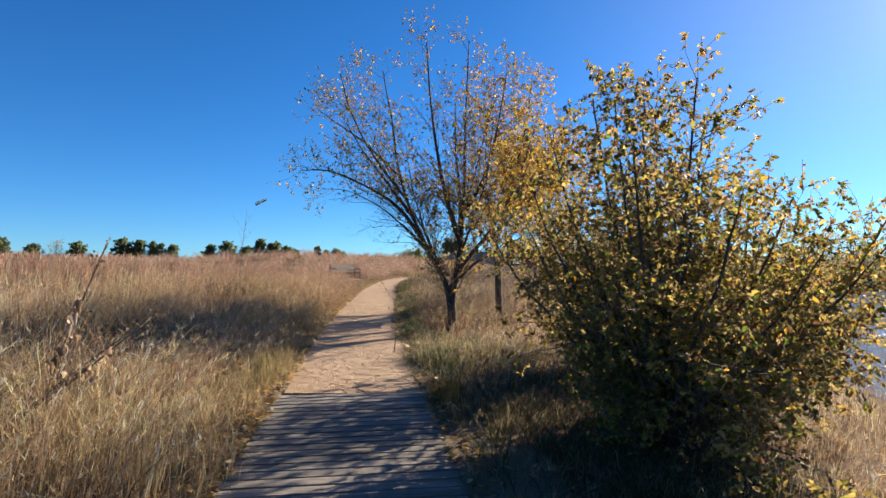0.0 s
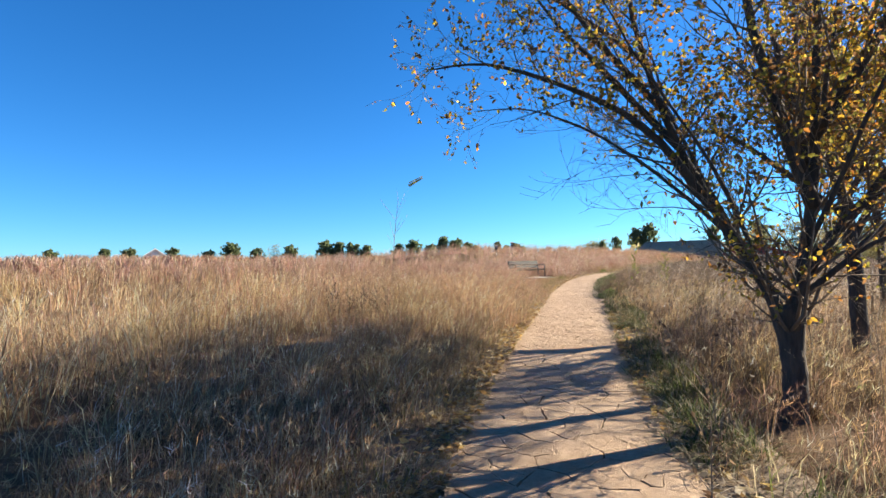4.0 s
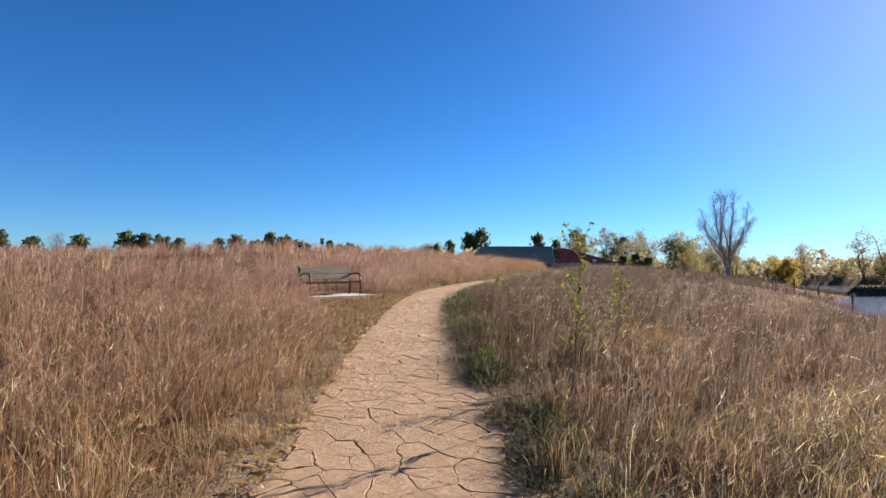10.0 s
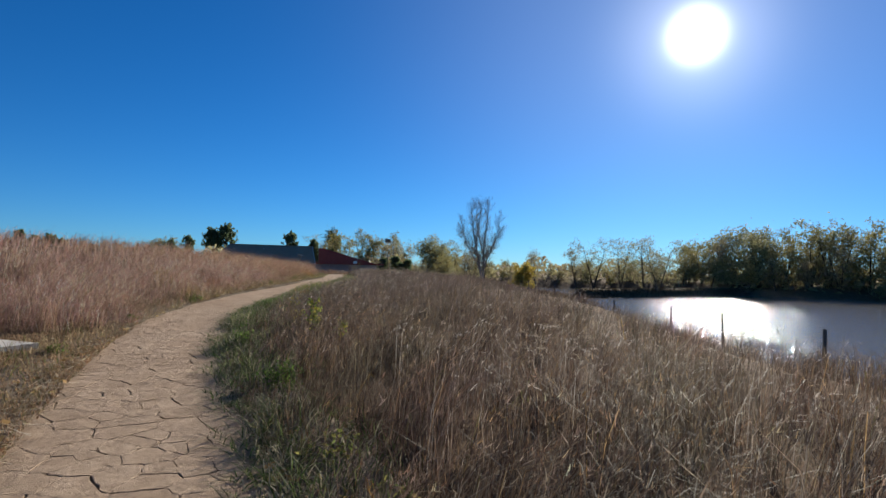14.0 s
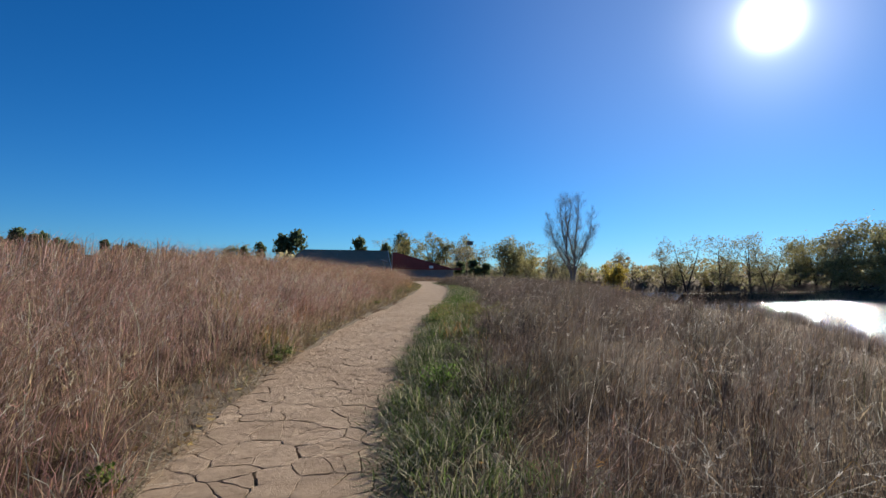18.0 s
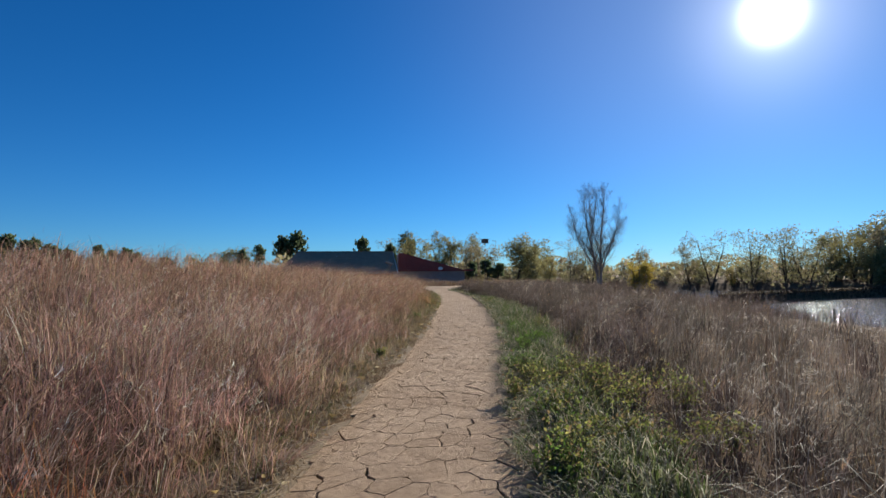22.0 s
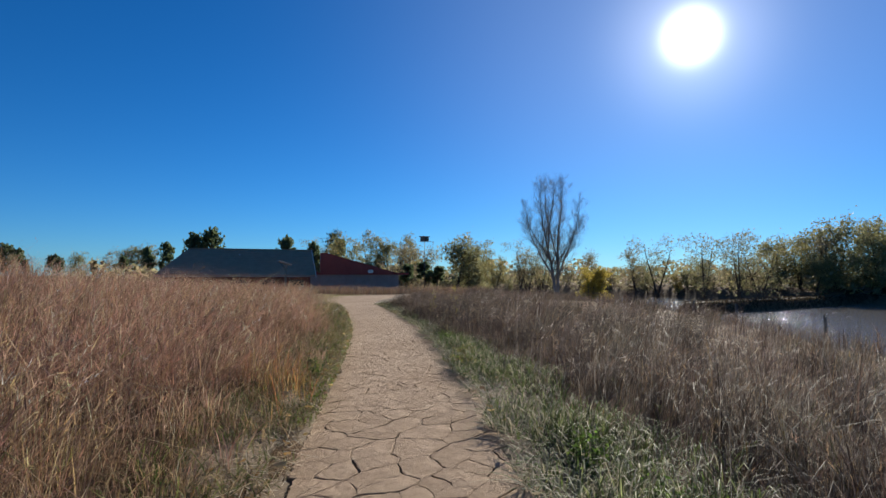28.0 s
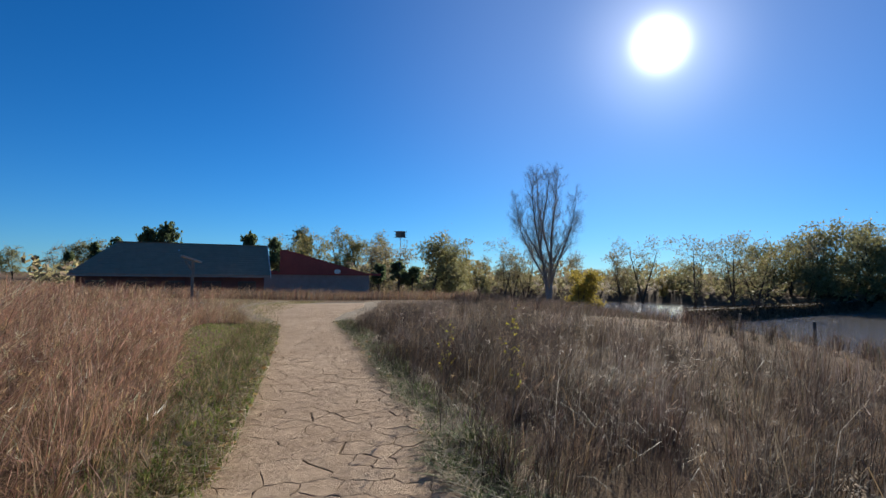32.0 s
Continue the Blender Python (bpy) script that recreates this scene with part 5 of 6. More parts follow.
def shoot(name, at, hgt, lean, seed, leaf_n, cols, label, leaf=0.05, twig=0.25, count=9, r=0.009):
    """A thin sapling: one whippy stem with a few side shoots."""
    rng = random.Random(seed)
    root = tagged(new(name), label, "sapling")
    root.matrix_basis = pose(at[0], at[1], h1(at[0], at[1]) - 0.03)
    pts = limb_points(rng, (0, 0, 0), (lean[0], lean[1], 1), hgt, 9, 0.035, 0.04)
    v, f, tips = [], [], []
    tube(v, f, pts, [r * (1 - 0.8 * k / 9) for k in range(10)], 5)
    for k in range(count):
        p, d = along(pts, 0.35 + 0.62 * (k + rng.random()) / count)
        a = rng.uniform(0, 6.28)
        q = limb_points(rng, p, (math.cos(a) * 0.7, math.sin(a) * 0.7, 0.8), twig * rng.uniform(0.6, 1.6), 3, 0.1, 0.05)
        tube_part("side_shoot", q, [r * 0.4, r * 0.3, r * 0.25, r * 0.15], M_TWIG, root, 3)
        tips.append(q)
    link("stem", mesh_of("stem", v, f, M_TWIG, True), root)
    if leaf_n:
        link("foliage", leaf_mesh(rng, "foliage", tips, leaf_n, leaf, cols, [1] * len(cols)), root)
    return root, pts


# tall whip in the field with one last compound leaf at its tip
whip, whip_pts = shoot("bare_sapling", (-9.1, 22.0), 3.1, (-0.03, 0.0), 31, 0, None, "tall bare whip of a sapling standing out of dry grass", twig=0.75, count=8, r=0.017)


def last_leaf():
    rng = random.Random(4)
    base = Vector((-9.1, 22.0, h1(-9.1, 22.0) - 0.03))
    tip = Vector((-8.62, 22.3, 4.40)) - base
    a = whip_pts[7]
    v, f = [], []
    q = [a.lerp(tip, t) + Vector((0.12 * math.sin(t * 3.1), 0, 0.1 * math.sin(t * 3.1))) for t in (0, 0.25, 0.5, 0.75, 1)]
    tube(v, f, q, [0.003, 0.0022, 0.0016, 0.0013, 0.001], 3)
    link("leaf_stalk", mesh_of("leaf_stalk", v, f, M_TWIG), whip)
    co, tint = [], []
    axis = Vector((0.44, 0.0, 0.17))
    for k in range(9):
        for s in (-1, 1):
            p = tip + axis * (k / 8)
            o = Vector((0.05, 0.03 * s, -0.075 if s < 0 else 0.05)) * (1.75 - 0.09 * k)
            n = Vector((0.034, 0.016, 0.008))
            co += [p, p + o * 0.5 + n, p + o, p + o * 0.5 - n]
            c = (0.10, 0.10, 0.03) if rng.random() < 0.6 else (0.30, 0.26, 0.05)
            tint += [c] * 4
    n = len(co) // 4
    i = np.arange(n) * 4
    me = big_mesh("compound_leaf", np.array([tuple(c) for c in co]), np.stack([i, i + 1, i + 2, i + 3], 1), np.zeros((0, 3), int), np.array(tint), M_LEAF)
    link("compound_leaf", me, whip, "olive compound leaf at the tip")


last_leaf()
GREENS = [(0.14, 0.18, 0.035), (0.21, 0.23, 0.045), (0.09, 0.13, 0.03), (0.28, 0.26, 0.05)]
for at, hg, ln, sd in (((-1.95, 22.5), 1.72, (0.06, 0), 41), ((-1.2, 24.2), 1.3, (0.12, 0), 43)):
    shoot("leafy_sapling", at, hg, ln, sd, 17, GREENS, "thin leafy sapling with yellow-green leaves among meadow stems", 0.034, 0.24, 16)
for at, hg, sd in (((-2.35, 34.2), 0.70, 51), ((-2.2, 34.5), 0.58, 53), ((-1.9, 33.9), 0.42, 54)):
    shoot("green_weed", at, hg, (0.05, 0.02), sd, 10, [(0.17, 0.23, 0.045), (0.26, 0.29, 0.06), (0.12, 0.17, 0.035), (0.38, 0.34, 0.06)], "upright weed with broad yellow-green leaves in the meadow", 0.045, 0.16, 16, 0.006)
for at, hg, sd in (((-2.5, 34.6), 0.7, 52), ((6.0, 66.8), 1.25, 55), ((5.9, 68.2), 0.95, 56)):
    shoot("yellow_weed", at, hg, (0.04, 0.02), sd, 7, [(0.42, 0.36, 0.05), (0.26, 0.26, 0.05), (0.20, 0.14, 0.06)], "upright weed with small yellow-green leaves by the path", 0.026, 0.2, 14, 0.006)
for at, hg, sd in (((5.45, 67.2), 1.0, 71), ((5.7, 68.6), 0.9, 72), ((6.1, 70.4), 1.0, 73), ((2.0, 49.2), 1.5, 61), ((2.9, 49.6), 1.4, 62), ((3.6, 51.2), 1.3, 63), ((0.6, 43.2), 1.3, 64), ((1.9, 44.5), 1.3, 65), ((-1.2, 9.3), 0.95, 66), ((0.2, 9.7), 1.1, 67), ((0.9, 10.9), 1.2, 68), ((-0.4, 13.6), 1.3, 69), ((-0.7, 12.9), 1.1, 74), ((0.1, 13.0), 1.3, 75), ((0.5, 12.4), 1.2, 76), ((-0.9, 14.6), 1.0, 77), ((-0.1, 14.8), 1.25, 78), ((0.4, 15.4), 1.2, 79), ((-0.7, 15.7), 1.0, 80), ((0.2, 16.4), 1.15, 81), ((0.9, 13.4), 1.3, 82), ((-1.0, 11.0), 0.9, 83), ((1.2, 15.0), 1.3, 84), ((-1.2, 17.0), 0.95, 85), ((1.4, 7.2), 1.4, 70)):
    shoot("dead_stalk", at, hg, (0.03, 0.02), sd, 2, [(0.10, 0.07, 0.05), (0.16, 0.11, 0.07)], "dark branching dead weed stalk with withered seed heads", 0.03, 0.35, 14, 0.006)


# tall withered stalks with hanging curled leaves at the start of the walk
def withered(at, hgt, lean, seed, n):
    rng = random.Random(seed)
    root = tagged(new("withered_stalk"), "tall withered stalk with hanging curled brown leaves", "dead plant")
    root.matrix_basis = pose(at[0], at[1], h1(at[0], at[1]) - 0.03)
    pts = limb_points(rng, (0, 0, 0), (lean[0], lean[1], 1), hgt, 8, 0.04, -0.02)
    tube_part("stem", pts, [0.015 - 0.0012 * k for k in range(9)], M_TWIG, root, 6)
    for k in range(n):
        p, d = along(pts, 0.22 + 0.56 * k / n)
        a = rng.uniform(0, 6.28)
        o = Vector((math.cos(a), math.sin(a), 0))
        s = rng.uniform(0.065, 0.145)
        across = Vector((-o.y, o.x, 0))
        co, rows = [], 7
        for r in range(rows):
            t = r / (rows - 1)
            mid_ = p + o * s * (0.42 * math.sin(2.2 * t) + 0.02) + Vector((0, 0, 0.03 * math.sin(3.1 * t) - s * 0.95 * t ** 1.5))
            w = s * (0.05 + 0.24 * math.sin(math.pi * t ** 0.7)) * rng.uniform(0.75, 1.2)
            curl = across.copy()
            curl.rotate(Matrix.Rotation(0.9 * math.sin(4 * t + a) + rng.gauss(0, 0.25), 3, "Z"))
            fold = o * w * rng.uniform(0.4, 0.9)
            co += [mid_ - curl * w + fold, mid_, mid_ + curl * w + fold]
        fc = np.array([(r * 3 + e, r * 3 + e + 1, r * 3 + e + 4, r * 3 + e + 3) for r in range(rows - 1) for e in (0, 1)])
        c = rng.choice([(0.36, 0.26, 0.19), (0.18, 0.12, 0.08), (0.46, 0.36, 0.27), (0.27, 0.19, 0.135)])
        link("withered_leaf", big_mesh("withered_leaf", np.array([tuple(x) for x in co]), fc, np.zeros((0, 3), int), np.array([c] * len(co)), M_LEAF), root)
    sv, sf, tips = [], [], []
    for k in range(12):
        p, d = along(pts, 0.80 + 0.19 * k / 12)
        q = limb_points(rng, p, d + Vector((rng.gauss(0.15, 0.5), rng.gauss(0, 0.5), 0.3)), rng.uniform(0.08, 0.24), 3, 0.1, 0.02)
        tube(sv, sf, q, [0.003, 0.0025, 0.002, 0.0015], 3)
        tips.append(q[-2:])
    twigs = link("seed_spray", mesh_of("seed_spray", sv, sf, M_TWIG), root)
    tagged(twigs, "thin twigs of the dead flower head", kind="stuff")
    heads = link("seed_head", leaf_mesh(rng, "seed_head", tips, 3, 0.028, [(0.10, 0.07, 0.05), (0.2, 0.15, 0.11)], [1, 1], 0.012), root)
    tagged(heads, "small dark dried seed heads", kind="stuff")
    return root


withered((-3.78, 4.7), 1.72, (0.36, 0), 1, 26)
withered((-3.75, 4.35), 1.45, (0.8, 0.3), 2, 20)
withered((-3.75, 4.3), 1.2, (0.62, 0.4), 3, 12)
withered((-4.3, 5.3), 1.0, (0.3, 0.1), 4, 9)


# a stand of dark dead weeds with bristly heads in the field
WS = random.Random(77)
for k in range(26):
    a, q = WS.uniform(0, 6.28), WS.random() ** 0.6
    shoot("dead_stalk", (-6.9 + 0.75 * q * math.cos(a), 15.8 + 0.6 * q * math.sin(a)), WS.uniform(0.62, 0.95), (0.03 * math.cos(a), 0.03), 700 + k, 8,
          [(0.075, 0.05, 0.035), (0.12, 0.08, 0.05), (0.05, 0.035, 0.025)], "dark dead weed with bristly brown heads in the field", 0.022, 0.16, 9, 0.005)


# low leafy weeds along the right shoulder
def weed_clump(x, y, r, hgt, seed, cols):
    rng = random.Random(seed)
    root = tagged(new("weed_clump"), "low clump of green leafy weeds at the path edge", "weed", "weeds along the path")
    root.matrix_basis = pose(x, y, h1(x, y) - 0.01)
    v, f, tips = [], [], []
    for k in range(16):
        a, q = rng.uniform(0, 6.28), rng.uniform(0.2, 1.0)
        pts = limb_points(rng, (math.cos(a) * r * q * 0.3, math.sin(a) * r * q * 0.3, 0), (math.cos(a) * q * r, math.sin(a) * q * r, hgt), hgt * rng.uniform(0.7, 1.2), 3, 0.15, 0.0)
        tube(v, f, pts, [0.004, 0.003, 0.002, 0.0015], 3)
        tips.append(pts)
    link("stem_tuft", mesh_of("stem_tuft", v, f, M_TWIG), root)
    link("foliage", leaf_mesh(rng, "foliage", tips, 20, 0.031, cols, [1] * len(cols), r * 0.2), root)


WR = random.Random(9)
LUSH = [(0.10, 0.17, 0.035), (0.15, 0.22, 0.05), (0.075, 0.12, 0.03)]
LIME = [(0.19, 0.21, 0.055), (0.14, 0.17, 0.05), (0.27, 0.25, 0.08), (0.22, 0.16, 0.08)]
for k in range(46):
    y = 24 + 42 * WR.random() if k < 30 else WR.uniform(43, 55)
    d = WR.uniform(1.0, 1.45) + (0.5 * WR.random() if 40 < y < 58 else 0)
    weed_clump(float(way_x(y)) + d, y, WR.uniform(0.16, 0.34), WR.uniform(0.14, 0.34), 300 + k, LIME if (44 < y < 49 and WR.random() < 0.7) or WR.random() < 0.12 else LUSH)
for k in range(9):
    y = WR.uniform(30, 66)
    weed_clump(float(way_x(y)) - WR.uniform(1.0, 1.35), y, WR.uniform(0.1, 0.2), WR.uniform(0.08, 0.2), 400 + k, LUSH + LIME)


# a bright yellow-green patch spilling into the meadow
for k in range(26):
    a, q = WR.uniform(0, 6.28), WR.random() ** 0.5
    weed_clump(0.35 + 0.95 * q * math.cos(a), 47.4 + 1.7 * q * math.sin(a), WR.uniform(0.16, 0.3), WR.uniform(0.22, 0.42), 450 + k, LIME)


# pale fluffy dead flower heads standing in the meadow
def fluff_head(x, y, hgt, seed):
    rng = random.Random(seed)
    root = tagged(new("dead_goldenrod"), "dead weed with pale fluffy seed clusters above brown stems", "dead plant", "fluffy dead weeds")
    root.matrix_basis = pose(x, y, h1(x, y) - 0.02)
    pts = limb_points(rng, (0, 0, 0), (0.05, 0, 1), hgt, 5, 0.04, 0.02)
    tube_part("stem", pts, [0.005, 0.0045, 0.004, 0.0035, 0.003, 0.002], M_TWIG, root, 4)
    tips = []
    for k in range(11):
        p, _ = along(pts, 0.72 + 0.28 * k / 11)
        a = rng.uniform(0, 6.28)
        tips.append(limb_points(rng, p, (math.cos(a), math.sin(a), 0.5), rng.uniform(0.05, 0.13), 2, 0.1, 0.0))
    fluff = link("seed_fluff", leaf_mesh(rng, "seed_fluff", tips, 18, 0.013, [(0.42, 0.34, 0.26), (0.34, 0.27, 0.20), (0.50, 0.43, 0.35)], [1, 1, 1], 0.016, True), root)
    tagged(fluff, "pale seed fluff", kind="stuff")


for k, (x, y) in enumerate(((4.6, 59.6), (4.9, 60.2), (4.2, 60.8), (6.4, 59.4), (6.8, 60.0), (6.1, 58.8), (5.4, 63.5), (7.4, 63.0), (7.9, 66.5), (3.0, 53.0), (1.2, 45.8), (-1.0, 37.2), (0.2, 33.4), (-0.8, 29.8), (0.6, 27.4), (8.6, 70.2), (9.3, 71.0), (7.2, 71.5))):
    fluff_head(x, y, 0.72 + 0.25 * ((k * 7) % 5) / 5, 500 + k)

# ---- far trees ----
def wild_tree(name, hgt, spread, seed, leafiness, cols, label, stems=1, bark=None, leaf=0.35, spec=None, crown_from=0.16, category="tree"):
    rng = random.Random(seed)
    leaders = []
    for k in range(stems):
        a = rng.uniform(0, 6.28)
        o = spread * (0.30 if stems > 1 else 0.06)
        leaders.append(([(0, 0, 0), (math.cos(a) * o * 0.3, math.sin(a) * o * 0.3, hgt * 0.3), (math.cos(a) * o * 0.7, math.sin(a) * o * 0.7, hgt * 0.62), (math.cos(a) * o, math.sin(a) * o, hgt * rng.uniform(0.9, 1.0))],
                        0.018 * hgt + 0.05, 0.02, 0.55))
    sp = spec or [(22.0 / stems / hgt, spread * 0.55, 0.68, 0.16, crown_from), (1.5, spread * 0.30, 0.6, 0.1, 0.15)]
    return hand_tree(name, (0, 0, 0), leaders, sp, seed, leafiness, leaf, cols, [1] * len(cols) if cols else None, label, category, bark or M_BARK, 0.042 * hgt if leafiness else 0, 0.016, True)


def pine(name, hgt, width, seed, label):
    """A rounded, open old pine: trunk, tiers of limbs, and tufts of dark needles in uneven clumps."""
    rng = random.Random(seed)
    root = tagged(new(name), label, "tree")
    v, f = [], []
    trunk = limb_points(rng, (0, 0, 0), (0, 0, 1), hgt * 0.92, 6, 0.03, 0.02)
    tube(v, f, trunk, [0.03 * hgt * (1 - 0.8 * k / 6) for k in range(7)], 7)
    link("trunk", mesh_of("trunk", v, f, M_BARK, True), root)
    v, f, co, tint = [], [], [], []
    for k in range(54):
        t = 0.30 + 0.68 * rng.random()
        p, d = along(trunk, t)
        a = rng.uniform(0, 6.28)
        ln = width * 0.5 * math.sqrt(max(0.05, 1 - ((t - 0.52) / 0.48) ** 2)) * rng.uniform(0.6, 1.05)
        q = limb_points(rng, p, (math.cos(a), math.sin(a), 0.25 + 0.9 * max(0.0, t - 0.6)), max(ln, 0.4), 3, 0.12, 0.06)
        tube(v, f, q, [0.09, 0.07, 0.05, 0.03], 4)
        for j in range(6):
            c, _ = along(q, rng.uniform(0.35, 1.0))
            c = c + Vector((rng.gauss(0, 0.3), rng.gauss(0, 0.3), rng.gauss(0.1, 0.25)))
            for _ in range(10):
                o = Vector((rng.gauss(0, 1), rng.gauss(0, 1), rng.gauss(0.15, 0.7))).normalized()
                s = rng.uniform(0.4, 0.8)
                w = o.orthogonal().normalized()
                w.rotate(Matrix.Rotation(rng.uniform(0, 6.28), 3, o))
                co += [c, c + o * s * 0.6 + w * 0.22, c + o * s, c + o * s * 0.6 - w * 0.22]
                g = rng.uniform(0.7, 1.3)
                tint += [(0.16 * g, 0.20 * g, 0.10 * g)] * 4
    link("branchwork", mesh_of("branchwork", v, f, M_BARK), root)
    i = np.arange(len(co) // 4) * 4
    link("needles", big_mesh("needles", np.array([tuple(c) for c in co]), np.stack([i, i + 1, i + 2, i + 3], 1), np.zeros((0, 3), int), np.array(tint), M_LEAF), root)
    return root


def put(ob, x, y, top=None, z=None, size=None, turn=0.0, hgt=10.0, wide=1.0):
    """Set a copy of a tree down so that its top reaches the height given."""
    base = h1(x, y) - 0.1 if z is None else z
    s = size if size else max((top - base) / hgt, 0.2)
    return copy_thing(ob, Matrix.LocRotScale((x, y, base), Euler((0, 0, turn)), (s * wide, s * wide, s)))


DARKPINE = "dark green round-crowned pine on the far skyline"
pines = [pine("pine_tree", 10, 8.5, 101, DARKPINE), pine("pine_tree", 10, 7.0, 102, DARKPINE), pine("pine_tree", 10, 10.0, 103, DARKPINE)]
AUT = [(0.26, 0.25, 0.115), (0.33, 0.295, 0.135), (0.28, 0.25, 0.125), (0.215, 0.22, 0.105)]
AUTY = [(0.34, 0.26, 0.075), (0.29, 0.225, 0.075), (0.22, 0.19, 0.08)]
DULL = [(0.23, 0.19, 0.12), (0.32, 0.25, 0.145), (0.27, 0.24, 0.125)]
woods = [wild_tree("wood_tree", 10, 7.5, 111, 34, AUT, "olive-green autumn tree at the far side of the pond", 2, None, 0.37),
         wild_tree("wood_tree", 10, 8.0, 112, 34, AUT + AUTY, "yellowing autumn tree at the far side of the pond", 3, None, 0.37),
         wild_tree("wood_tree", 10, 6.5, 113, 26, DULL, "brownish half-bare tree at the far side of the pond", 2, None, 0.34),
         wild_tree("wood_tree", 10, 8.0, 114, 16, DULL + AUT, "half-bare spreading tree at the far side of the pond", 2, None, 0.30),
         wild_tree("wood_tree", 10, 7.0, 115, 34, AUTY, "golden-yellow autumn tree at the far side of the pond", 3, None, 0.37)]
golden = wild_tree("golden_bush", 10, 7.5, 117, 40, [(0.50, 0.39, 0.07), (0.42, 0.33, 0.07), (0.36, 0.28, 0.08)], "bright golden-yellow bush by the pond", 4, None, 0.5, None, 0.05, "bush")
bare = wild_tree("bare_tree", 10, 5.0, 121, 0, None, "leafless grey tree on the skyline", 2, M_BARK_PALE, 0.3, [(1.1, 2.7, 0.68, 0.16, 0.16), (1.3, 1.4, 0.6, 0.1, 0.15), (1.2, 0.7, 0.5, 0.03, 0.3)])
spire = wild_tree("cedar_tree", 10, 5.0, 131, 14, [(0.03, 0.045, 0.02), (0.045, 0.06, 0.025)], "dark pointed cedar behind the red roof", 1, None, 0.42, [(3.2, 2.6, 0.8, 0.05, 0.06), (1.6, 1.1, 0.55, 0.1, 0.15), (2, 0.5, 0.5, 0.0, 0.2)], 0.06)
masters = pines + woods + [bare, spire, golden]

R = random.Random(77)
for x, y, top in ((-244.5, 192.8, 10.5), (-236, 200, 10.3), (-225.6, 216, 10.6), (-206.6, 235.3, 12.4), (-214, 228, 9.2), (-196.9, 244, 9.5), (-183.6, 254.6, 11.6), (-168.5, 265.4, 15.6), (-163, 268.3, 15.1), (-156, 273, 14.2), (-150, 276, 13.2),
                  (-134.6, 285, 13.6), (-126, 288.5, 14.4), (-117, 292, 12.2), (-94, 301, 11.6), (-262, 180, 10), (-285, 150, 9.5)):
    put(R.choice(pines), x, y, top + (4.0 if x < -180 else 2.2), turn=R.uniform(0, 6), wide=0.85)
put(woods[3], -190, 250, 14.6, turn=1.0)
for x, y, top in ((-20.4, 244.7, 11.4), (-15.5, 245, 12.2), (-7.5, 245.4, 15.3), (-2.6, 246, 17.0), (20.5, 244, 15.6), (-54, 254, 4.6 + 3), (-46, 256, 8), (-37, 258, 7.6), (-28, 250, 8.5), (-62, 262, 8.5)):
    put(R.choice(pines), x, y, top, turn=R.uniform(0, 6), wide=0.58)
for x, y, top in ((-30, 205, 7.5), (-44, 210, 7.2), (-58, 214, 7.8), (-72, 220, 8.0), (-88, 226, 8.5)):
    put(woods[R.choice((0, 2))], x, y, top, turn=R.uniform(0, 6))
# round pines that show over the brow of the field late in the walk, and the scrub beside the long roof
for x, y, top, wd in ((-100, 265, 17.5, 0.8), (-93, 266, 15.8, 0.8), (-86.5, 265, 13.2, 0.8), (-71, 265, 13.8, 0.62), (-67.6, 264, 12.0, 0.7), (-62.4, 265, 12.0, 0.7), (-58.9, 264, 10.6, 0.7), (-49.5, 265, 9.0, 0.75)):
    put(R.choice(pines), x, y, top, turn=R.uniform(0, 6), wide=wd)
for x, y, top in ((-29, 262, 11.4), (-25, 263, 11.9), (-33, 264, 10.2), (-21, 262, 11.2)):
    put(woods[R.choice((0, 2))], x, y, top, turn=R.uniform(0, 6))
put(spire, 32.5, 224, 15.6, turn=0.3)
for x, y, top, wd in ((15.6, 151, 8.6, 0.62), (26.8, 134.0, 4.6, 1.0), (29.2, 133.0, 4.9, 1.0), (31.6, 134.0, 4.3, 1.1)):
    put(pines[1], x, y, top, turn=x, wide=wd)
put(pines[1], 33.2, 221, 14.2, turn=1.3, wide=0.62)
put(bare, 35, 232, 17.0, turn=2)
for x, y, top, k in ((40.2, 207, 12.6, 1), (45, 206, 12.4, 0), (51, 204, 12, 1), (37.8, 166, 8.2, 2), (34, 162, 7.6, 2), (42, 168, 7.8, 2), (40.5, 149, 9.2, 0), (44, 150, 8.2, 0), (49, 162, 8.0, 0), (56, 170, 6.8, 1), (70, 196, 6.2, 0), (64, 190, 6.5, 4),
                    (80, 205, 6.2, 1), (90, 200, 6.0, 0), (43, 126, 7.2, 3), (46.5, 128, 6.6, 3), (40.5, 124, 5.6, 2), (29, 190, 11.0, 1), (24, 200, 11.0, 3)):
    put(woods[k], x, y, top, turn=R.uniform(0, 6))
# trees standing on the dike and the low island in the pond
for x, y, top, k in ((93.3, 153.5, 10.6, 3), (88.5, 155, 8.2, 2), (86, 133.5, 9.3, 3), (87, 126.5, 9.3, 3), (89, 124, 8.6, 3), (70, 146, 6.8, 2)):
    put(woods[k], x, y, top, turn=R.uniform(0, 6), z=WATER_Z - 0.2)
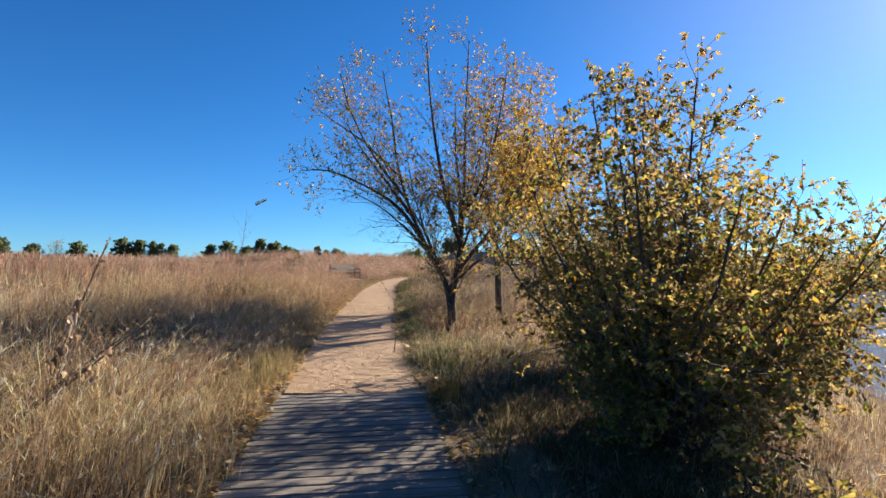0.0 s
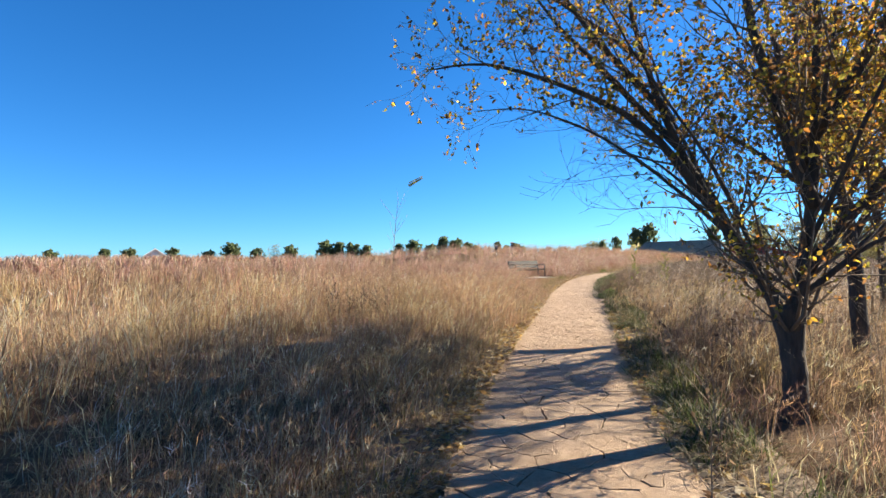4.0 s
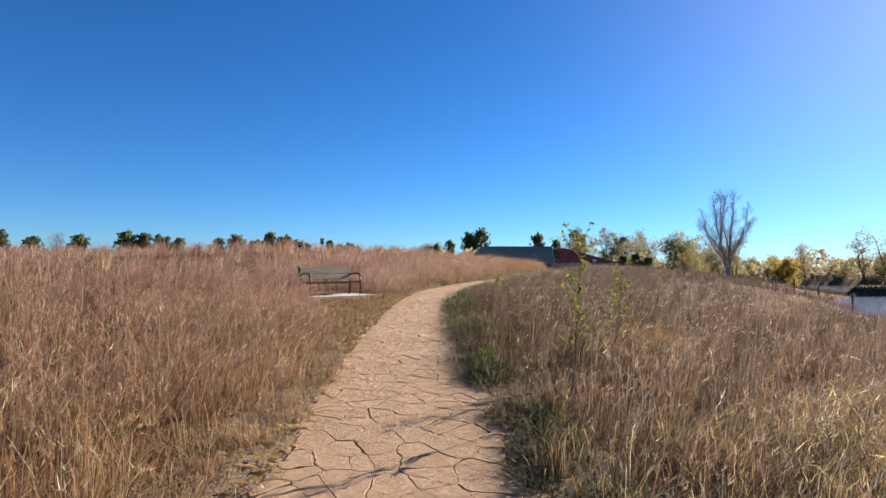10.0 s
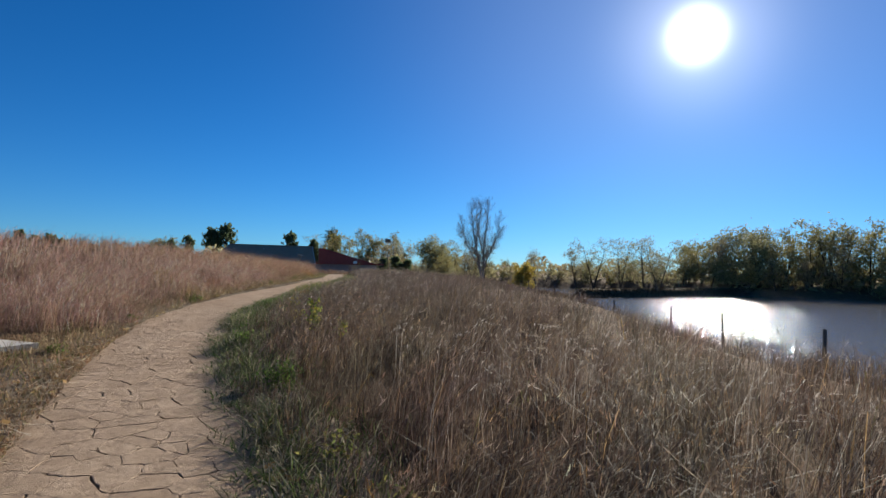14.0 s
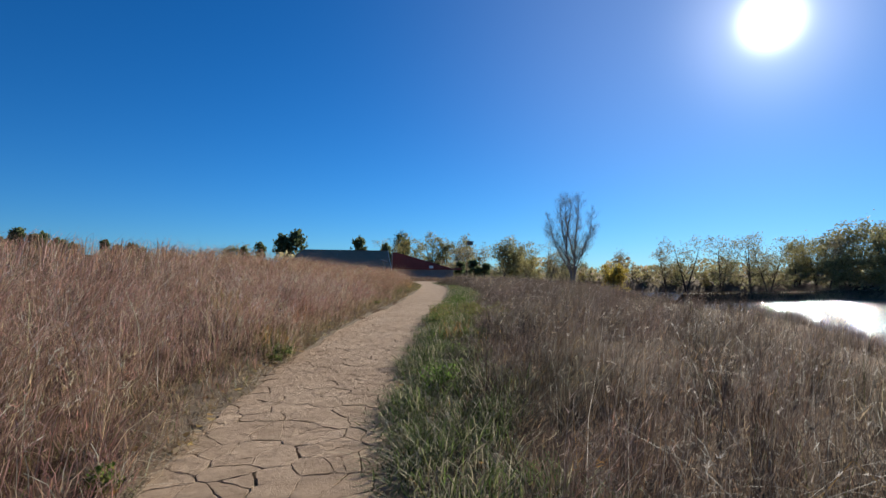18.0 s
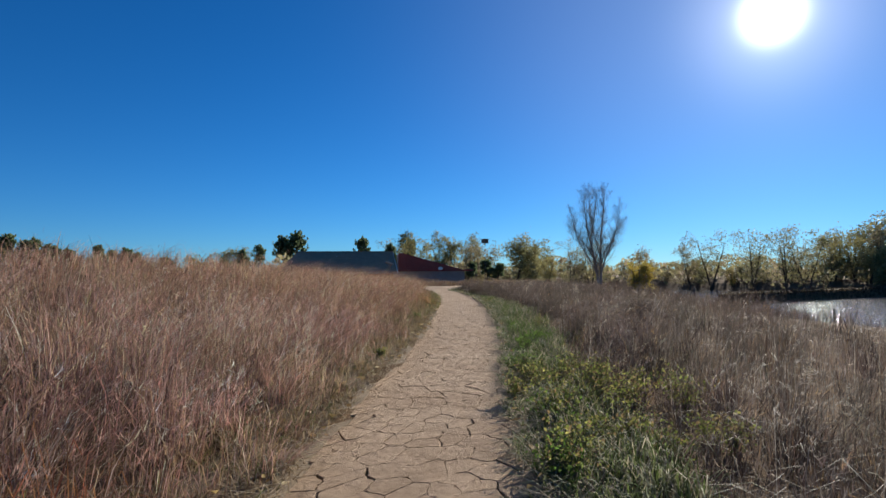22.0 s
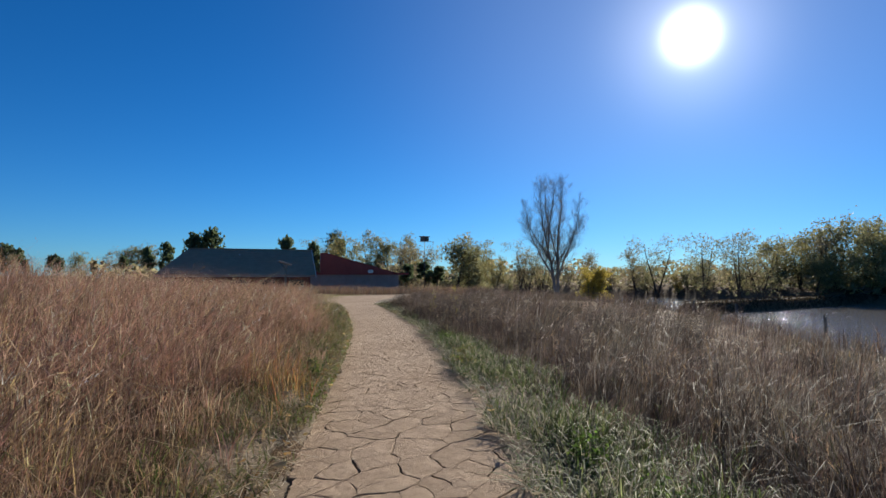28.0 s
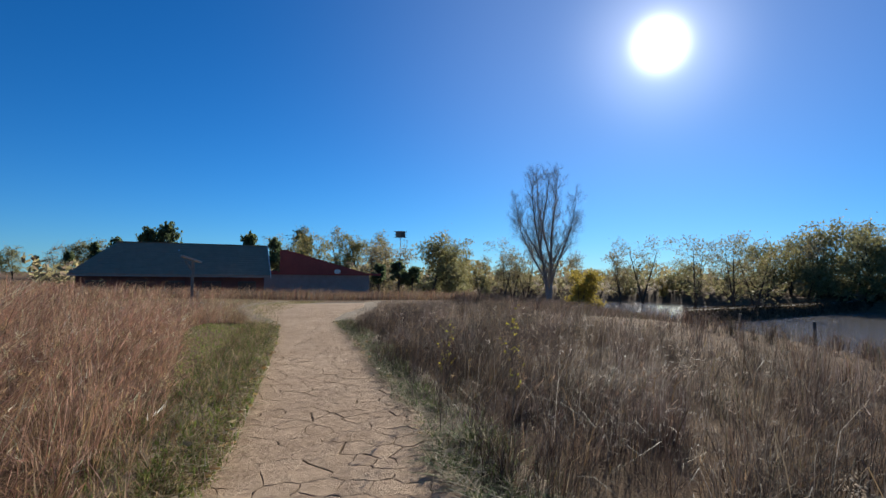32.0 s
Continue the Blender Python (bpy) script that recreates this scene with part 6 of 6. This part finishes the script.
# the wood beyond the pond, a wall of trees in rows
for row, (dist, tops, n) in enumerate(((117, 5.8, 44), (122, 9.0, 46), (132, 11.0, 42))):
    for i in range(n):
        a = radians(-22 + 122 * (i + R.uniform(-0.35, 0.35)) / n)
        r = dist * R.uniform(0.97, 1.04) + float(ring_r(20 + math.cos(a), 50 + math.sin(a))) - 108
        x, y = 20 + r * math.cos(a), 50 + r * math.sin(a)
        taller = float(np.interp(math.degrees(a), [-22, 5, 20, 35, 41, 46, 52, 58, 75, 100], [1.05, 1.05, 1.2, 1.3, 1.1, 0.85, 0.55, 0.46, 0.42, 0.5]))
        k = R.choices((0, 1, 2, 3, 4), (3, 3, 2.4, 1.0, 0.8))[0]
        top = tops * taller * R.uniform(0.75, 1.1)
        put(woods[k], x, y, top, z=h1(x, y) - (0.2 if i % 4 == 0 else 0.28 * top), turn=R.uniform(0, 6))
# the tall bare tree by the shore, twin-stemmed
wild_tall = hand_tree("tall_bare_tree", (0, 0, 0), [
    ([(0, 0, 0), (-0.2, 0, 2.2), (-0.8, 0, 5.0), (-1.5, 0.2, 8.6), (-1.8, 0.3, 12.2)], 0.24, 0.02, 0.5),
    ([(0.2, 0, 0), (0.4, 0, 3), (0.6, 0.3, 6.5), (1.0, 0.3, 9.6), (1.3, 0.2, 12.9)], 0.23, 0.02, 0.5),
    ([(0.3, 0, 2.0), (1.1, -0.3, 4.5), (2.2, -0.6, 7.3), (2.9, -0.8, 10.6)], 0.14, 0.02, 0.5),
    ([(-0.3, 0, 2.6), (-1.6, 0.4, 4.8), (-2.8, 0.6, 7.2), (-3.3, 0.8, 10.0)], 0.13, 0.02, 0.5),
    ([(0.4, 0, 4.0), (0.1, 0.8, 7.0), (-0.3, 1.4, 10.0), (-0.2, 1.6, 13.0)], 0.13, 0.02, 0.5),
    ([(0.45, 0, 3.4), (1.5, 0.5, 5.2), (2.9, 0.8, 7.0), (3.9, 0.9, 8.8)], 0.10, 0.02, 0.5),
    ([(-0.5, 0, 4.0), (-1.9, -0.5, 5.6), (-3.2, -0.8, 7.0), (-4.1, -0.9, 8.4)], 0.09, 0.02, 0.5),
    ([(-0.9, 0, 5.6), (-1.2, -0.8, 8.0), (-1.0, -1.2, 10.6), (-0.8, -1.3, 12.6)], 0.10, 0.02, 0.5),
], [(3.2, 2.1, 0.50, 0.26, 0.16), (4.8, 1.15, 0.52, 0.18, 0.10), (6.0, 0.62, 0.5, 0.10, 0.12)], 141, 0, 0.1, None, None, "tall leafless twin-stemmed tree by the pond", "tree", M_BARK_PALE, 0.0, 0.008)
wild_tall.matrix_basis = pose(37.3, 110.0, h1(37.3, 110) - 0.1) @ Matrix.Scale(1.04, 4)
for x, y, top, wd in ((52.6, 124.0, 3.7, 1.0), (54.2, 124.8, 3.0, 1.1)):
    put(golden, x, y, top, turn=x, z=h1(x, y) - 1.0, wide=wd)
put(woods[1], 33.5, 118, 4.4, turn=2.5)
for ob in masters:
    for o in (ob, *ob.children_recursive):
        bpy.data.objects.remove(o)

# rough growth along the dike and the far banks, tinted dark as backlit shade
def bank_growth():
    n = 30000
    x, q = RNG.uniform(47, 165, n), RNG.uniform(-2.8, 2.8, n)
    y = dike_y(x) + 2.6 + q
    ok = (height(x, y) > WATER_Z + 0.02) & (np.abs(q) > 0.75)
    x, y = x[ok], y[ok]
    n = len(x)
    h = RNG.uniform(0.15, 0.5, n)
    tint = palette([(0.07, 0.052, 0.036), (0.11, 0.08, 0.052), (0.05, 0.05, 0.027), (0.20, 0.16, 0.115)], [3, 2, 1.5, 0.6], n)
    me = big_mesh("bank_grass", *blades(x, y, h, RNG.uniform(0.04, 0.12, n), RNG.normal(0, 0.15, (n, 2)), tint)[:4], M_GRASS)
    tagged(link("bank_grass", me), "dead growth along the low dike in the pond, tinted dark as in shade", "grass", kind="stuff")


bank_growth()


def dike_road():
    """A pale gravel lane along the top of the dike."""
    co, faces = [], []
    xs = np.arange(47, 166.1, 2.0)
    for x in xs:
        c = float(dike_y(x)) + 2.6
        for o in (-0.7, 0.0, 0.7):
            co.append((x, c + o, h1(x, c + o) + (0.05 if o == 0 else 0.03)))
    for r in range(len(xs) - 1):
        for k in (0, 1):
            faces.append((r * 3 + k, r * 3 + k + 3, r * 3 + k + 4, r * 3 + k + 1))
    tagged(link("road", mesh_of("road", co, faces, M_GRAVEL, True)), "pale gravel lane on top of the dike", "road", kind="structure")


dike_road()


def thicket():
    """The dark brush that closes the foot of the wood beyond the pond."""
    n = 15000
    a = np.radians(RNG.uniform(-25, 108, n))
    r = RNG.uniform(116, 150, n) + ring_r(20 + np.cos(a), 50 + np.sin(a)) - 108
    x, y = 20 + r * np.cos(a), 50 + r * np.sin(a)
    top = 3.4 + 1.5 * np.sin(a * 37) + 1.0 * np.sin(a * 83 + 1) + np.where(r > 140, 1.5, 0)
    z = height(x, y) + np.clip(top, 1, 9) * RNG.random(n) ** 0.8
    s = RNG.uniform(0.35, 0.9, n)
    u, v = RNG.normal(0, 1, (n, 3)), RNG.normal(0, 1, (n, 3))
    u, v = u / np.linalg.norm(u, axis=1, keepdims=True) * s[:, None], v / np.linalg.norm(v, axis=1, keepdims=True) * s[:, None] * 0.6
    p = np.stack([x, y, z], 1)
    i = np.arange(n) * 4
    tint = palette([(0.32, 0.29, 0.15), (0.25, 0.23, 0.13), (0.40, 0.33, 0.17), (0.27, 0.21, 0.15)], [3, 2, 2, 1.5], n)
    me = big_mesh("thicket", np.stack([p - u, p + v, p + u, p - v], 1).reshape(-1, 3), np.stack([i, i + 1, i + 2, i + 3], 1), np.zeros((0, 3), int), np.repeat(tint, 4, 0), M_LEAF)
    tagged(link("thicket", me), "dense dark brush at the foot of the far wood", "bushes", kind="stuff")


thicket()

# ---- bench on its pad ----


def bench():
    root = tagged(new("park_bench"), "park bench with weathered grey-green slats and black steel frame", "bench")
    gz = 1.125
    root.matrix_basis = pose(-7.30, 33.52, gz, 0, 0, math.degrees(math.atan2(0.75, 0.66))) @ Matrix.Diagonal((1, 1, 0.93, 1))
    # local x runs along the bench, local -y is its front
    L = 1.72
    for k in range(5):
        part("seat_slat", box_bm(L, 0.082, 0.034, (0, -0.215 + 0.098 * k, 0.435 - 0.012 * k), 0.006), M_SLAT, root)
    for k in range(2):
        tilt = Matrix.Rotation(radians(-14), 4, "X")
        part("back_slat", box_bm(L, 0.032, 0.165, (0, 0.275 + 0.046 * k, 0.58 + 0.18 * k), 0.006, tilt), M_SLAT, root)
    part("back_slat", box_bm(L, 0.034, 0.075, (0, 0.345, 0.845), 0.008, Matrix.Rotation(radians(-14), 4, "X")), M_SLAT, root)
    for sx in (-1, 1):
        x = sx * (L / 2 + 0.02)
        frame_ = tagged(new("end_frame"), "")
        frame_.parent = root
        tube_part("front_leg", [(x, -0.28, 0.0), (x, -0.28, 0.46), (x, -0.27, 0.60)], 0.026, M_STEEL, frame_)
        tube_part("back_leg", [(x, 0.30, 0.0), (x, 0.24, 0.40), (x, 0.30, 0.62), (x, 0.385, 0.90)], 0.026, M_STEEL, frame_)
        tube_part("armrest", [(x, -0.27, 0.58), (x, -0.25, 0.655), (x, -0.17, 0.685), (x, 0.05, 0.685), (x, 0.22, 0.665), (x, 0.31, 0.62)], 0.028, M_STEEL, frame_)
        part("seat_rail", box_bm(0.04, 0.56, 0.04, (x, 0.0, 0.40), 0.006), M_STEEL, frame_)
        for sy in (-0.28, 0.30):
            part("foot_plate", box_bm(0.09, 0.09, 0.012, (x, sy, 0.006), 0.003), M_STEEL, frame_)
    part("middle_strap", box_bm(0.04, 0.02, 0.5, (0, 0.33, 0.66), 0.003, Matrix.Rotation(radians(-14), 4, "X")), M_STEEL, root)
    part("stretcher", box_bm(L, 0.035, 0.035, (0, 0.2, 0.37), 0.004), M_STEEL, root)


def bench_pad():
    bm = bmesh.new()
    bmesh.ops.create_grid(bm, x_segments=6, y_segments=4, size=0.5)
    bmesh.ops.scale(bm, vec=(2.35, 1.4, 1), verts=bm.verts)
    r = bmesh.ops.extrude_face_region(bm, geom=list(bm.faces))
    bmesh.ops.translate(bm, vec=(0, 0, -0.3), verts=[v for v in r["geom"] if isinstance(v, bmesh.types.BMVert)])
    bmesh.ops.recalc_face_normals(bm, faces=bm.faces)
    ob = part("concrete_pad", bm, M_CONC, None, "", pose(-7.22, 33.42, 1.123, 0, 0, math.degrees(math.atan2(0.75, 0.66))))
    tagged(ob, "pale worn concrete slab set in the lawn under the bench", "concrete slab")


bench_pad()
bench()


# ---- nest boxes, feeder, martin house ----
def nest_box(x, y, top, turn):
    root = tagged(new("nest_box"), "small wooden nest box on a thin metal pole", "birdhouse")
    g = h1(x, y)
    root.matrix_basis = pose(x, y, g, 0, 0, turn)
    hh = top - g
    tube_part("pole", [(0, 0, -0.1), (0, 0, hh - 0.28)], 0.016, M_STEEL, root, 8)
    part("box", box_bm(0.16, 0.15, 0.26, (0, 0, hh - 0.15), 0.006), M_WOODDARK, root)
    part("roof", box_bm(0.22, 0.24, 0.022, (0, -0.03, hh - 0.005), 0.004, Matrix.Rotation(radians(14), 4, "X")), M_WOOD, root)
    part("entrance_plate", box_bm(0.07, 0.012, 0.07, (0, -0.081, hh - 0.11), 0.003), M_WHITE, root)
    v, f = [], []
    tube(v, f, [(0, -0.086, hh - 0.11), (0, -0.0885, hh - 0.11)], [0.02, 0.02], 12)
    link("entrance_hole", mesh_of("entrance_hole", v, f, M_STEEL), root)


nest_box(-10.32, 42.9, 3.30, 15)
nest_box(-11.5, 43.2, 3.16, 40)


def feeder():
    root = tagged(new("bird_feeder"), "weathered wooden post feeder with a slanting board top", "bird feeder")
    g = h1(3.3, 79.6)
    root.matrix_basis = pose(3.3, 79.6, g, 0, 0, 10)
    part("post", box_bm(0.075, 0.075, 1.75, (0, 0, 0.85), 0.006), M_WOOD, root)
    # pale concrete material puts the light on the weathered board into its colour
    part("slanting_board", box_bm(0.56, 0.4, 0.04, (-0.05, 0, 1.80), 0.006, Matrix.Rotation(radians(18), 4, "Y")), M_CONC, root, "weathered slanting board, coloured pale as if brightly lit")
    part("brace", box_bm(0.04, 0.04, 0.34, (-0.12, 0, 1.62), 0.004, Matrix.Rotation(radians(-38), 4, "Y")), M_WOOD, root)
    part("side_post", box_bm(0.05, 0.05, 0.9, (0.16, 0.05, 0.42), 0.006), M_WOOD, root)
    part("shelf", box_bm(0.55, 0.3, 0.035, (0.02, 0, 0.55), 0.005), M_WOOD, root)


feeder()


def martin_house():
    root = tagged(new("martin_house"), "multi-room bird house on a tall slim pole", "birdhouse")
    x, y = 20.2, 108.2
    g = h1(x, y)
    root.matrix_basis = pose(x, y, g, 0, 0, 25)
    top = 7.0 - g
    tube_part("pole", [(0, 0, -0.1), (0, 0, top - 0.6)], 0.028, M_STEEL, root, 8)
    house_ = part("house", box_bm(0.66, 0.58, 0.46, (0, 0, top - 0.38), 0.01), M_WOOD, root)
    part("roof", box_bm(0.86, 0.78, 0.06, (0, 0, top - 0.12), 0.01), M_SHINGLE, root)
    part("porch", box_bm(0.86, 0.78, 0.03, (0, 0, top - 0.62), 0.006), M_WOOD, root)
    part("porch", box_bm(0.86, 0.78, 0.02, (0, 0, top - 0.39), 0.006), M_WOOD, root)
    for k in range(4):
        part("room_door", box_bm(0.10, 0.012, 0.11, (-0.14 + 0.28 * (k % 2), -0.297, top - 0.49 + 0.21 * (k // 2)), 0.003), M_STEEL, house_)


martin_house()


# ---- old fence posts along the shore ----
for i, (x, y, tall) in enumerate(((10.8, 14.0, 2.0), (12.6, 24.0, 2.0), (18.7, 40.0, 2.25), (22.9, 48.4, 2.3), (23.3, 52.8, 2.2), (24.6, 60.0, 2.1), (25.8, 66.0, 2.1), (26.8, 71.5, 2.3), (28.3, 77.5, 2.3), (30.6, 83.0, 2.2))):
    root = tagged(new("fence_post"), "dark weathered wooden fence post standing by the water", "fence post", "old fence along the pond")
    root.matrix_basis = pose(x, y, h1(x, y) - 0.2, 1.5 * math.sin(i), 2 * math.cos(i * 2.1), i * 31)
    tube_part("post", [(0, 0, 0), (0, 0, tall * 0.6), (0.01, 0, tall + 0.2)], [0.08, 0.076, 0.072], M_WOODDARK, root, 9)
    part("staple", box_bm(0.01, 0.12, 0.012, (0.03, -0.02, tall), 0.002), M_ALU, root)


# ---- buildings ----
def gable_house(name, label, corner, along_deg, length, depth, base, eave, ridge, wall, roof, bays, hip=0.0):
    """A long gabled house; local x runs along the front, local -y faces the path."""
    root = tagged(new(name), label, "house")
    root.matrix_basis = pose(corner[0], corner[1], base, 0, 0, along_deg)
    e, r = eave - base, ridge - base
    t = 0.25
    for nm, sx, sy, at in (("front_wall", length, t, (-length / 2, 0, e / 2)), ("back_wall", length, t, (-length / 2, depth, e / 2))):
        part(nm, box_bm(sx, sy, e, at), wall, root)
    for x in (-t / 2, -length + t / 2):
        if hip and x < -1:
            part("end_wall", box_bm(t, depth - 0.26, e, (x, depth / 2, e / 2)), wall, root)
            continue
        v = [(x - t / 2, 0.13, 0), (x - t / 2, depth - 0.13, 0), (x - t / 2, depth - 0.13, e), (x - t / 2, depth / 2, r - 0.12), (x - t / 2, 0.13, e)]
        v += [(a + t, b, c) for a, b, c in v]
        f = [(4, 3, 2, 1, 0), (5, 6, 7, 8, 9)] + [(k, (k + 1) % 5, 5 + (k + 1) % 5, 5 + k) for k in range(5)]
        link("gable_wall", mesh_of("gable_wall", v, f, wall), root)
    over, th = 0.5, 0.14
    rise = (r - e) / (depth / 2)
    for s in (0, 1):
        ya, yb = (-over, depth / 2) if s == 0 else (depth + over, depth / 2)
        za, zb = e - over * rise, r
        v = [(over, ya, za), (-length - over, ya, za), (-length - over + hip, yb, zb), (over, yb, zb)]
        v += [(a, b, c + th) for a, b, c in v]
        f = [(0, 1, 2, 3), (7, 6, 5, 4), (0, 4, 5, 1), (1, 5, 6, 2), (2, 6, 7, 3), (3, 7, 4, 0)]
        slope = link("roof_slope", mesh_of("roof_slope", v, f, roof), root)
        n = 14
        for k in range(n if s == 0 else 0):
            q = (k + 0.5) / n
            y, z = ya + (yb - ya) * q, za + (zb - za) * q + th
            part("shingle_course", box_bm(length + 2 * over - hip * q, abs(yb - ya) / n * 1.02, 0.03, (-length / 2 + hip * q / 2, y, z), 0, Matrix.Rotation(math.atan(rise) - 0.03, 4, "X")), roof, slope)
    if hip:
        v = [(-length - over, -over, e - over * rise), (-length - over, depth + over, e - over * rise), (-length - over + hip, depth / 2, r)]
        v += [(a, b, c + th) for a, b, c in v]
        link("hip_slope", mesh_of("hip_slope", v, [(0, 2, 1), (3, 4, 5), (0, 1, 4, 3), (1, 2, 5, 4), (2, 0, 3, 5)], roof), root)
    part("ridge_cap", box_bm(length + 2 * over - hip, 0.3, 0.06, (-length / 2 + hip / 2, depth / 2, r + th + 0.01), 0.01), roof, root)
    part("gutter", box_bm(length + 2 * over, 0.12, 0.12, (-length / 2, -over - 0.06, e - over * rise), 0.02), M_WHITE if wall is M_WHITE else M_BLOCK, root)
    for s in (0, 1):
        ya, yb = (-over, depth / 2) if s == 0 else (depth + over, depth / 2)
        v = [(over + 0.02, ya, e - over * rise - 0.1), (over + 0.02, yb, r - 0.1), (over + 0.02, yb, r + th + 0.04), (over + 0.02, ya, e - over * rise + th + 0.04)]
        v += [(a + 0.05, b, c) for a, b, c in v]
        link("barge_board", mesh_of("barge_board", v, [(3, 2, 1, 0), (4, 5, 6, 7), (0, 1, 5, 4), (1, 2, 6, 5), (2, 3, 7, 6), (3, 0, 4, 7)], M_WHITE), root)
    for k in range(bays):
        x = -length * (k + 0.5) / bays
        w = part("window_frame", box_bm(1.5, 0.1, 1.2, (x, -0.14, e * 0.55), 0.01), M_WHITE if wall is M_WHITE else M_WOODDARK, root)
        for sx in (-0.36, 0.36):
            part("pane", box_bm(0.64, 0.04, 1.02, (x + sx, -0.185, e * 0.55), 0.004), M_GLASS, w)
    return root, e, r


visitor, _, r_ = gable_house("long_building", "long low building with dark grey shingled gable roof and red-brown walls", (9.4, 114.0), -3, 14.4, 9.5, 0.2, 3.0, 5.6, M_BRICK, M_SHINGLE, 5, 2.6)
for x, s in ((-7.2, 0.5), (-11.5, 0.35), (-3.0, 0.3)):
    tube_part("vent_pipe", [(x, 3.4, r_ - 1.5), (x, 3.4, r_ - 1.0 + s)], 0.07, M_ALU, visitor, 8)


def red_hall():
    """Beyond it, a lower hall with a wedge of red metal roof and a grey block wall."""
    root = tagged(new("red_roofed_hall"), "low hall with sloping red metal roof and grey block wall", "house")
    root.matrix_basis = pose(11.8, 133.0, -0.2, 0, 0, -9)
    part("block_wall", box_bm(13.0, 0.3, 3.2, (6.3, 0, 1.6)), M_BLOCK, root)
    part("back_wall", box_bm(13.0, 0.3, 3.2, (6.3, 12, 1.6)), M_BLOCK, root)
    for x in (-0.05, 12.65):
        part("side_wall", box_bm(0.3, 11.7, 3.2, (x, 6, 1.6)), M_BLOCK, root)
    v = [(1.7, -0.4, 3.2), (12.2, -0.4, 3.2), (12.2, -0.4, 3.5), (2.5, -0.4, 6.2), (1.7, -0.4, 6.2)]
    v += [(a, 12.4, c) for a, b, c in v]
    f = [(0, 1, 2, 3, 4), (9, 8, 7, 6, 5)] + [((k + 1) % 5, k, 5 + k, 5 + (k + 1) % 5) for k in range(5)]
    roof = link("red_roof", mesh_of("red_roof", v, f, M_REDMETAL), root)
    for k in range(13):
        x = 2.0 + k * 0.78
        h = 3.2 + (6.2 - 3.2) * max(0.0, min(1.0, (12.2 - x) / 9.7))
        if h > 3.6:
            part("roof_seam", box_bm(0.05, 0.05, h - 3.25, (x, -0.42, 3.2 + (h - 3.2) / 2)), M_REDMETAL, roof)
    part("roof_ledge", box_bm(14.6, 0.6, 0.28, (6.95, -0.2, 3.28), 0.02), M_REDMETAL, root)
    part("vent_hood", box_bm(0.75, 0.5, 0.5, (8.7, -0.55, 3.6), 0.1), M_ALU, root, "pale metal vent hood")
    part("annex_roof", box_bm(4.5, 5, 0.25, (-0.8, 3, 3.5), 0.03), M_REDMETAL, root)
    for k in range(7):
        part("pilaster", box_bm(0.28, 0.1, 3.0, (0.6 + k * 1.8, -0.2, 1.55), 0.01), M_BLOCK, root)


red_hall()
gable_house("white_house", "distant white house with a pale gable above the grass", (-117.0, 106.0), -39, 6.0, 4.4, h1(-118, 105) - 0.1, 6.4, 7.9, M_WHITE, M_SHINGLE, 2)


# ---- the end of a boardwalk, where the walk begins ----
def boardwalk():
    root = tagged(new("boardwalk"), "weathered grey boardwalk of cross planks leading onto the clay path", "boardwalk", kind="structure")
    rng = random.Random(12)
    y = SLAB_END - 0.07
    mesh_ = None
    while y > -9:
        c, z = float(way_x(y)), float(lie_z(y))
        if mesh_ is None:
            bm = box_bm(1.66, 0.136, 0.05, (0, 0, -0.025), 0.006)
            mesh_ = bpy.data.meshes.new("plank")
            bm.to_mesh(mesh_)
            bm.free()
            mesh_.materials.append(M_BOARD)
        turn = math.degrees(math.atan2(float(way_x(y + 0.5)) - float(way_x(y - 0.5)), 1.0))
        link("plank", mesh_, root, "", pose(c + rng.uniform(-0.008, 0.008), y, z + 0.006 + rng.uniform(-0.002, 0.002), 0, 0, -turn + rng.uniform(-0.2, 0.2)))
        y -= 0.142


boardwalk()

# ---- the plates of the path, last ----
def lay_plates():
    plates = build_plates()
    single = set(sorted((k for k in range(len(plates)) if 17 < plates[k][1] < 30 or 47 < plates[k][1] < 62), key=lambda k: min(abs(plates[k][1] - 22), abs(plates[k][1] - 57)))[:300])
    rest_v, rest_f = [], []
    for k, (u, v, poly) in enumerate(plates):
        if k in single:
            cx, cy = float(np.interp(v, TAB_Y, TAB_X)) + u, v
            vs, fs = plate_mesh(poly, cx, cy)
            ob = new("clay_plate", mesh_of("clay_plate", vs, fs, M_CLAY))
            ob.parent = PATH_OB
            ob.matrix_basis = pose(cx, cy, 0)
        else:
            vs, fs = plate_mesh(poly, 0, 0)
            b = len(rest_v)
            rest_v += vs
            rest_f += [tuple(i + b for i in f) for f in fs]
    ob = link("clay_plates", mesh_of("clay_plates", rest_v, rest_f, M_CLAY), PATH_OB)
    tagged(ob, "cracked tan clay plates of the path", kind="stuff")


lay_plates()
